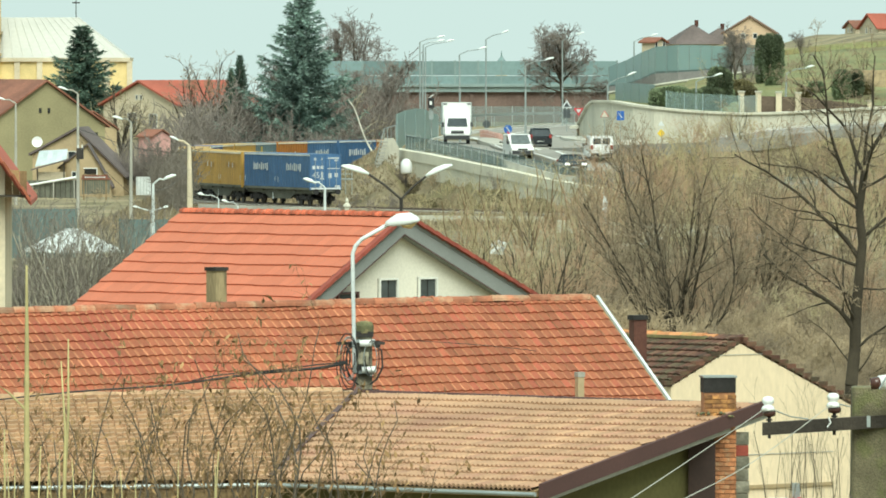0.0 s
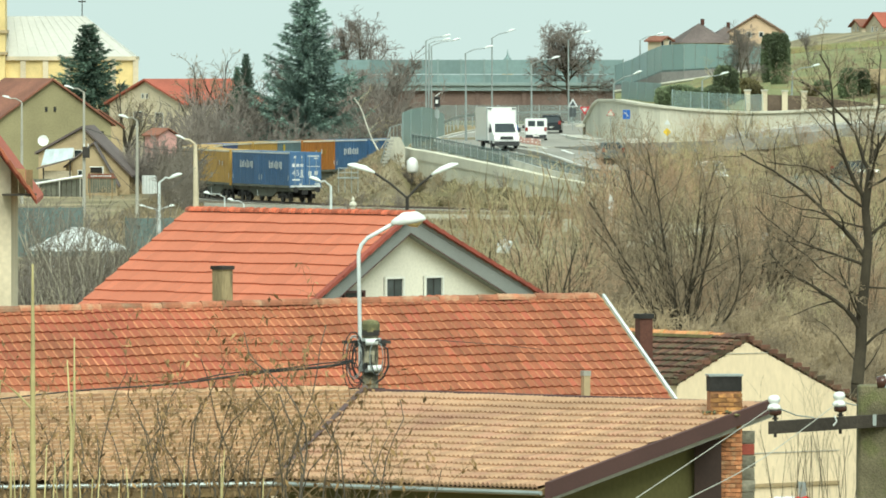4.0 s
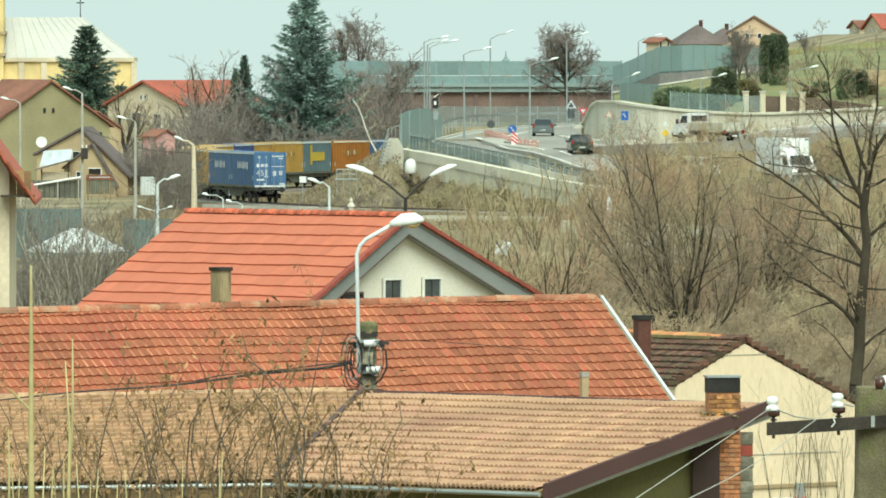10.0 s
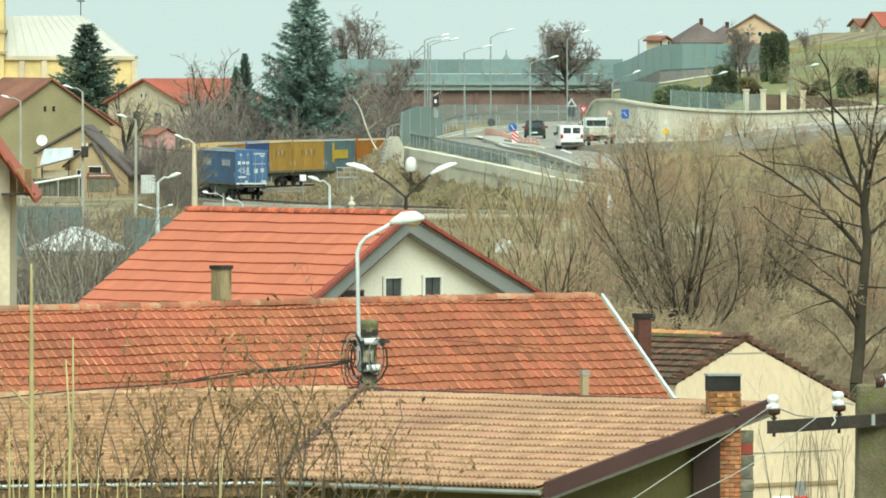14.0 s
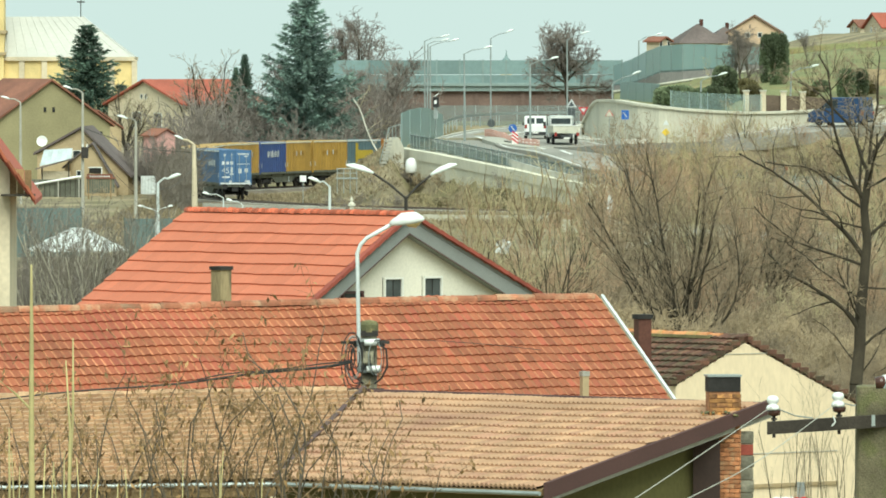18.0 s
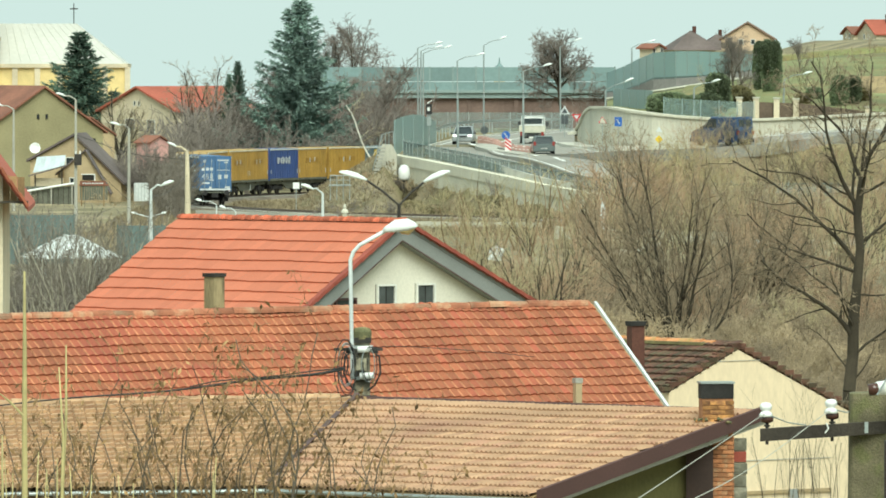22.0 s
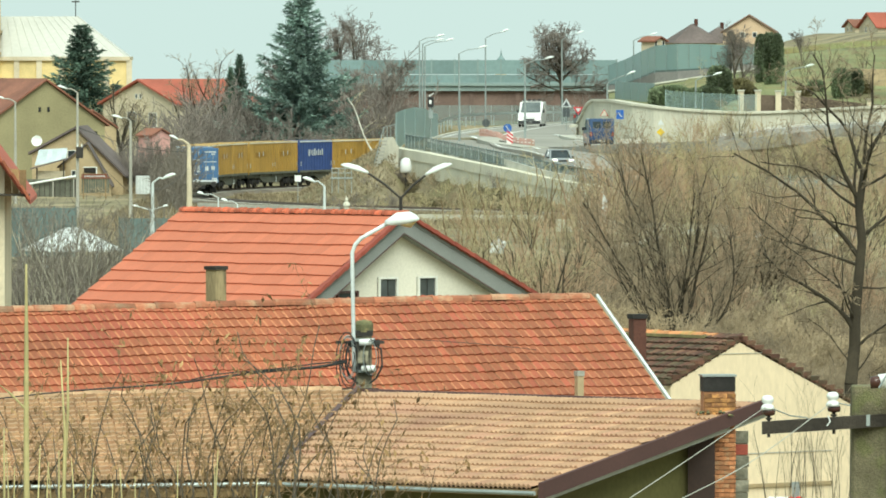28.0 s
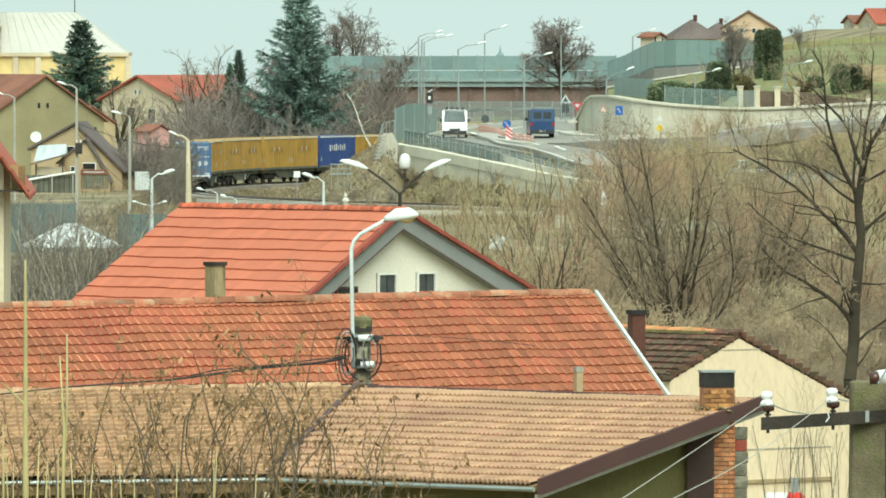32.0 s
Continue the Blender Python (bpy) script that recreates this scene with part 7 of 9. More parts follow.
for k in range(9):
    cx_, rr_, ph = rng_c.uniform(-0.34, -0.05) if k < 6 else rng_c.uniform(0.1, 0.22), rng_c.uniform(0.12, 0.30), rng_c.uniform(0, 6)
    part("coil", Geo().chain([(cx_ + rr_ * 0.5 * math.cos(a_ + ph), -0.22 - 0.012 * k, zo + 0.36 + rr_ * 1.3 * math.sin(a_ + ph)) for a_ in [1.7 * math.pi * i / 14 for i in range(15)]], rng_c.uniform(0.006, 0.011), 5), "cable" if k % 3 else "galvanised", old)
part("fuse_box", Geo().box((-0.02, -0.2, zo + 0.36), (0.2, 0.1, 0.22)).box((-0.02, -0.26, zo + 0.36), (0.16, 0.02, 0.18)), "old_chimney", old, "weathered grey fuse box")
part("strap_iron", Geo().box((-0.05, -0.19, zo - 0.20), (0.62, 0.05, 0.05)), "iron", old)
part("side_iron", Geo().box((-0.32, -0.1, zo + 0.62), (0.34, 0.05, 0.05)), "iron", old)
part("side_iron", Geo().box((0.26, -0.1, zo + 0.62), (0.2, 0.05, 0.05)), "iron", old)
cab_l = [Vector(v) for v in [(-7.823, 150.0, 5.795), (-6.25, 151.0, 5.928), (-4.656, 152.0, 6.005), (-3.245, 153.5, 6.143), (-2.19, 154.5, 6.20), (-1.687, 155.0, 6.28)]]
cb_t = thing("bundled_cable", cab_l[-1], "thick dark bundled cable sagging from the pole", "cable")
run_ = [q - cab_l[-1] for q in curve_through(cab_l, 0.5)]
part("strand", Geo().chain(run_, [0.012 + 0.018 * i / len(run_) for i in range(len(run_))], 6), "cable", cb_t)
part("strand", Geo().chain([q + Vector((0, -0.03, 0.045 + 0.02 * math.sin(i * 1.7))) for i, q in enumerate(run_)][len(run_) // 2:], 0.012, 5), "cable", cb_t)
cab2 = [Vector(v) for v in [(-1.266, 155.0, 6.648), (-0.636, 157.0, 6.602), (0.774, 161.0, 6.381), (2.269, 166.0, 6.048), (3.801, 175.6, 5.498)]]
cb_u = thing("thin_cable", cab2[0], "thin dark cable over the red roof", "cable")
part("strand", Geo().chain([q - cab2[0] for q in curve_through(cab2, 0.5)], 0.006, 5), "cable", cb_u)


def sign_post(at, foot, parts_, label, name="road_sign"):
    b = Vector(foot)
    b.z = ground_z(b.x, b.y)
    sg = thing(name, b, label, "road sign")
    h = at[2] - b.z
    part("pole", Geo().tube((0, 0.03, 0), (0, 0.03, h + 0.35), 0.035, n=6), "galvanised", sg)
    for nm, shape, size, mat_, dz, dy in parts_:
        if shape == "disc":
            ring = [(size * math.cos(2 * math.pi * i / 16), dy, h + dz + size * math.sin(2 * math.pi * i / 16)) for i in range(16)]
        elif shape == "down":
            ring = [(-size, dy, h + dz + size * 0.6), (size, dy, h + dz + size * 0.6), (0, dy, h + dz - size)]
        elif shape == "up":
            ring = [(-size, dy, h + dz - size * 0.6), (size, dy, h + dz - size * 0.6), (0, dy, h + dz + size)]
        elif shape == "diamond":
            ring = [(-size, dy, h + dz), (0, dy, h + dz - size), (size, dy, h + dz), (0, dy, h + dz + size)]
        elif shape == "slash":
            ring = [(-size, dy, h + dz + size), (-size * 0.5, dy, h + dz + size), (size, dy, h + dz - size), (size * 0.5, dy, h + dz - size)]
        else:
            ring = [(-size, dy, h + dz - size * 1.25), (size, dy, h + dz - size * 1.25), (size, dy, h + dz + size * 1.25), (-size, dy, h + dz + size * 1.25)]
        part(nm, Geo().prism(ring, (0, 0.02, 0)), mat_, sg)
    return sg


sign_post((11.271, 742.0, 6.675), (11.271, 742.0, 4.656), [("plate", "down", 0.42, "sign_red", 0, 0), ("face", "down", 0.22, "print_white", 0.02, -0.03)], "red and white give-way sign on a post")
sign_post((10.534, 760.0, 7.082), (10.534, 760.0, 4.485), [("plate", "up", 0.45, "print_white", 0, 0), ("face", "up", 0.26, "sign_back", -0.02, -0.03), ("lower_plate", "box", 0.3, "sign_back", -0.75, 0)], "triangular warning sign on a grey board")
sign_post((13.911, 700.0, 6.605), (13.911, 700.0, 4.611), [("plate", "box", 0.29, "sign_blue", 0, 0), ("stripe", "slash", 0.17, "print_white", 0, -0.03)], "blue rectangular sign before the wall")
sign_post((12.671, 700.0, 6.694), (12.671, 700.0, 4.611), [("plate", "up", 0.34, "sign_red", 0, 0), ("face", "up", 0.27, "concrete_pale", -0.015, -0.03)], "faded red triangular warning sign before the wall")
sign_post((16.906, 692.0, 5.306), (16.906, 692.0, 4.167), [("rim", "diamond", 0.42, "print_white", 0, 0.02), ("plate", "diamond", 0.33, "sign_yellow", 0, -0.01), ("upper_plate", "up", 0.26, "tin_white", 0.72, 0)], "yellow diamond priority sign under a small pale plate")
sign_post((3.704, 760.0, 5.447), (3.704, 760.0, 4.485), [("plate", "disc", 0.34, "sign_back", 0, 0)], "round road sign seen from its dark back")
sign_post((5.182, 712.0, 5.436), (5.182, 712.0, 4.129), [("plate", "disc", 0.34, "sign_blue", 0, 0), ("arrow", "slash", 0.2, "print_white", 0, -0.03)], "round blue arrow sign on the island")
hz = thing("hazard_board", (5.287, 702, ground_z(5.287, 702) + 0.1), "red and white striped hazard board", "hazard board")
part("board", Geo().box((0, 0.03, 0.62), (0.5, 0.03, 0.96)), "barrier_white", hz)
part("leg", Geo().tube((0, 0.06, -0.1), (0, 0.06, 0.9), 0.04), "galvanised", hz)
for i in range(3):
    part("stripe", Geo().prism([(-0.24, 0, 0.52 + 0.28 * i), (0.24, 0, 0.16 + 0.28 * i), (0.24, 0, 0.31 + 0.28 * i), (-0.24, 0, 0.67 + 0.28 * i)], (0, 0.012, 0)), "sign_red", hz)
tl = thing("traffic_light", (-0.986, 742, ground_z(-0.986, 742)), "black traffic light with a white panel on a post", "traffic light")
th_ = 7.333 - tl.location.z
part("post", Geo().tube((0, 0.05, 0), (0, 0.05, th_ + 0.6), 0.06, n=8), "galvanised", tl)
part("housing", Geo().box((0, 0, th_), (0.5, 0.2, 0.85)), "signal_black", tl)
part("panel", Geo().box((-0.03, -0.12, th_ + 0.02), (0.2, 0.03, 0.3)), "white_paint", tl)
part("visor", Geo().box((0.05, -0.1, th_ + 0.62), (0.5, 0.2, 0.06), Matrix.Rotation(radians(-35), 3, "Y")), "white_paint", tl)
part("control_box", Geo().box((0.0, 0, th_ - 1.0), (0.36, 0.2, 0.7)), "galvanised", tl)
# red and white channel barriers in the junction
bar_u = Geo().box((0, 0, 0.28), (1.0, 0.05, 0.08)).mesh("beam", "barrier_white")
bar_r = Geo().box((0, 0, 0.50), (1.0, 0.05, 0.09)).mesh("top_beam", "barrier_red")
bar_w = Geo().box((0, 0, 0.50), (1.0, 0.05, 0.09)).mesh("top_beam", "barrier_white")
bar_f = Geo().box((0, 0, 0.28), (0.08, 0.28, 0.6)).mesh("foot", "barrier_red")
isl = curve_through([(3.193, 742.0, 4.515), (4.423, 728.0, 4.466), (5.407, 706.0, 4.283), (7.291, 694.0, 3.969)], 1.7)
for i, q in enumerate(isl[:-1]):
    d = isl[i + 1] - q
    bb = thing("channel_barrier", Matrix.Translation((q.x, q.y, ground_z(q.x, q.y) + 0.12)) @ Matrix.Rotation(math.atan2(d.y, d.x), 4, "Z"), "red and white plastic road barrier block", "road barrier", "road barriers in a row")
    for nm, me in (("beam", bar_u), ("top_beam", bar_r if i % 2 else bar_w), ("foot", bar_f)):
        part(nm, me, "", bb)
# small white board by the track
wb = thing("track_board", (-11.18, 690, ground_z(-11.18, 690)), "small white board on a thin post by the track", "sign")
hb = 1.743 - wb.location.z
part("post", Geo().tube((0, 0, 0), (0, 0, hb), 0.03, n=5), "galvanised", wb)
part("board", Geo().box((0, -0.03, hb), (0.5, 0.03, 0.48)), "white_paint", wb)
ft = thing("white_fountain", (-6.886, 640, ground_z(-6.886, 640)), "small white stone ornament beyond the roof", "garden ornament")
hz_ = 0.52 - ft.location.z
part("plinth", Geo().box((0, 0, hz_ / 2), (0.3, 0.3, max(0.4, hz_))), "concrete_pale", ft)
part("spire", Geo().lathe((0, 0, hz_), [(0.28, 0), (0.24, 0.16), (0.10, 0.28), (0.13, 0.42), (0.02, 0.66)], 8), "concrete_pale", ft)
# concrete strip and lineside wall in front of the train
for nm, pa, pb, h, mt in (("lineside_kerb", (-17.992, 655.0, 0.341), (-7.546, 648.0, 0.134), 0.5, "concrete"), ("lineside_kerb", (-1.749, 628.0, 0.014), (6.929, 622.0, 0.047), 0.6, "concrete_pale"), ("yard_wall", (7.277, 572.0, 0.731), (17.806, 556.0, 0.686), 0.3, "wall_pale")):
    a, b = Vector(pa), Vector(pb)
    solo(nm, Geo().prism([a + Vector((0, 0, 0.1)), b + Vector((0, 0, 0.1)), b + Vector((0, 0, -h - 0.4)), a + Vector((0, 0, -h - 0.4))], (0.1, 0.4, 0)), mt, "long low concrete wall beside the track", "wall", "structure")
# steel platform by the embankment
lf = thing("steel_landing", (-8.691, 690.0, 1.219), "small grey steel landing with railings on the embankment", "landing")
q0 = Vector(lf.location)
part("deck", Geo().box((0.9, 0.3, 0.55), (1.7, 0.9, 0.1)), "galvanised", lf)
for i in range(4):
    part("leg", Geo().tube((0.15 + 0.5 * i, 0, -0.6), (0.15 + 0.5 * i, 0, 1.35), 0.03, n=5), "galvanised", lf)
part("rail", Geo().tube((0.1, 0, 1.3), (1.7, 0, 1.3), 0.03, n=5).tube((0.1, 0, 0.95), (1.7, 0, 0.95), 0.025, n=5), "galvanised", lf)

# ---- trees and shrubs ----
def tubes_mesh(name, segs, mat, n=3):
    """Many short tapered twigs as one mesh."""
    return fast_mesh(name, *tubes(segs, n), mat)


def tubes(segs, n=3):
    """Corners and faces of tapered twigs; segs: rows of start, end, two radii."""
    a = np.array(segs, dtype=float)
    p, q, r0, r1 = a[:, 0:3], a[:, 3:6], a[:, 6:7], a[:, 7:8]
    d = q - p
    d /= np.linalg.norm(d, axis=1, keepdims=True) + 1e-9
    ref = np.where(np.abs(d[:, 2:3]) < 0.9, np.array([[0, 0, 1.0]]), np.array([[1.0, 0, 0]]))
    u = np.cross(d, ref)
    u /= np.linalg.norm(u, axis=1, keepdims=True) + 1e-9
    w = np.cross(d, u)
    ring0, ring1 = [], []
    for i in range(n):
        c, s_ = math.cos(2 * math.pi * i / n), math.sin(2 * math.pi * i / n)
        ring0.append(p + (u * c + w * s_) * r0)
        ring1.append(q + (u * c + w * s_) * r1)
    v = np.stack(ring0 + ring1, axis=1).reshape(-1, 3)
    base = (np.arange(len(a)) * 2 * n)[:, None]
    quads = []
    for i in range(n):
        j = (i + 1) % n
        quads.append(base + np.array([[i, j, n + j, n + i]]))
    return v, np.concatenate(quads, axis=0)


def fast_mesh(name, v, f, mat):
    k = f.shape[1]
    me = bpy.data.meshes.new(name)
    me.vertices.add(len(v))
    me.vertices.foreach_set("co", np.ascontiguousarray(v, dtype=np.float32).ravel())
    me.loops.add(f.size)
    me.loops.foreach_set("vertex_index", np.ascontiguousarray(f, dtype=np.int32).ravel())
    me.polygons.add(len(f))
    me.polygons.foreach_set("loop_start", np.arange(0, f.size, k, dtype=np.int32))
    me.update(calc_edges=True)
    me.materials.append(M[mat])
    return me


def leaf_mesh(name, pts, dirs, length, width, mat, rng, jitter=0.5):
    """Small folded blades at pts, pointing roughly along dirs."""
    pts, dirs = np.array(pts, float), np.array(dirs, float)
    n = len(pts)
    d = dirs + rng.normal(0, jitter, (n, 3))
    d /= np.linalg.norm(d, axis=1, keepdims=True) + 1e-9
    side = np.cross(d, rng.normal(0, 1, (n, 3)))
    side /= np.linalg.norm(side, axis=1, keepdims=True) + 1e-9
    L = length * rng.uniform(0.6, 1.3, (n, 1))
    W = width * rng.uniform(0.6, 1.3, (n, 1))
    up = np.cross(side, d) * W * 0.4
    v = np.stack([pts, pts + d * L * 0.45 + side * W + up, pts + d * L, pts + d * L * 0.45 - side * W + up], axis=1).reshape(-1, 3)
    b = (np.arange(n) * 4)[:, None]
    f = np.concatenate([b + np.array([[0, 1, 2]]), b + np.array([[0, 2, 3]])], axis=0)
    return fast_mesh(name, v, f, mat)


def grow(rng, segs, p, d, length, r, level, cfg):
    """One branch in jointed pieces with side branches; cfg: per level (pieces, children, angle, length share, lift, wobble)."""
    pieces, kids, angle, share, lift, wob = cfg[min(level, len(cfg) - 1)]
    step = length / pieces
    for i in range(pieces):
        d = d + rng.normal(0, wob, 3) + np.array([0, 0, lift])
        d = d / np.linalg.norm(d)
        q = p + d * step
        r1 = r * (1 - cfg_min[1] / pieces) if level + 1 < len(cfg) else r * 0.8
        segs.append((*p, *q, r, r1, level))
        if level + 1 < len(cfg):
            k = kids / pieces
            m = int(k) + (rng.random() < k - int(k))
            if i == 0 and pieces > 2:
                m = m // 2
            for _ in range(m):
                side = np.cross(d, rng.normal(0, 1, 3))
                side /= np.linalg.norm(side) + 1e-9
                a = radians(angle) * rng.uniform(0.6, 1.35)
                nd = d * math.cos(a) + side * math.sin(a)
                at = p + (q - p) * rng.uniform(0.3, 1.0)
                grow(rng, segs, at, nd, length * share * rng.uniform(0.65, 1.3) * (1 - 0.35 * i / pieces), max(r1 * 0.55, cfg_min[0]), level + 1, cfg)
        p, r = q, r1


cfg_min = [0.008, 0.62]      # thinnest twig, taper of a limb


def woody(seed, stems, height, r, spread, cfg, thin, split, mats, name, label, category, lean=0.0):
    """A bare tree or shrub: trunk (thick wood) and crown (twigs)."""
    rng = np.random.default_rng(seed)
    cfg_min[0] = thin
    segs = []
    for i in range(stems):
        az = 2 * math.pi * (i + rng.uniform(-0.3, 0.3)) / stems
        tilt = radians(spread) * rng.uniform(0.25, 1.0) if stems > 1 else radians(lean)
        d = np.array([math.sin(tilt) * math.cos(az), math.sin(tilt) * math.sin(az), math.cos(tilt)])
        p0 = np.array([0.12 * math.cos(az), 0.12 * math.sin(az), -0.15]) * (1 if stems > 1 else 0) + np.array([0, 0, -0.2])
        grow(rng, segs, p0, d, height * rng.uniform(0.75, 1.05), r * rng.uniform(0.7, 1.1), 0, cfg)
    a = np.array(segs)
    thick = a[a[:, 8] < split]
    fine = a[a[:, 8] >= split]
    t = thing(name, (0, 0, 0), label, category)
    part("trunk", tubes_mesh("trunk", thick[:, :8], mats[0], 6), "", t)
    part("crown", tubes_mesh("crown", fine[:, :8], mats[1], 3), "", t)
    return t


def limbed(seed, height, r, limbs, cfg, thin, split, mats, name, label, lean=(0.0, 0.0)):
    """A bare tree with chosen main limbs; limbs: height on the trunk, bearing, climb, length, radius, curl."""
    rng = np.random.default_rng(seed)
    cfg_min[:] = [thin, 1.1]
    segs = []
    p, n = np.array([0, 0, -0.3]), 8
    foot = p.copy()
    for i in range(n):
        q = foot + np.array([lean[0] * ((i + 1) / n), lean[1] * ((i + 1) / n), height * (i + 1) / n]) + rng.normal(0, r * 0.25, 3)
        segs.append((*p, *q, r * (1 - 0.5 * i / n), r * (1 - 0.5 * (i + 1) / n), 0))
        p = q
    for h, az, climb, length, rad, curl in limbs:
        a, c = radians(az), radians(climb)
        d = np.array([math.cos(c) * math.cos(a), math.cos(c) * math.sin(a), math.sin(c)])
        k = min(1.0, h / max(height, 0.01))
        p0 = foot + np.array([lean[0] * k, lean[1] * k, h + 0.3])
        first = (cfg[0][0], cfg[0][1] * length / 4.0, cfg[0][2], cfg[0][3], curl, cfg[0][5])
        grow(rng, segs, p0, d, length, rad, 0, [first] + cfg[1:])
    cfg_min[1] = 0.62
    a = np.array(segs)
    t = thing(name, (0, 0, 0), label, "tree")
    part("trunk", tubes_mesh("trunk", a[a[:, 8] < split][:, :8], mats[0], 6), "", t)
    part("crown", tubes_mesh("crown", a[a[:, 8] >= split][:, :8], mats[1], 3), "", t)
    return t


SHRUB = [(5, 7, 24, 0.50, 0.02, 0.09), (4, 7, 30, 0.52, 0.05, 0.13), (3, 5, 34, 0.5, 0.05, 0.16), (3, 0, 0, 0, 0.03, 0.2)]
DENSE = [(4, 10, 30, 0.55, 0.03, 0.12), (4, 9, 38, 0.5, 0.04, 0.16), (3, 5, 42, 0.55, 0.03, 0.2), (2, 0, 0, 0, 0.02, 0.25)]


def across(b, y):
    """Sideways place at distance y on the bearing b, in thousandths."""
    return b * y / 1000


THICKET = {}


def mass(kind, x, y, yaw, scale):
    """Notes a far shrub of the thicket, which is joined with its like at the end."""
    THICKET.setdefault(kind, []).append((x, y, ground_z(x, y), radians(yaw), scale))


def grow_thicket():
    """The far shrubs, too many to tell apart, joined kind by kind."""
    for kind, spots in THICKET.items():
        seed, stems, height, r, lean_, thin, mat_, label = FAR_KINDS[kind]
        shapes = []
        for k in range(4):
            rng = np.random.default_rng(seed * 10 + k)
            cfg_min[0] = thin
            segs = []
            for i in range(stems):
                az = 2 * math.pi * (i + rng.uniform(-0.3, 0.3)) / stems
                tilt = radians(lean_) * rng.uniform(0.2, 1.0)
                d = np.array([math.sin(tilt) * math.cos(az), math.sin(tilt) * math.sin(az), math.cos(tilt)])
                grow(rng, segs, np.array([0.1 * math.cos(az), 0.1 * math.sin(az), -0.2]), d, height * rng.uniform(0.7, 1.08), r * rng.uniform(0.7, 1.1), 0, FAR_TWIGS)
            shapes.append(tubes(np.array(segs)[:, :8]))
        vs, fs, n = [], [], 0
        for i, (x, y, z, a, sc) in enumerate(spots):
            v, f = shapes[i % 4]
            c, s_ = math.cos(a), math.sin(a)
            vs.append(v @ np.array([[c, s_, 0], [-s_, c, 0], [0, 0, 1]]) * sc + np.array([x, y, z]))
            fs.append(f + n)
            n += len(v)
        solo("thicket", fast_mesh("thicket", np.concatenate(vs), np.concatenate(fs), mat_), "", label, "thicket", "stuff")


FAR_TWIGS = [(4, 7, 28, 0.50, 0.04, 0.11), (3, 6, 36, 0.50, 0.04, 0.16), (2, 0, 0, 0, 0.02, 0.2)]
FAR_KINDS = {
    "brush": (81, 9, 2.7, 0.035, 58, 0.015, "twig_brown", "dense leafless brown thicket below the road"),
    "olive_b": (82, 9, 2.5, 0.035, 58, 0.015, "twig_olive", "dense olive-brown winter thicket"),
    "rusty": (83, 8, 3.6, 0.04, 42, 0.014, "twig_rust", "rusty brown leafless thicket"),
    "dusk_b": (84, 10, 3.8, 0.05, 50, 0.021, "twig_dusk", "dark grey-brown leafless thicket behind the train"),
    "tall_r": (85, 8, 4.4, 0.04, 32, 0.014, "twig_rust", "tall leafless thicket with reddish twig tips"),
    "tall_o": (86, 8, 4.4, 0.04, 36, 0.014, "twig_yellow", "tall leafless thicket with olive-yellow twigs"),
    "narrow": (87, 10, 3.6, 0.04, 16, 0.020, "twig_shade", "narrow dark thicket beside the track"),
}


def plant(proto, used, x, y, yaw, scale, dz=0.0):
    if y > 415 and proto in used and proto in FAR_NAMES:
        return mass(FAR_NAMES[proto], x, y, yaw, scale)
    m = Matrix.Translation((x, y, ground_z(x, y) + dz)) @ Matrix.Rotation(radians(yaw), 4, "Z")
    if proto not in used:
        used.append(proto)
        proto.scale = (1, 1, 1)
        ob = proto
    else:
        ob = copy_thing(proto, m)
    ob.matrix_world = m @ Matrix.Diagonal((scale, scale, scale, 1))
    return ob


used = []
FAR_NAMES = {}
rng0 = random.Random(11)
# the many-stemmed tree and the big bare tree by the cream house
FAN = [(9, 13, 26, 0.34, 0.02, 0.11), (5, 7, 30, 0.5, 0.04, 0.15), (4, 5, 36, 0.5, 0.04, 0.18), (3, 2.0, 36, 0.55, 0.02, 0.2), (2, 0, 0, 0, 0.02, 0.22)]
fan = limbed(3, 0.9, 0.12, [(0.3, 182, 45, 5.6, 0.068, 0.03), (0.4, 176, 53, 6.4, 0.081, 0.02), (0.5, 188, 62, 6.9, 0.081, 0.02), (0.6, 170, 70, 7.0, 0.074, 0.01), (0.7, 200, 77, 6.9, 0.074, 0.01),
             (0.8, 95, 72, 6.2, 0.068, 0.0), (0.8, 265, 66, 5.6, 0.068, 0.0), (0.7, 350, 80, 6.3, 0.074, 0.01), (0.6, 8, 70, 5.8, 0.074, 0.01), (0.4, 352, 58, 5.2, 0.068, 0.02), (0.3, 10, 44, 4.6, 0.068, 0.03)],
             FAN, 0.0085, 2, ("bark", "twig_dark"), "bare_tree", "bare many-stemmed tree with dark brown stems")
plant(fan, used, 8.15, 310, 0, 1.02)
plant(fan, used, across(34.2, 352), 352, 195, 0.78)
plant(fan, used, across(16.8, 366), 366, 250, 0.66)
LIMB = [(9, 12, 40, 0.36, 0.0, 0.13), (6, 7, 42, 0.5, 0.02, 0.18), (4, 5, 42, 0.5, 0.02, 0.2), (3, 2.5, 44, 0.5, 0.0, 0.24), (3, 0, 0, 0, 0.0, 0.26)]
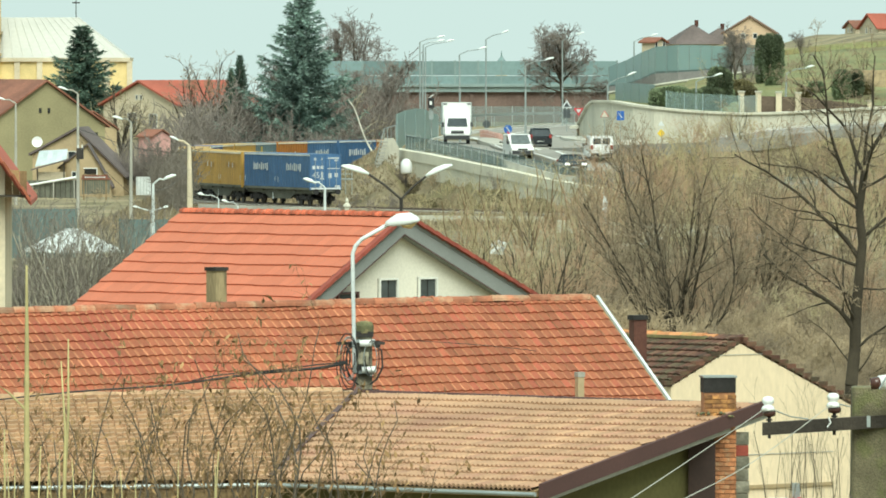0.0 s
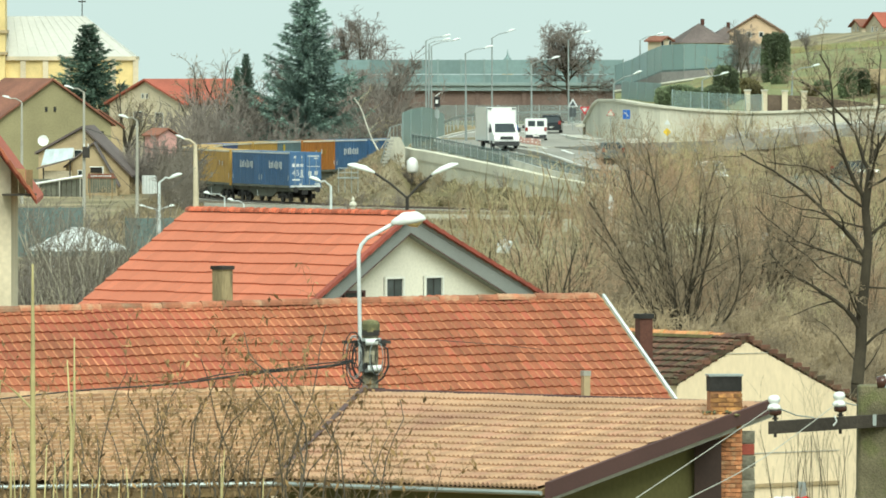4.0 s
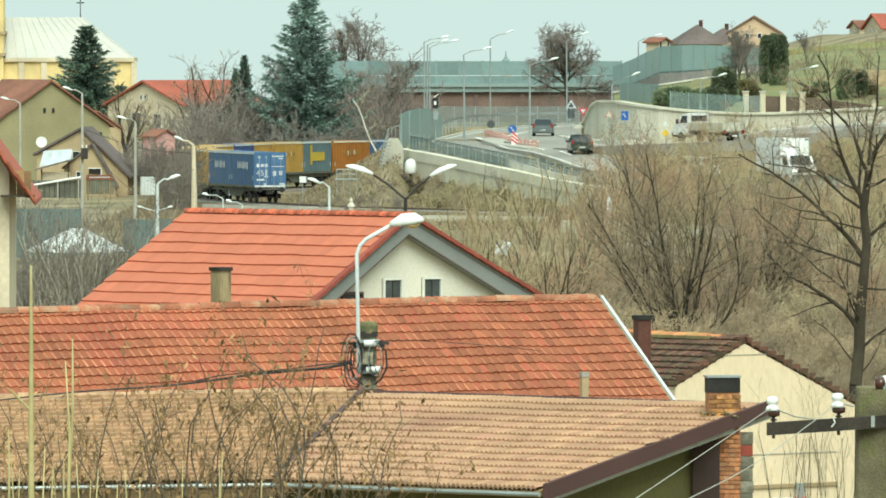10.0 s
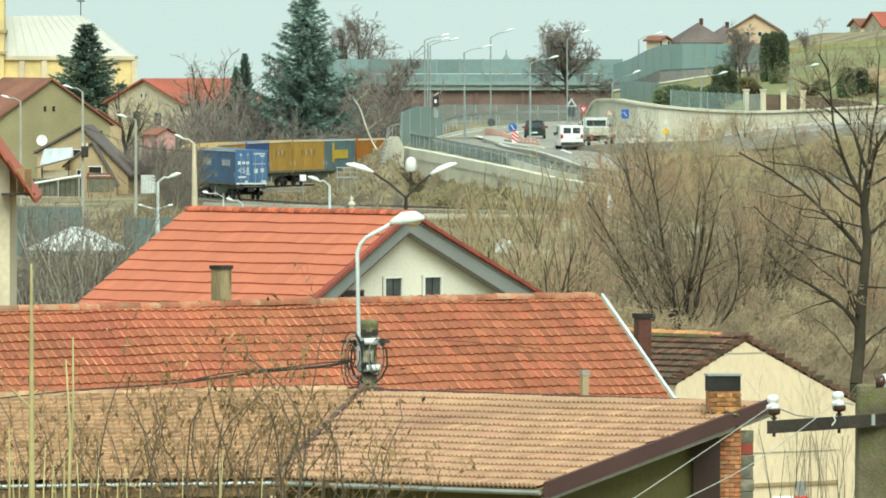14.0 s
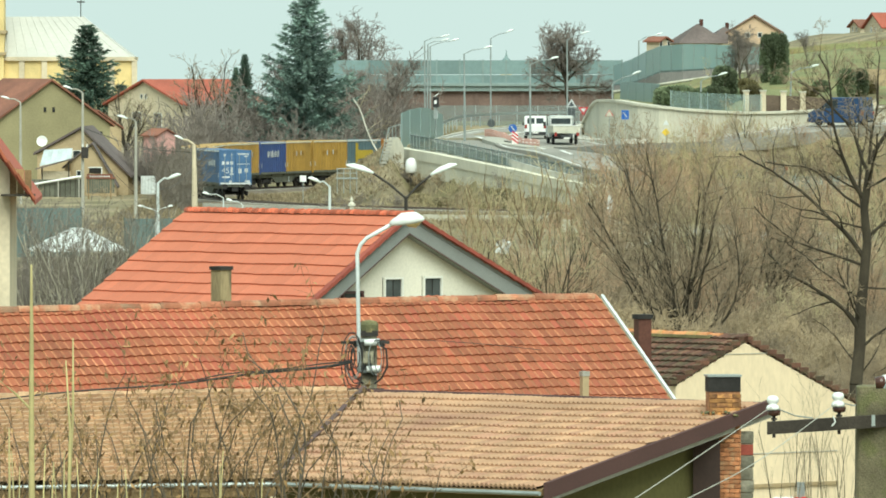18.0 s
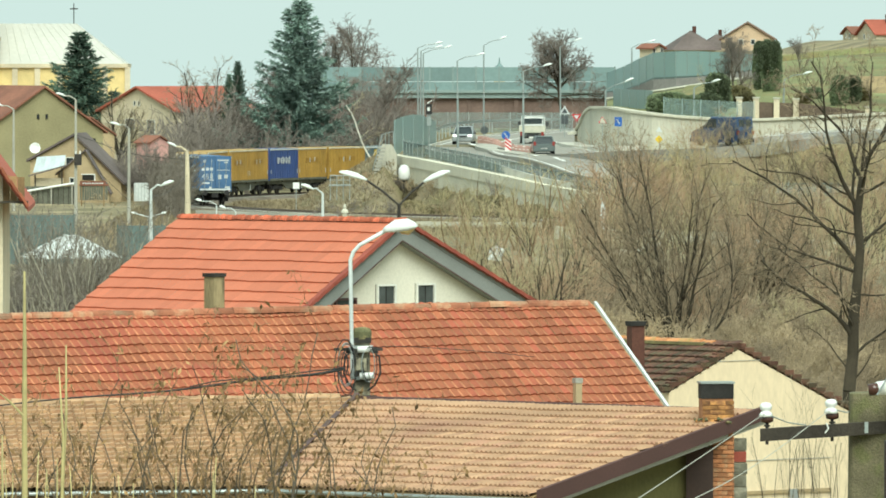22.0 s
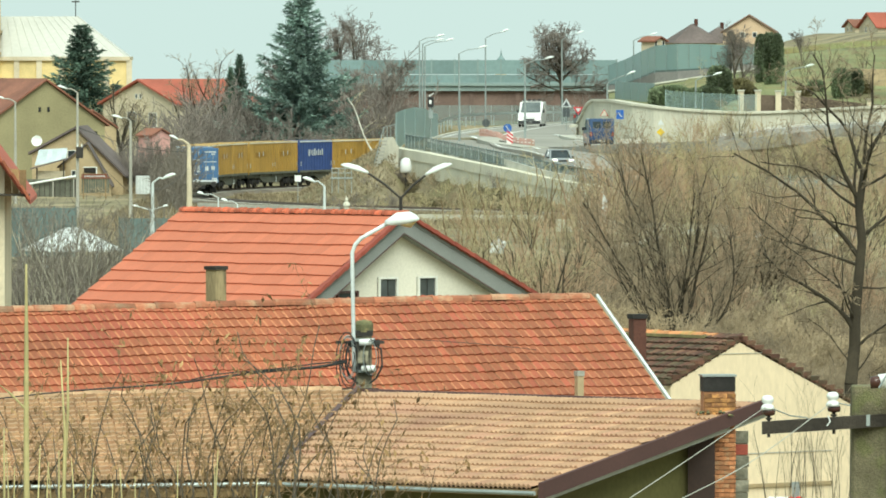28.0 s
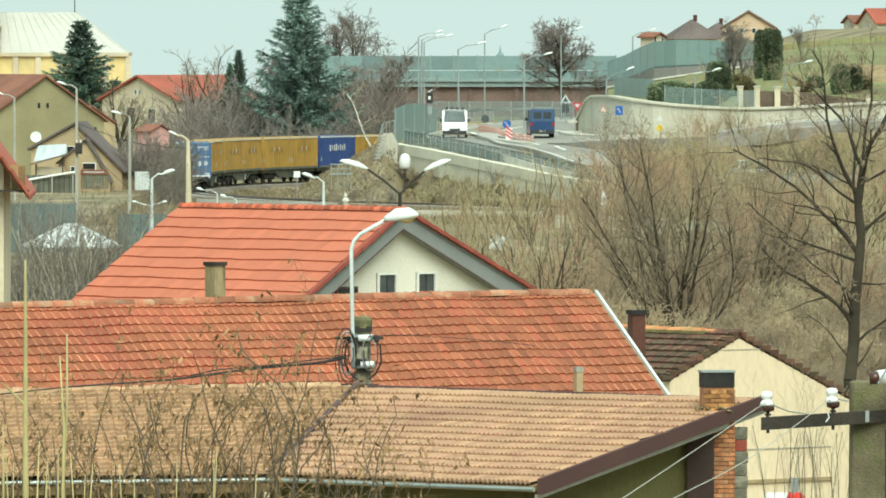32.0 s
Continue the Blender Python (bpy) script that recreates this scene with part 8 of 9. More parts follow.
big = limbed(7, 7.55, 0.215, [(2.95, 182, 68, 3.3, 0.085, -0.02), (4.9, 178, 44, 4.5, 0.075, 0.015), (6.35, 180, 55, 4.5, 0.07, -0.01), (6.15, 176, 32, 3.2, 0.05, 0.0), (7.15, 184, 63, 3.4, 0.06, -0.02), (7.5, 355, 68, 3.2, 0.07, 0.01),
             (6.8, 5, 22, 2.4, 0.045, 0.03), (2.5, 3, 38, 2.2, 0.05, -0.03), (4.1, 350, 12, 1.8, 0.035, 0.05), (4.7, 183, 24, 3.6, 0.05, 0.015), (5.4, 8, 46, 3.0, 0.055, 0.02), (3.8, 196, 30, 2.8, 0.04, 0.03), (6.0, 95, 50, 3.0, 0.06, 0.02), (6.6, 262, 56, 3.2, 0.06, 0.02),
             (2.0, 170, 48, 1.8, 0.03, 0.03), (3.2, 255, 40, 2.2, 0.04, 0.04), (7.4, 150, 80, 3.0, 0.06, 0.0), (3.4, 165, 58, 2.2, 0.035, 0.02), (1.7, 10, 50, 1.6, 0.03, 0.04), (5.7, 186, 12, 2.2, 0.035, 0.04)],
             LIMB, 0.0085, 2, ("bark", "twig_dark"), "bare_tree", "large bare tree with dark crooked limbs", (0.42, 0.0))
plant(big, used, 10.83, 238, 0, 1.0)
slim = woody(9, 5, 5.0, 0.05, 24, SHRUB, 0.007, 2, ("bark", "twig_olive"), "bare_tree", "slender bare willow with olive twigs", "tree")
rusty = woody(13, 7, 3.6, 0.045, 42, SHRUB, 0.008, 2, ("bark", "twig_rust"), "shrub", "rusty brown leafless shrub in the thicket", "shrub")
brush = woody(17, 10, 2.7, 0.035, 60, DENSE, 0.011, 1, ("bark", "twig_brown"), "shrub", "dense leafless brown shrub", "shrub")
olive_b = woody(19, 10, 2.5, 0.035, 60, DENSE, 0.011, 1, ("bark", "twig_olive"), "shrub", "dense olive-brown winter shrub", "shrub")
dusk_b = woody(23, 10, 3.8, 0.05, 50, DENSE, 0.016, 1, ("bark_dark", "twig_dusk"), "shrub", "dense dark grey-brown leafless shrub", "shrub")
dark_b = woody(61, 10, 2.8, 0.035, 56, DENSE, 0.009, 1, ("bark", "twig_dark"), "shrub", "dense dark brown leafless shrub", "shrub")
FAR_NAMES.update({brush: "brush", olive_b: "olive_b", rusty: "rusty", dusk_b: "dusk_b"})
for b, y, pr, sc in ((5.4, 335, slim, 0.9), (7.7, 345, rusty, 1.2), (3.2, 350, slim, 0.8), (11.5, 340, slim, 1.0), (14.3, 350, rusty, 1.1), (9.9, 365, rusty, 1.2), (13.0, 362, slim, 0.95),
                      (32.0, 400, slim, 1.0), (37.5, 410, rusty, 1.2), (43.5, 395, slim, 1.0)):
    plant(pr, used, across(b, y), y, rng0.uniform(0, 360), sc * rng0.uniform(0.9, 1.1))
# thin olive willows standing over the thicket
willow = woody(71, 3, 5.2, 0.055, 20, [(6, 7, 26, 0.42, 0.01, 0.10), (4, 4, 28, 0.5, 0.05, 0.12), (3, 0, 0, 0, 0.04, 0.15)], 0.013, 1, ("bark_brown", "twig_olive"), "bare_tree", "thin leafless willow with olive branches", "tree")
for b, y, sc in ((1.6, 520, 0.95), (4.0, 545, 1.0), (6.3, 530, 1.05), (8.6, 555, 1.1), (11.0, 540, 1.1), (13.2, 560, 1.15), (15.6, 548, 1.1), (17.9, 565, 1.1), (9.6, 505, 0.9), (3.0, 500, 0.8), (33.5, 560, 0.85), (38.0, 550, 0.9), (44.5, 545, 0.9)):
    plant(willow, used, across(b, y), y, rng0.uniform(0, 360), sc)
# undergrowth round the big trees
for row_y, lo, hi, step, sc in ((252, 34.0, 51.0, 2.2, 0.5), (270, 30.0, 51.0, 2.4, 0.55), (292, 26.0, 51.0, 2.4, 0.7), (314, 22.0, 51.0, 2.4, 0.85), (338, 19.0, 51.0, 2.6, 0.95), (372, 3.0, 52.0, 2.9, 0.95), (402, 1.0, 52.0, 3.2, 0.9)):
    b = lo
    while b < hi:
        yy = row_y + rng0.uniform(-12, 12)
        plant(rng0.choice((brush, olive_b, dark_b, rusty) if row_y > 330 else (dark_b, brush, dark_b)), used, across(b, yy), yy, rng0.uniform(0, 360), sc * rng0.uniform(0.7, 1.15))
        b += step * rng0.uniform(0.7, 1.3)
# thicket between the houses and the railway
for row_y, lo, hi, step, sc in ((425, 0.4, 51.6, 5.70, 0.75), (490, -1.5, 52.9, 5.70, 0.65), (550, -1.5, 52.9, 5.06, 0.65), (600, -0.3, 54.2, 4.05, 0.7), (625, 14.9, 54.2, 4.43, 0.85)):
    b = lo
    while b < hi:
        yy = row_y + rng0.uniform(-14, 14)
        plant(rng0.choice((brush, olive_b, brush, rusty)), used, across(b, yy), yy, rng0.uniform(0, 360), sc * rng0.uniform(0.75, 1.2))
        b += step * rng0.uniform(0.7, 1.3)
# tall dense growth that hides the lower roads
tall_r = woody(43, 7, 4.4, 0.045, 32, [(5, 7, 26, 0.52, 0.03, 0.10), (4, 7, 32, 0.5, 0.05, 0.14), (3, 4, 36, 0.55, 0.04, 0.18), (2, 0, 0, 0, 0.02, 0.2)], 0.010, 1, ("bark", "twig_rust"), "shrub", "tall leafless shrub with reddish twig tips", "shrub")
tall_o = woody(47, 8, 4.4, 0.045, 36, DENSE, 0.010, 1, ("bark", "twig_yellow"), "shrub", "tall leafless shrub with olive-yellow twigs", "shrub")
FAR_NAMES.update({tall_r: "tall_r", tall_o: "tall_o"})
for b, y, pr, sc in ((19.6, 580, tall_r, 1.15), (21.2, 592, tall_r, 1.3), (23.0, 585, tall_r, 1.22), (24.9, 596, tall_r, 1.05), (26.8, 598, tall_o, 1.15), (28.9, 604, tall_o, 1.3), (31.0, 598, tall_o, 1.25),
                     (33.2, 606, tall_o, 0.9), (35.4, 600, tall_r, 0.8), (37.6, 608, tall_r, 0.78), (39.8, 602, tall_o, 0.8), (42.0, 606, tall_r, 0.75), (44.4, 600, tall_r, 0.8), (46.8, 606, tall_r, 0.72), (49.3, 602, tall_r, 0.8)):
    plant(pr, used, across(b, y), y, rng0.uniform(0, 360), sc * rng0.uniform(0.94, 1.06))
# saplings scattered through the thicket
for i in range(34):
    y = rng0.uniform(430, 575)
    plant(rng0.choice((slim, rusty, slim, tall_r)), used, across(rng0.uniform(9.0, 50.0), y), y, rng0.uniform(0, 360), rng0.uniform(0.7, 1.0))
# slender growth in front of the right-hand roads
b = 19.1
while b < 54.2:
    yy = rng0.uniform(575, 632)
    plant(rng0.choice((slim, slim, rusty)), used, across(b, yy), yy, rng0.uniform(0, 360), rng0.uniform(0.95, 1.35) * (1.0 if b < 30 else 0.78))
    b += rng0.uniform(1.27, 2.15)
# twigs between the lanes, and on the bank under the upper road
for row_y, lo, hi, size in ((657, 25.5, 52.0, 0.56), (674.5, 26.5, 51.0, 0.52)):
    b = lo
    while b < hi:
        yy = row_y + rng0.uniform(-2.0, 2.0)
        plant(rng0.choice((slim, tall_o, tall_r, rusty)), used, across(b, yy), yy, rng0.uniform(0, 360), size * rng0.uniform(0.8, 1.2) * (1.0 if b < 38 else 0.9))
        b += rng0.uniform(0.9, 1.6)
# scrub at the foot of the low wall
for i, q in enumerate(low[3:52:2]):
    plant(rng0.choice((brush, olive_b, dusk_b)), used, q.x + rng0.uniform(-0.6, 0.6), q.y - rng0.uniform(1.8, 4.0), rng0.uniform(0, 360), rng0.uniform(0.32, 0.55))
for i in range(22):
    q = rng0.uniform(-11.6, 0.4)
    yy = rng0.uniform(655, 712)
    xx = across(q, yy)
    if TRACK_R - math.hypot(xx - TRACK_X, yy - TRACK_Y) > 5.5 and (xx < WALL_LOW[0][0] or yy < along(WALL_LOW, xx)[0] - 2):
        plant(rng0.choice((brush, olive_b, brush, rusty)), used, xx, yy, rng0.uniform(0, 360), rng0.uniform(0.16, 0.34))
# thin growth before the high wall, clumps on the mound inside the curve
for i in range(30):
    y = rng0.uniform(622, 635)
    plant(rng0.choice((slim, rusty, olive_b, brush)), used, across(rng0.uniform(30.4, 52.9), y), y, rng0.uniform(0, 360), rng0.uniform(0.35, 0.6))
for i in range(64):
    y = rng0.uniform(640, 700)
    plant(rng0.choice((olive_b, brush, dusk_b)), used, across(rng0.uniform(-14.2, -5.3), y), y, rng0.uniform(0, 360), rng0.uniform(0.10, 0.26))
# narrow dark thicket beside the bend of the track
narrow = woody(53, 9, 3.6, 0.04, 13, [(4, 9, 24, 0.36, 0.04, 0.10), (4, 8, 34, 0.5, 0.04, 0.16), (3, 5, 40, 0.55, 0.03, 0.2), (2, 0, 0, 0, 0.02, 0.25)], 0.016, 1, ("bark_dark", "twig_shade"), "shrub", "narrow dark grey-brown shrub beside the track", "shrub")
FAR_NAMES[narrow] = "narrow"
for b, y, sc in ((-30.0, 684, 1.0), (-30.6, 690, 1.15), (-31.4, 680, 1.1), (-30.3, 692, 1.25), (-29.7, 676, 0.85), (-29.4, 688, 1.15), (-31.0, 672, 0.8), (-29.3, 664, 1.0), (-29.15, 672, 1.1), (-29.6, 658, 0.95)):
    plant(narrow, used, across(b, y), y, rng0.uniform(0, 360), sc)
# tall dark growth before the pale house, dark scrub between the cottage and the shed
for b, y, sc in ((-29.6, 812, 1.5), (-28.3, 818, 1.75), (-27.0, 814, 1.85), (-25.6, 820, 1.8), (-24.3, 812, 1.85), (-23.0, 818, 1.75), (-21.6, 814, 1.7), (-20.2, 818, 1.6), (-37.2, 748, 0.62), (-36.4, 750, 0.8), (-35.6, 747, 0.85), (-34.8, 750, 0.9), (-34.0, 748, 0.95), (-33.3, 744, 0.95), (-32.6, 746, 1.05)):
    plant(dusk_b, used, across(b, y), y, rng0.uniform(0, 360), sc)
# dark growth at the foot of the pink shed
for b, sc in ((-33.0, 0.8), (-32.4, 0.95), (-31.8, 1.0), (-31.2, 0.95), (-30.6, 1.0)):
    plant(dusk_b, used, across(b, 746), 746, rng0.uniform(0, 360), sc)
# thin tree before the pale house
plant(slim, used, across(-36.8, 800), 800, 40, 1.2)
plant(slim, used, across(-34.2, 806), 806, 140, 1.35)
# slopes below the road and inside the curve
for b, y, sc in ((-4.1, 684, 0.35), (-1.5, 680, 0.5), (1.0, 672, 0.55), (3.2, 664, 0.6), (5.4, 658, 0.5), (-8.5, 690, 0.35), (7.7, 652, 0.5), (-2.5, 668, 0.45), (10.5, 648, 0.5)):
    plant(rng0.choice((brush, olive_b)), used, across(b, y), y, rng0.uniform(0, 360), sc)
# dark growth behind the train, and in front of the far houses
b = -37.0
while b < -5.3:
    for y, sc in ((775, 1.15), (800, 1.35), (830, 1.5)):
        q = b + rng0.uniform(-0.9, 0.9)
        xx = across(q, y)
        if abs(math.hypot(xx - TRACK_X, y - TRACK_Y) - TRACK_R) > 6 and not (q < -34 or (q < -29.4 and y > 780)):
            plant(dusk_b, used, xx, y, rng0.uniform(0, 360), sc * rng0.uniform(0.75, 1.15))
    b += 1.9
for b, y, sc in ((-38.5, 728, 0.35), (-36.6, 726, 0.45), (-34.7, 722, 0.5), (-33.0, 715, 0.45), (-31.3, 722, 0.6), (-30.0, 712, 0.5), (-40.1, 732, 0.3), (-45.8, 728, 0.3), (-47.7, 725, 0.35), (-29.1, 740, 0.8)):
    plant(rng0.choice((dusk_b, brush)), used, across(b, y), y, rng0.uniform(0, 360), sc)
for b, y, sc in ((-9.1, 812, 0.9), (-7.1, 815, 0.8), (-5.3, 828, 0.7), (-12.3, 806, 1.0)):
    plant(dusk_b, used, across(b, y), y, rng0.uniform(0, 360), sc)
# hedge at the left below the houses, white-stemmed thicket round the pavilion
for b, y, sc in ((-47.1, 560, 0.6), (-44.6, 570, 0.5), (-42.0, 560, 0.55), (-39.5, 575, 0.6), (-37.0, 560, 0.6), (-34.7, 575, 0.6), (-45.8, 610, 0.5), (-38.2, 610, 0.55), (-30.6, 600, 0.4), (-33.8, 620, 0.4)):
    plant(brush, used, across(b, y), y, rng0.uniform(0, 360), sc * 0.9)
pale = woody(29, 5, 4.0, 0.034, 24, SHRUB, 0.008, 2, ("bark_pale", "twig_shade"), "bare_tree", "pale-stemmed bare sapling in the thicket", "tree")
for b, y, sc in ((-45.8, 380, 1.2), (-43.0, 370, 1.4), (-40.8, 365, 1.2), (-38.5, 372, 1.3), (-36.0, 380, 1.35), (-47.7, 372, 1.2), (-44.2, 400, 1.3), (-33.8, 420, 1.0)):
    plant(pale, used, across(b, y), y, rng0.uniform(0, 360), sc)
for i in range(18):
    y = rng0.uniform(378, 398)
    plant(dusk_b, used, across(-48.0 + 0.82 * i, y), y, rng0.uniform(0, 360), rng0.uniform(0.42, 0.62))
for b, y, sc in ((-47.4, 400, 0.85), (-44.9, 410, 0.8), (-42.0, 405, 0.85), (-39.5, 410, 0.85), (-36.6, 402, 0.9), (-34.4, 415, 0.8), (-46.5, 440, 0.7), (-37.6, 445, 0.75)):
    plant(dusk_b, used, across(b, y), y, rng0.uniform(0, 360), sc * 0.62)
# pale broken stones along an old path through the thicket
row_s, rng_s = Geo(), random.Random(19)
for lo, hi, y0, y1, count, big_ in ((16.8, 21.5, 530, 552, 26, 0.16), (21.5, 26.0, 552, 580, 22, 0.17), (26.2, 29.6, 583, 592, 46, 0.30), (41.4, 46.2, 566, 572, 40, 0.28), (38.5, 41.0, 640, 646, 14, 0.2)):
    for _ in range(count):
        k = rng_s.random()
        x, y = across(lo + (hi - lo) * k, y0 + (y1 - y0) * k) + rng_s.uniform(-0.2, 0.2), y0 + (y1 - y0) * k + rng_s.uniform(-1, 1)
        r = big_ * rng_s.uniform(0.5, 1.1)
        row_s.box((x, y, ground_z(x, y) + r * 0.6), (r * 2, r * 1.6, r * 1.7), Matrix.Rotation(rng_s.uniform(0, 6), 3, (rng_s.uniform(-1, 1), rng_s.uniform(-1, 1), 1)), 0.6)
solo("stone_row", row_s.mesh("stone_row", "kerb"), "", "pale broken stones along an overgrown path", "stones", "stuff")
# far bare trees
far_t = limbed(31, 3.3, 0.20, [(2.9, 175, 40, 2.7, 0.10, 0.10), (3.1, 190, 58, 2.9, 0.10, 0.05), (3.2, 165, 74, 3.2, 0.10, 0.02), (3.3, 60, 84, 3.3, 0.10, 0.0), (3.3, 10, 66, 3.0, 0.10, 0.03), (3.0, 350, 46, 2.8, 0.10, 0.06), (2.5, 5, 20, 3.2, 0.07, 0.03),
               (3.0, 95, 55, 2.8, 0.09, 0.04), (3.1, 265, 60, 2.9, 0.09, 0.04), (2.3, 182, 16, 2.8, 0.07, 0.02), (3.2, 215, 70, 3.0, 0.09, 0.03), (3.2, 140, 62, 3.0, 0.09, 0.03)],
               [(5, 22, 42, 0.44, 0.0, 0.12), (4, 10, 44, 0.5, 0.03, 0.18), (3, 7, 46, 0.55, 0.02, 0.22), (2, 0, 0, 0, 0.0, 0.25)], 0.015, 2, ("bark", "twig_dusk"), "bare_tree", "round-crowned bare tree behind the bridge", (-0.5, 0.0))
plant(far_t, used, 11.7, 838, 0, 1.32, 0.0)
far_u = woody(37, 1, 6.6, 0.22, 0, [(5, 11, 34, 0.60, 0.05, 0.08), (5, 9, 32, 0.5, 0.06, 0.14), (4, 8, 36, 0.5, 0.04, 0.2), (3, 5, 40, 0.55, 0.0, 0.25), (2, 0, 0, 0, 0, 0.25)], 0.018, 2, ("bark_dark", "twig_dusk"),
              "bare_tree", "bare deciduous tree beyond the railway", "tree")
for b, y, sc, yaw in ((-9.1, 850, 1.25, 60), (-11.3, 860, 1.15, 200), (-7.1, 838, 1.1, 310), (-10.4, 840, 1.05, 20), (17.6, 930, 0.62, 10), (19.2, 935, 0.6, 190), (16.2, 925, 0.5, 100), (32.8, 742, 0.72, 40), (33.9, 745, 0.66, 140), (31.9, 746, 0.55, 250), (40.3, 790, 0.4, 90), (-19.2, 880, 0.9, 20)):
    plant(far_u, used, across(b, y), y, yaw, sc)
fork = limbed(59, 3.2, 0.22, [(2.0, 175, 50, 4.2, 0.12, 0.06), (2.6, 190, 66, 5.0, 0.12, 0.03), (3.0, 120, 80, 5.6, 0.13, 0.0), (3.0, 20, 72, 5.2, 0.12, 0.02), (2.4, 5, 52, 4.4, 0.11, 0.06), (2.2, 340, 38, 3.4, 0.10, 0.08), (2.7, 270, 60, 4.6, 0.10, 0.02)],
              [(6, 7, 34, 0.42, 0.0, 0.12), (5, 5, 38, 0.5, 0.04, 0.18), (4, 3, 40, 0.5, 0.02, 0.22), (3, 0, 0, 0, 0.0, 0.24)], 0.022, 2, ("bark", "twig_dark"), "bare_tree", "bare tree with open forking limbs beyond the railway")
for b, y, sc, yaw in ((-28.0, 838, 1.15, 10), (-24.9, 838, 1.2, 150), (-36.1, 800, 0.95, 80), (-28.9, 872, 0.9, 220), (-38.6, 806, 0.62, 300)):
    plant(fork, used, across(b, y), y, yaw, sc)
birch = woody(41, 1, 7.0, 0.12, 0, [(8, 9, 60, 0.42, 0.0, 0.13), (4, 5, 40, 0.5, -0.02, 0.15), (3, 3, 40, 0.5, -0.03, 0.2), (2, 0, 0, 0, 0, 0.2)], 0.018, 1, ("bark_birch", "twig_grey"), "birch_tree", "slim white-stemmed birch leaning beside the track", "tree", lean=-12)
plant(birch, used, -5.2, 752, -98, 0.98, 0.0)


def conifer(seed, H, R, label, mat, levels, bare=0.06, n=9, blade=0.55, power=0.9, ragged=0.3, lift=0.02, up=0.0):
    rng = np.random.default_rng(seed)
    t = thing("conifer", (0, 0, 0), label, "tree")
    part("trunk", Geo().tube((0, 0, -0.3), (0, 0, H * 0.97), H * 0.018, 0.02, 7), "bark_dark", t)
    pts, dirs, segs = [], [], []
    for i in range(levels):
        k = bare + (1 - bare) * i / levels
        z = H * k
        rad = R * (1 - k) ** power * rng.uniform(0.82, 1.12) + 0.03
        m = max(4, int(n * (0.5 + 0.5 * (1 - k))))
        for j in range(m):
            az = 2 * math.pi * (j + rng.uniform(-0.4, 0.4)) / m + i * 0.7
            rr_ = rad * rng.uniform(0.9 - ragged, 0.9 + ragged)
            out = np.array([math.cos(az), math.sin(az), 0.0])
            steps = max(3, int(rr_ / 0.42))
            prev = np.array([0, 0, z])
            for s_ in range(1, steps + 1):
                q = s_ / steps
                p = np.array([0, 0, z]) + out * rr_ * q + np.array([0, 0, rr_ * (lift * q - 0.45 * q * q + 0.45 * q ** 3)])
                segs.append((*prev, *p, 0.03 * (1 - q) + 0.012, 0.03 * (1 - q) + 0.008))
                for _ in range(4 + int(16 * min(1.0, rr_ / 0.7))):
                    pts.append(prev + (p - prev) * rng.random())
                    sd = np.array([-out[1], out[0], 0]) * rng.choice((-1, 1)) * rng.uniform(0.2, 1.0)
                    dirs.append(out * 0.9 + sd + np.array([0, 0, rng.uniform(-0.35, 0.35) + up]))
                prev = p
    part("limb_work", tubes_mesh("limb_work", segs, "bark_dark", 3), "", t)
    part("crown", leaf_mesh("crown", pts, dirs, blade, blade * 0.10, mat, rng, 0.32), "", t)
    return t


spruce = conifer(5, 17.0, 6.6, "tall blue-green spruce beyond the railway", "needle_hazed", 38, 0.03, 11, 0.62, 0.85, 0.55, 0.30)
plant(spruce, used, -12.896, 815, 0, 1.0)
fir = conifer(6, 13.2, 6.0, "dark green fir before the church", "needle", 36, 0.05, 11, 0.58, 0.85, 0.45, 0.12)
plant(fir, used, -34.727, 860, 40, 1.0, 0.0)
cyp = conifer(8, 7.5, 1.8, "slim dark cypress beside the spruce", "needle", 46, 0.02, 11, 0.24, 0.95, 0.2, 0.3, 1.3)
plant(cyp, used, -18.995, 836, 0, 1.45, 0.0)
plant(cyp, used, -19.984, 842, 70, 1.12, 0.0)


def hedge(seed, w, d, h, label, mat, count, blade=0.3, name="hedge", category="hedge"):
    rng = np.random.default_rng(seed)
    t = thing(name, (0, 0, 0), label, category)
    part("stem", Geo().tube((0, 0, -0.3), (0, 0, h * 0.7), 0.09, 0.04, 6), "bark_dark", t)
    pts, dirs = [], []
    while len(pts) < count:
        p = rng.uniform(-1, 1, 3)
        r = (abs(p[0]) ** 2.6 + abs(p[1]) ** 2.6 + abs(p[2]) ** 4) + 0.25 * noise.noise(tuple(p * 3 + seed))
        if 0.45 < r < 1.0:
            pts.append((p[0] * w / 2, p[1] * d / 2, (p[2] + 1) * h / 2))
            dirs.append((p[0], p[1], abs(p[2]) + 0.5))
    part("foliage", leaf_mesh("foliage", pts, dirs, blade, blade * 0.3, mat, rng, 0.4), "", t)
    return t


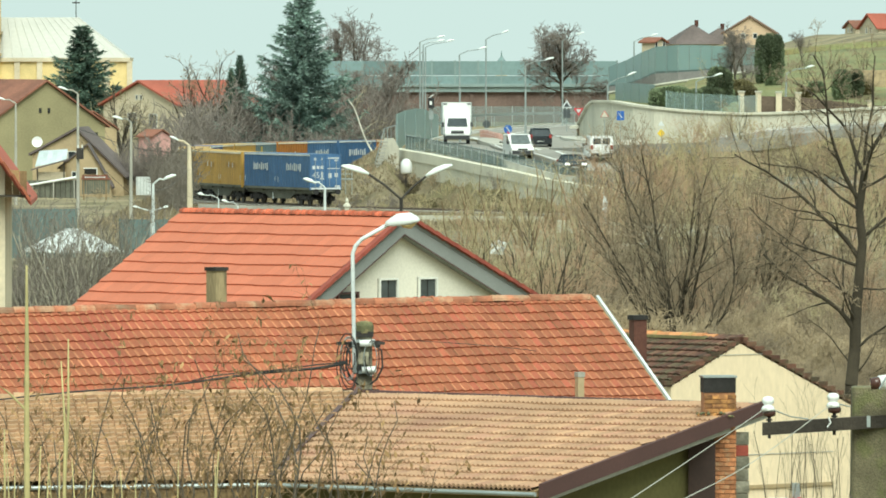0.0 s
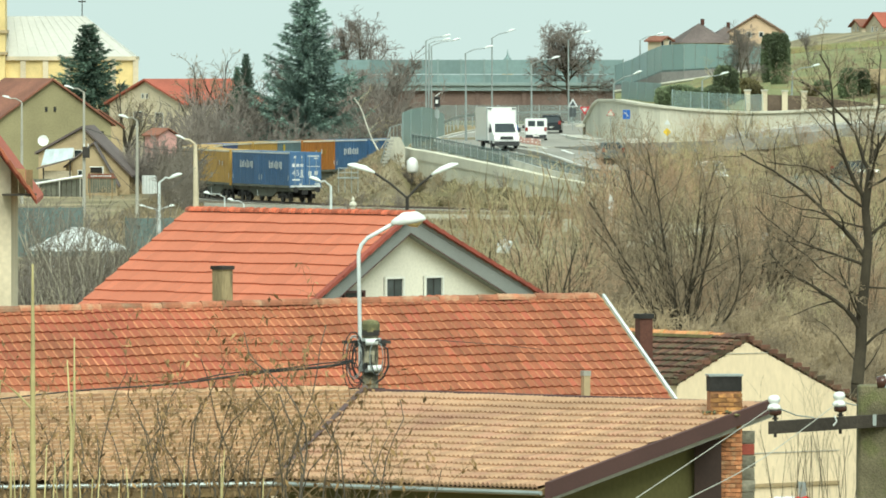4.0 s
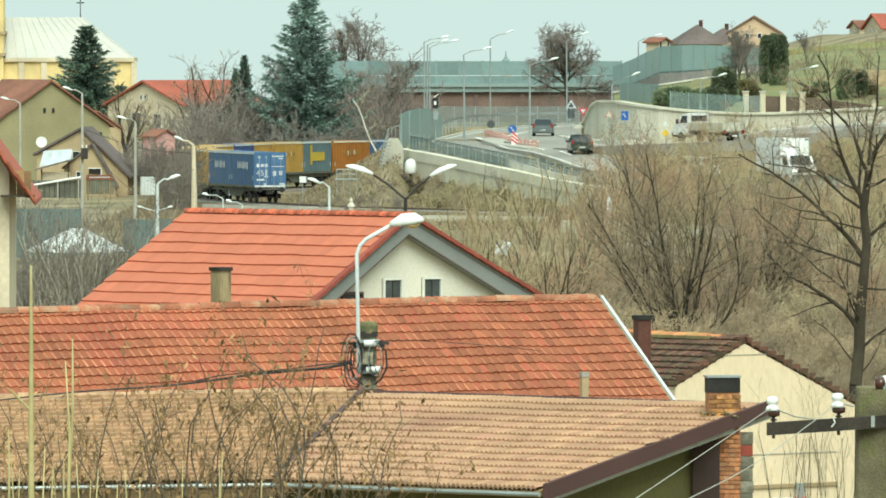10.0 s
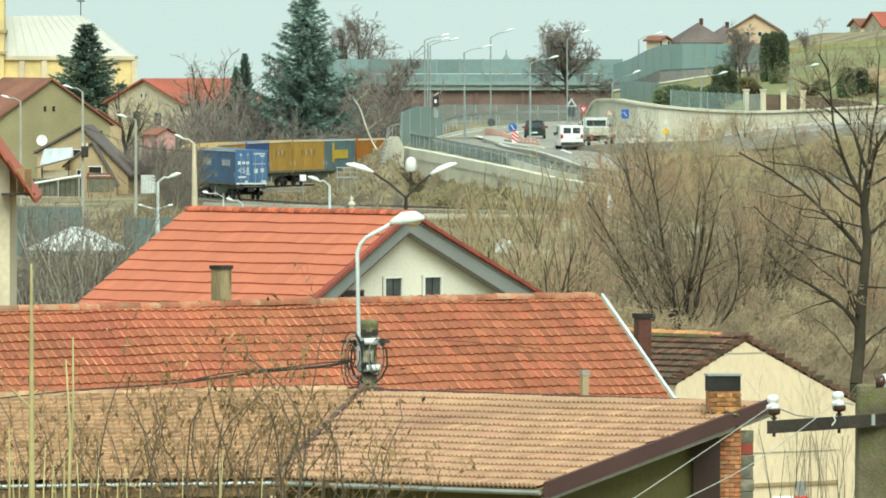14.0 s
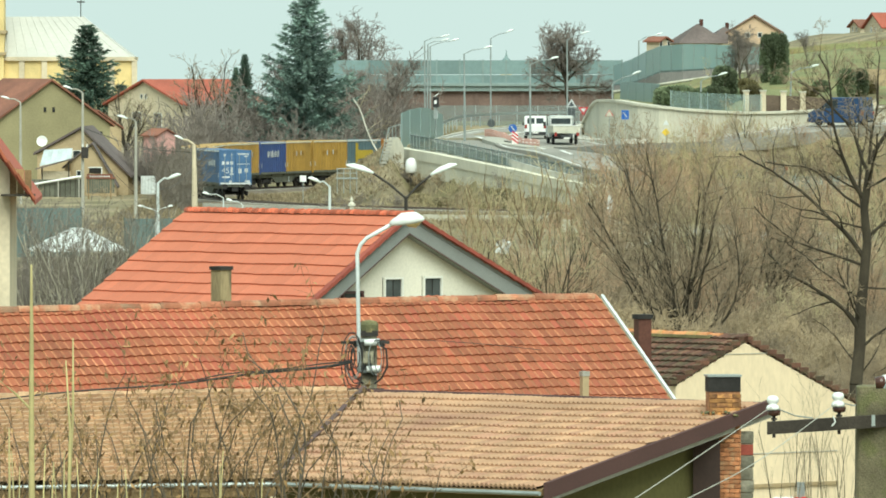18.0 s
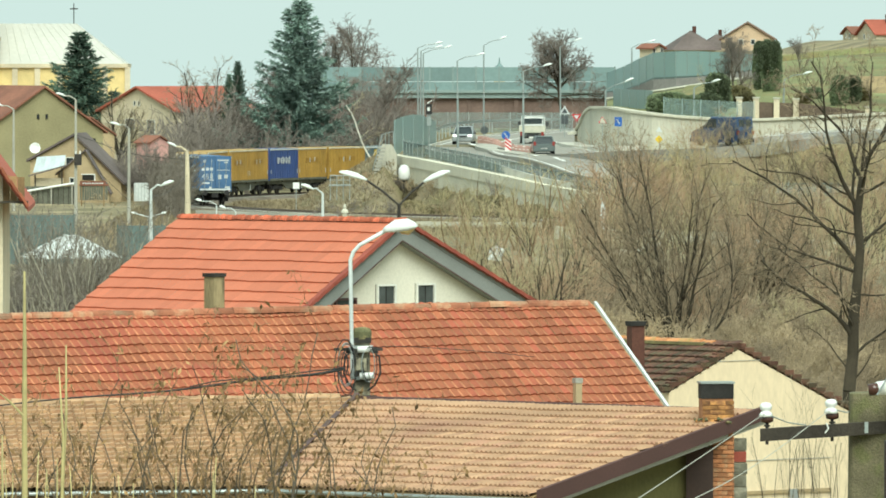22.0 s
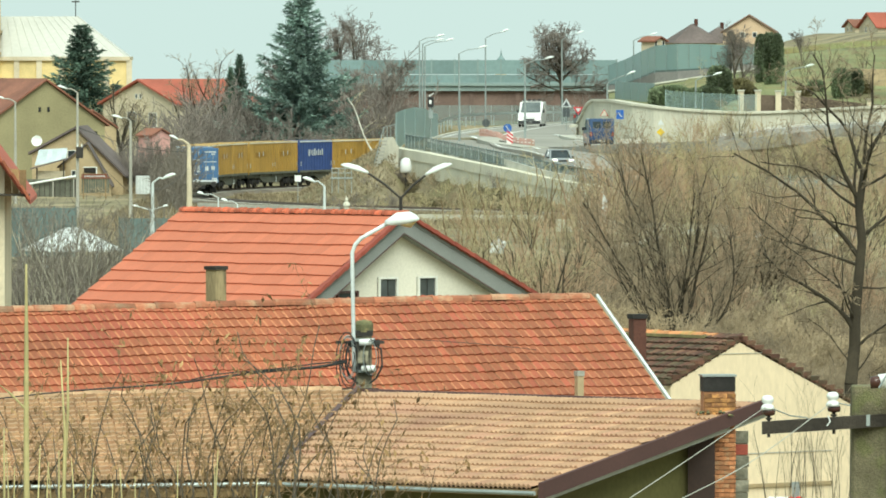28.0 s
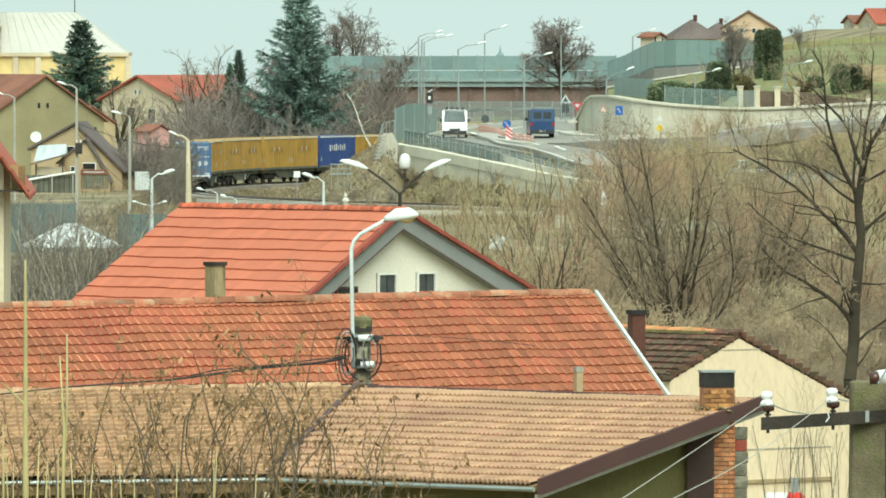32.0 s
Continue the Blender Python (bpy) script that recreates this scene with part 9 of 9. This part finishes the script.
thuja = hedge(3, 1.05, 1.0, 4.35, "tall clipped green thuja column", "thuja_green", 7200, 0.2)
for b in (35.5, 36.3, 37.1):
    plant(thuja, used, across(b + 0.25, 758), 758 + rng0.uniform(-0.4, 0.4), rng0.uniform(0, 360), rng0.uniform(0.96, 1.04), -0.1)
low_h = hedge(5, 2.2, 1.4, 1.7, "low rounded evergreen bush on the bank", "hedge", 2200)
for b, y, sc in ((30.8, 722, 0.95), (30.0, 726, 0.8), (31.6, 728, 0.7), (41.8, 740, 0.6), (45.6, 745, 0.8)):
    plant(low_h, used, across(b, y), y, rng0.uniform(0, 360), sc)
for i in range(9):
    b = 24.3 + i * 0.7
    plant(low_h, used, across(b, 713), 713 + rng0.uniform(-0.4, 0.4), rng0.uniform(0, 360), rng0.uniform(0.75, 1.0))
yew = hedge(11, 1.9, 1.6, 3.3, "tall dark evergreen bush by the garden fence", "hedge", 3200)
for b, y, sc in ((31.0, 719, 0.95), (44.6, 728, 0.75), (46.2, 731, 0.7)):
    plant(yew, used, across(b, y), y, rng0.uniform(0, 360), sc)
# scattered growth on the garden slope
for b, y, sc in ((39.5, 742, 0.5), (41.8, 748, 0.55), (44.2, 745, 0.6), (46.0, 752, 0.5), (48.1, 744, 0.6), (40.6, 758, 0.5), (43.0, 765, 0.6), (47.2, 768, 0.55), (33.8, 738, 0.6), (30.4, 752, 0.5)):
    plant(rng0.choice((brush, olive_b, slim)), used, across(b, y), y, rng0.uniform(0, 360), sc)
dry_h = hedge(7, 2.4, 1.6, 1.5, "dry brownish bush on the bank", "hedge_dry", 2000)
for b, y, sc in ((33.0, 735, 1.0), (33.9, 730, 0.8), (40.6, 735, 0.6), (47.2, 735, 0.7)):
    plant(dry_h, used, across(b, y), y, rng0.uniform(0, 360), sc)

# dark olive scrub on the slope below the low wall
scrub = hedge(13, 2.4, 2.0, 1.2, "low dark olive scrub on the slope", "scrub", 1800, 0.22, "shrub", "shrub")
for i in range(34):
    x = rng0.uniform(-2.6, 8.0)
    y = along(WALL_LOW, x)[0] - rng0.uniform(2.0, 20.0)
    plant(scrub, used, x, y, rng0.uniform(0, 360), rng0.uniform(0.35, 0.75), -0.15)

# winter grass tufts on the slopes and banks
rngg = np.random.default_rng(77)
gp, gd = [], []
for _ in range(60000):
    y = rngg.uniform(600, 740)
    x = rngg.uniform(-24, 18)
    e = TRACK_R - math.hypot(x - TRACK_X, y - TRACK_Y)
    if abs(e) < 3.2:
        continue
    wy = along(WALL_LOW, x)[0] if x > WALL_LOW[0][0] else 9999
    if (x > WALL_LOW[0][0] and y > wy - 0.6) or (e > 0 and y > 745):
        continue
    gp.append((x, y, ground_z(x, y) - 0.02))
    gd.append((0, 0, 1))
solo("dry_grass", leaf_mesh("dry_grass", gp, gd, 0.40, 0.04, "tuft", rngg, 0.5), "", "tufts of dry winter grass on the slopes", "grass", "stuff")
lp_, ld_ = [], []
for _ in range(24000):
    y = rngg.uniform(232, 430)
    x = across(rngg.uniform(2, 53), y)
    lp_.append((x, y, ground_z(x, y) - 0.02))
    ld_.append((0, 0, 1))
solo("dead_grass", leaf_mesh("dead_grass", lp_, ld_, 0.34, 0.03, "litter", rngg, 0.6), "", "dead brown grass and leaf litter under the trees", "grass", "stuff")
grow_thicket()

# ---- close to the camera: pole, wires, shrubs, canes ----
PD = 76.0
pole = thing("utility_pole", (3.641, PD, ground_z(3.641, PD)), "mossy concrete utility pole with a dark timber crossarm", "utility pole")
pz = pole.location.z
ptop = 8.843 - pz
pw = 0.31747
part("shaft", Geo().loft([[(sx * pw * k / 2, sy * pw * k / 2, zz) for sx, sy in ((-1, -0.86), (-0.86, -1), (0.86, -1), (1, -0.86), (1, 0.86), (0.86, 1), (-0.86, 1), (-1, 0.86))] for zz, k in ((0, 1.3), (ptop - 0.01, 1.0), (ptop, 0.9))]), "pole_concrete", pole)
a0, a1 = Vector((2.699, 75.6, 8.504)), Vector((4.23, 76.3, 8.571))
po = Vector(pole.location)
ah = 0.10582
part("crossarm", Geo().loft([[q + Vector((0, sy * ah / 2, sz * ah / 2)) for sy, sz in ((-1, -1), (1, -1), (1, 1), (-1, 1))] for q in (a0 - po + Vector((0, -pw / 2 - ah / 2, 0)), a1 - po + Vector((0, -pw / 2 - ah / 2, 0)))]), "old_timber", pole, "weathered dark timber crossarm")
part("strap", Geo().box(Vector((3.603, 75.8, 8.562)) - po + Vector((0, -pw / 2 - ah, 0)), (0.03, 0.012, ah * 0.9)), "galvanised", pole)
part("strap", Geo().chain([Vector((3.258, 75.7, 8.605)) - po + Vector((0, -pw / 2 - ah - 0.01, 0)), Vector((3.277, 75.7, 8.557)) - po + Vector((0, -pw / 2 - ah - 0.01, 0)), Vector((3.248, 75.7, 8.519)) - po + Vector((0, -pw / 2 - ah - 0.01, 0))], 0.006, 4), "porcelain", pole)
u_ = 0.00519
INS = []
for at_x, at_z in ((2.771, 8.516), (3.324, 8.545), (3.877, 8.573)):
    b = Vector((at_x, 76 - pw / 2 - ah / 2, at_z))
    ins_ = thing("insulator", b, "white porcelain pin insulator on the crossarm", "insulator", "insulators on the crossarm")
    part("pin", Geo().tube((0, 0, -21 * u_), (0, 0, 20 * u_), 3 * u_, n=6).tube((0, 0, -14 * u_), (0, 0, -9 * u_), 6 * u_, n=6).tube((0, 0, 8 * u_), (0, 0, 11 * u_), 6 * u_, n=6), "iron", ins_)
    part("bell", Geo().lathe((0, 0, 14 * u_), [(4 * u_, 0), (10 * u_, 2 * u_), (11 * u_, 8 * u_), (8 * u_, 13 * u_), (6.5 * u_, 16 * u_)], 14), "porcelain_brown", ins_, "dark lower bell", smooth=True)
    part("cap", Geo().lathe((-2 * u_, -3 * u_, 24 * u_), [(10 * u_, 0), (11.5 * u_, 3 * u_), (9 * u_, 8 * u_), (6 * u_, 10 * u_), (9.5 * u_, 13 * u_), (10 * u_, 19 * u_), (7 * u_, 23 * u_), (2 * u_, 24 * u_)], 14), "porcelain", ins_, smooth=True)
    INS.append(b + Vector((-4 * u_, -6 * u_, 30 * u_)))
for i, (end, mid) in enumerate((((1.2, 60.0, 8.643), (1.941, 68.0, 8.623)), ((1.466, 60.0, 8.605), (2.35, 68.0, 8.558)))):
    w = thing("overhead_wire", INS[i], "bare pale overhead wire leading to the insulator", "wire")
    pts_ = curve_through([INS[i], Vector(mid), Vector(end), Vector(end) + (Vector(end) - Vector(mid)) * 2.0], 1.0)
    part("strand", Geo().chain([q - INS[i] for q in pts_], 0.0038, 5), "wire", w)
for a, b in ((INS[0] + Vector((0.05, 0, -0.02)), (3.189, 78.0, 8.481)), (INS[1] + Vector((0.05, 0, 0)), (3.727, 80.0, 8.53))):
    w = thing("jumper_wire", a, "thin grey jumper wire at the pole", "wire")
    part("strand", Geo().chain([Vector((0, 0, 0)), (Vector(b) - a) * 0.5 + Vector((0, 0, -0.02)), Vector(b) - a], 0.006, 5), "galvanised", w)
fuse = thing("pole_fitting", (3.684, 75.4, 8.865), "white porcelain fitting with a dark cap on the pole top", "insulator")
part("body", Geo().tube((0, 0, 0.03), (0.35, 0.1, 0.07), 0.06, 0.07, 12), "porcelain", fuse, smooth=True)
part("cap", Geo().tube((-0.07, 0, 0.02), (0.02, 0, 0.03), 0.05, 0.055, 12), "porcelain_brown", fuse, smooth=True)
part("clip", Geo().chain([(0.0, -0.08, -0.02), (0.08, -0.08, 0.12), (0.2, -0.08, 0.14)], 0.008, 5), "galvanised", fuse)
box_ = thing("dark_cabinet", (3.691, 74.0, 8.141), "narrow dark metal cabinet behind the pole", "cabinet")
part("case", Geo().box((0.08, 0.6, -0.1), (0.12, 0.2, 0.9)), "iron", box_)
part("door", Geo().box((0.08, 0.49, -0.1), (0.11, 0.02, 0.84)), "fascia_brown", box_)

# laundry by the cream house
ln = thing("laundry_bundle", (6.466, 170.0, 3.157), "white and red cloth draped on a grey post", "laundry")
for i in range(5):
    part("cloth", Geo().lathe((-0.22 + 0.10 * i, 0.02 * (i % 2), -0.12), [(0.11, -0.2), (0.12, 0.0), (0.09, 0.10), (0.03, 0.145)], 9), "cloth_white" if i < 4 else "cloth_red", ln, smooth=True)
part("red_cloth", Geo().lathe((0.33, 0, -0.12), [(0.14, -0.25), (0.16, 0.0), (0.11, 0.10), (0.03, 0.15)], 10), "cloth_red", ln, smooth=True)
part("post", Geo().box((0.27, 0.15, 0.1), (0.15, 0.1, 0.4)), "galvanised", ln)
part("stand", Geo().tube((0.27, 0.15, 0.0), (0.27, 0.15, -(ln.location.z - ground_z(ln.location.x, 170))), 0.05), "iron", ln)

# bare saplings against the cream wall
YARD = [(5, 5, 14, 0.5, 0.02, 0.06), (4, 4, 20, 0.5, 0.03, 0.1), (3, 0, 0, 0, 0.02, 0.12)]
sap = woody(51, 1, 3.4, 0.012, 22, YARD, 0.004, 1, ("bark", "twig_grey"), "sapling", "thin bare sapling before the cream wall", "sapling", lean=6)
for b, sc in ((36.6, 0.8), (37.4, 0.95), (38.3, 0.85), (39.2, 1.0), (39.9, 0.9), (40.7, 0.95), (41.4, 0.8), (42.1, 1.0), (42.9, 0.9), (43.6, 0.85), (44.3, 0.95), (45.0, 0.9), (45.7, 0.8), (37.0, 0.7), (38.0, 0.9), (38.8, 0.75), (40.3, 0.85), (41.1, 0.9), (42.5, 0.8), (43.2, 0.95), (44.0, 0.75), (44.7, 0.85)):
    y = 168.0
    plant(sap, used, across(b, y), y, rng0.uniform(0, 360), sc, 3.279 - 1.2 - 1.4)

# the leafy shrub in front of the brown roof
FRONT = [(9, 9, 36, 0.36, 0.05, 0.21), (5, 3.4, 38, 0.5, 0.03, 0.22), (3, 1.8, 40, 0.5, 0.0, 0.24), (2, 0, 0, 0, 0, 0.25)]


def front_shrub(seed, h, stems, label):
    cfg_min[:] = [0.0032, 1.15]
    rng = np.random.default_rng(seed)
    segs = []
    for i in range(stems):
        az = 2 * math.pi * i / stems + rng.uniform(-0.4, 0.4)
        tilt = radians(46) * rng.uniform(0.1, 1.0)
        d = np.array([math.sin(tilt) * math.cos(az), 0.5 * math.sin(tilt) * math.sin(az), math.cos(tilt)])
        grow(rng, segs, np.array([0, 0, -0.1]), d, h * rng.uniform(0.6, 1.05), rng.uniform(0.012, 0.021), 0, FRONT)
    cfg_min[1] = 0.62
    a = np.array(segs)
    t = thing("shrub", (0, 0, 0), label, "shrub")
    part("trunk", tubes_mesh("trunk", a[a[:, 8] < 1][:, :8], "bark_dark", 5), "", t)
    part("crown", tubes_mesh("crown", a[a[:, 8] >= 1][:, :8], "bark_brown", 3), "", t)
    tips = a[a[:, 8] >= 1]
    pick = tips[rng.random(len(tips)) < 0.28]
    pick = pick[np.argsort(-pick[:, 5])]
    part("foliage", leaf_mesh("foliage", pick[:, 3:6], np.tile([0.1, 0, -0.9], (len(pick), 1)), 0.095, 0.018, "dry_leaf", rng, 0.45), "", t, "withered brown leaves")
    return t


fs_a = front_shrub(71, 2.6, 4, "bare shrub with a few withered brown leaves")
fs_b = front_shrub(73, 2.5, 4, "bare shrub with hanging withered leaves")
# rows of bearing and drop of the top below eye level, in thousandths
for b, fall_, pr, yaw in ((-49.0, 38.0, fs_a, 0), (-40.1, 36.4, fs_b, 80), (-36.0, 34.8, fs_a, 150), (-28.7, 32.9, fs_b, 300), (-24.9, 33.5, fs_a, 40), (-19.9, 34.8, fs_b, 10), (-17.0, 29.7, fs_a, 230), (-12.3, 35.8, fs_b, 120), (-8.5, 41.5, fs_a, 190), (-3.1, 44.9, fs_b, 250), (-43.9, 39.9, fs_a, 20), (-31.9, 37.3, fs_b, 200), (-22.4, 38.0, fs_a, 110), (-14.8, 38.0, fs_b, 330), (-51.5, 38.6, fs_b, 60), (-46.5, 42.5, fs_a, 270), (-34.0, 42.0, fs_a, 310), (-27.0, 40.5, fs_b, 30)):
    y = 96.0 + rng0.uniform(-5, 5)
    ob = plant(pr, used, across(b, y), y, yaw, 1.0)
    ob.location.z = 11.7 - fall_ * y / 1000 - 2.3

# pale dry canes close to the lens
for i, (b, fall_, y) in enumerate(((-46.84, 24.05, 32), (-42.15, 34.81, 34), (-41.52, 32.28, 36), (-48.48, 44.94, 30), (-39.49, 46.84, 38), (-45.70, 44.30, 33), (-25.57, 44.94, 42), (-49.11, 42.41, 31), (-43.92, 46.20, 35), (-47.72, 46.71, 31), (-44.05, 46.33, 37), (-43.29, 44.94, 35), (-41.58, 45.70, 36), (-40.13, 48.10, 40), (-35.57, 46.84, 41), (-34.24, 47.78, 38), (-29.87, 45.89, 44), (-26.08, 46.33, 43), (-37.59, 48.61, 39), (-20.82, 48.10, 45))):
    base = Vector((across(b + rng0.uniform(-1.2, 0.6) * (1 if i < 9 else 2.2), y), y, ground_z(across(b, y), y)))
    tip = Vector((across(b, y), y, 11.7 - fall_ * y / 1000))
    c = thing("dry_cane", base, "tall dry straw-coloured cane standing in the grass", "cane", "dry canes in the grass")
    d = tip - base
    r = (0.0115, 0.007, 0.008)[i] if i < 3 else rng0.uniform(0.004, 0.0065)
    knots = [d * k + Vector((0.015 * math.sin(3 * k + i) + rng0.uniform(-0.012, 0.012), 0, 0)) for k in (0, 0.3, 0.5, 0.65, 0.8, 0.9, 1.0)]
    part("stalk", Geo().chain(knots, [r, r * 1.05, r * 0.95, r * 1.08, r * 0.85, r * 0.7, r * 0.35], 7), "reed", c, smooth=True)
# a slanting pale stalk
sl = thing("dry_cane", (-1.405, 30.0, 10.494), "broken pale stalk leaning among the canes", "cane", "dry canes in the grass")
sv = [Vector(v) - Vector(sl.location) for v in [(-1.405, 30.0, 10.494), (-1.451, 30.0, 10.542), (-1.508, 30.0, 10.589)]]
part("stalk", Geo().chain(sv + [Vector((-0.3, 0.1, -1.5))], 0.004, 6), "reed", sl)


# pale scraps in the thicket
for b, fall_, y, w, h, lab in ((6.2, 22.0, 350, 0.62, 0.55, "white torn sheet caught in the thicket"), (18.1, 17.8, 560, 0.32, 1.7, "white painted post in the thicket"), (28.1, 20.4, 520, 1.6, 0.35, "pale stack of boards in the thicket"), (35.5, 20.9, 500, 0.5, 0.4, "white plastic sack in the thicket")):
    gx = across(b, y)
    zz = 11.7 - fall_ * y / 1000
    sc_ = thing("white_scrap", (gx, y, ground_z(gx, y)), lab, "scrap")
    hh = zz - sc_.location.z
    part("sheet", Geo().prism([(-w / 2, 0, hh - h / 2), (w * 0.3, 0.1, hh - h * 0.55), (w / 2, 0, hh + h * 0.3), (-w * 0.1, 0.15, hh + h / 2), (-w * 0.45, 0.05, hh + h * 0.2)], (0.02, 0.06, 0)), "tin_white", sc_)
    part("stake", Geo().tube((0, 0.1, 0), (0, 0.1, hh), 0.04), "bark", sc_)
lay_tiles()


def lay_bricks():
    """Bricks proud of the mortar on the pier and the chimney, on the sides that face the yard."""
    for owner, w, d, z0, z1 in BRICK_PIERS:
        mat_ = "brick" if owner.name.startswith("brick") else "brick_yellow"
        half, quarter = (w - 0.01) / 2, (w - 0.02) / 4
        long_b = Geo().box((0, 0, 0), (half - 0.008, 0.02, 0.063)).mesh("brick", mat_)
        short_b = Geo().box((0, 0, 0), (quarter - 0.004, 0.02, 0.063)).mesh("brick", mat_)
        for j in range(int((z1 - z0) / 0.075)):
            zz = z0 + 0.04 + 0.075 * j
            cells = ((-half / 2, long_b), (half / 2, long_b)) if j % 2 else ((-half + quarter / 2, short_b), (0, long_b), (half - quarter / 2, short_b))
            for xx, me in cells:
                part("brick", me, "", owner, m=Matrix.Translation((xx, -d / 2 - 0.006 - random.uniform(0, 0.004), zz)))
                part("brick", me, "", owner, m=Matrix.Translation((w / 2 + 0.006, xx * d / w, zz)) @ Matrix.Rotation(radians(90), 4, "Z") @ Matrix.Diagonal((d / w, 1, 1, 1)))


lay_bricks()


def motions():
    run_train()
    for ob, path, lift, rows in FLEET:
        drive(ob, path, rows, lift)


motions()
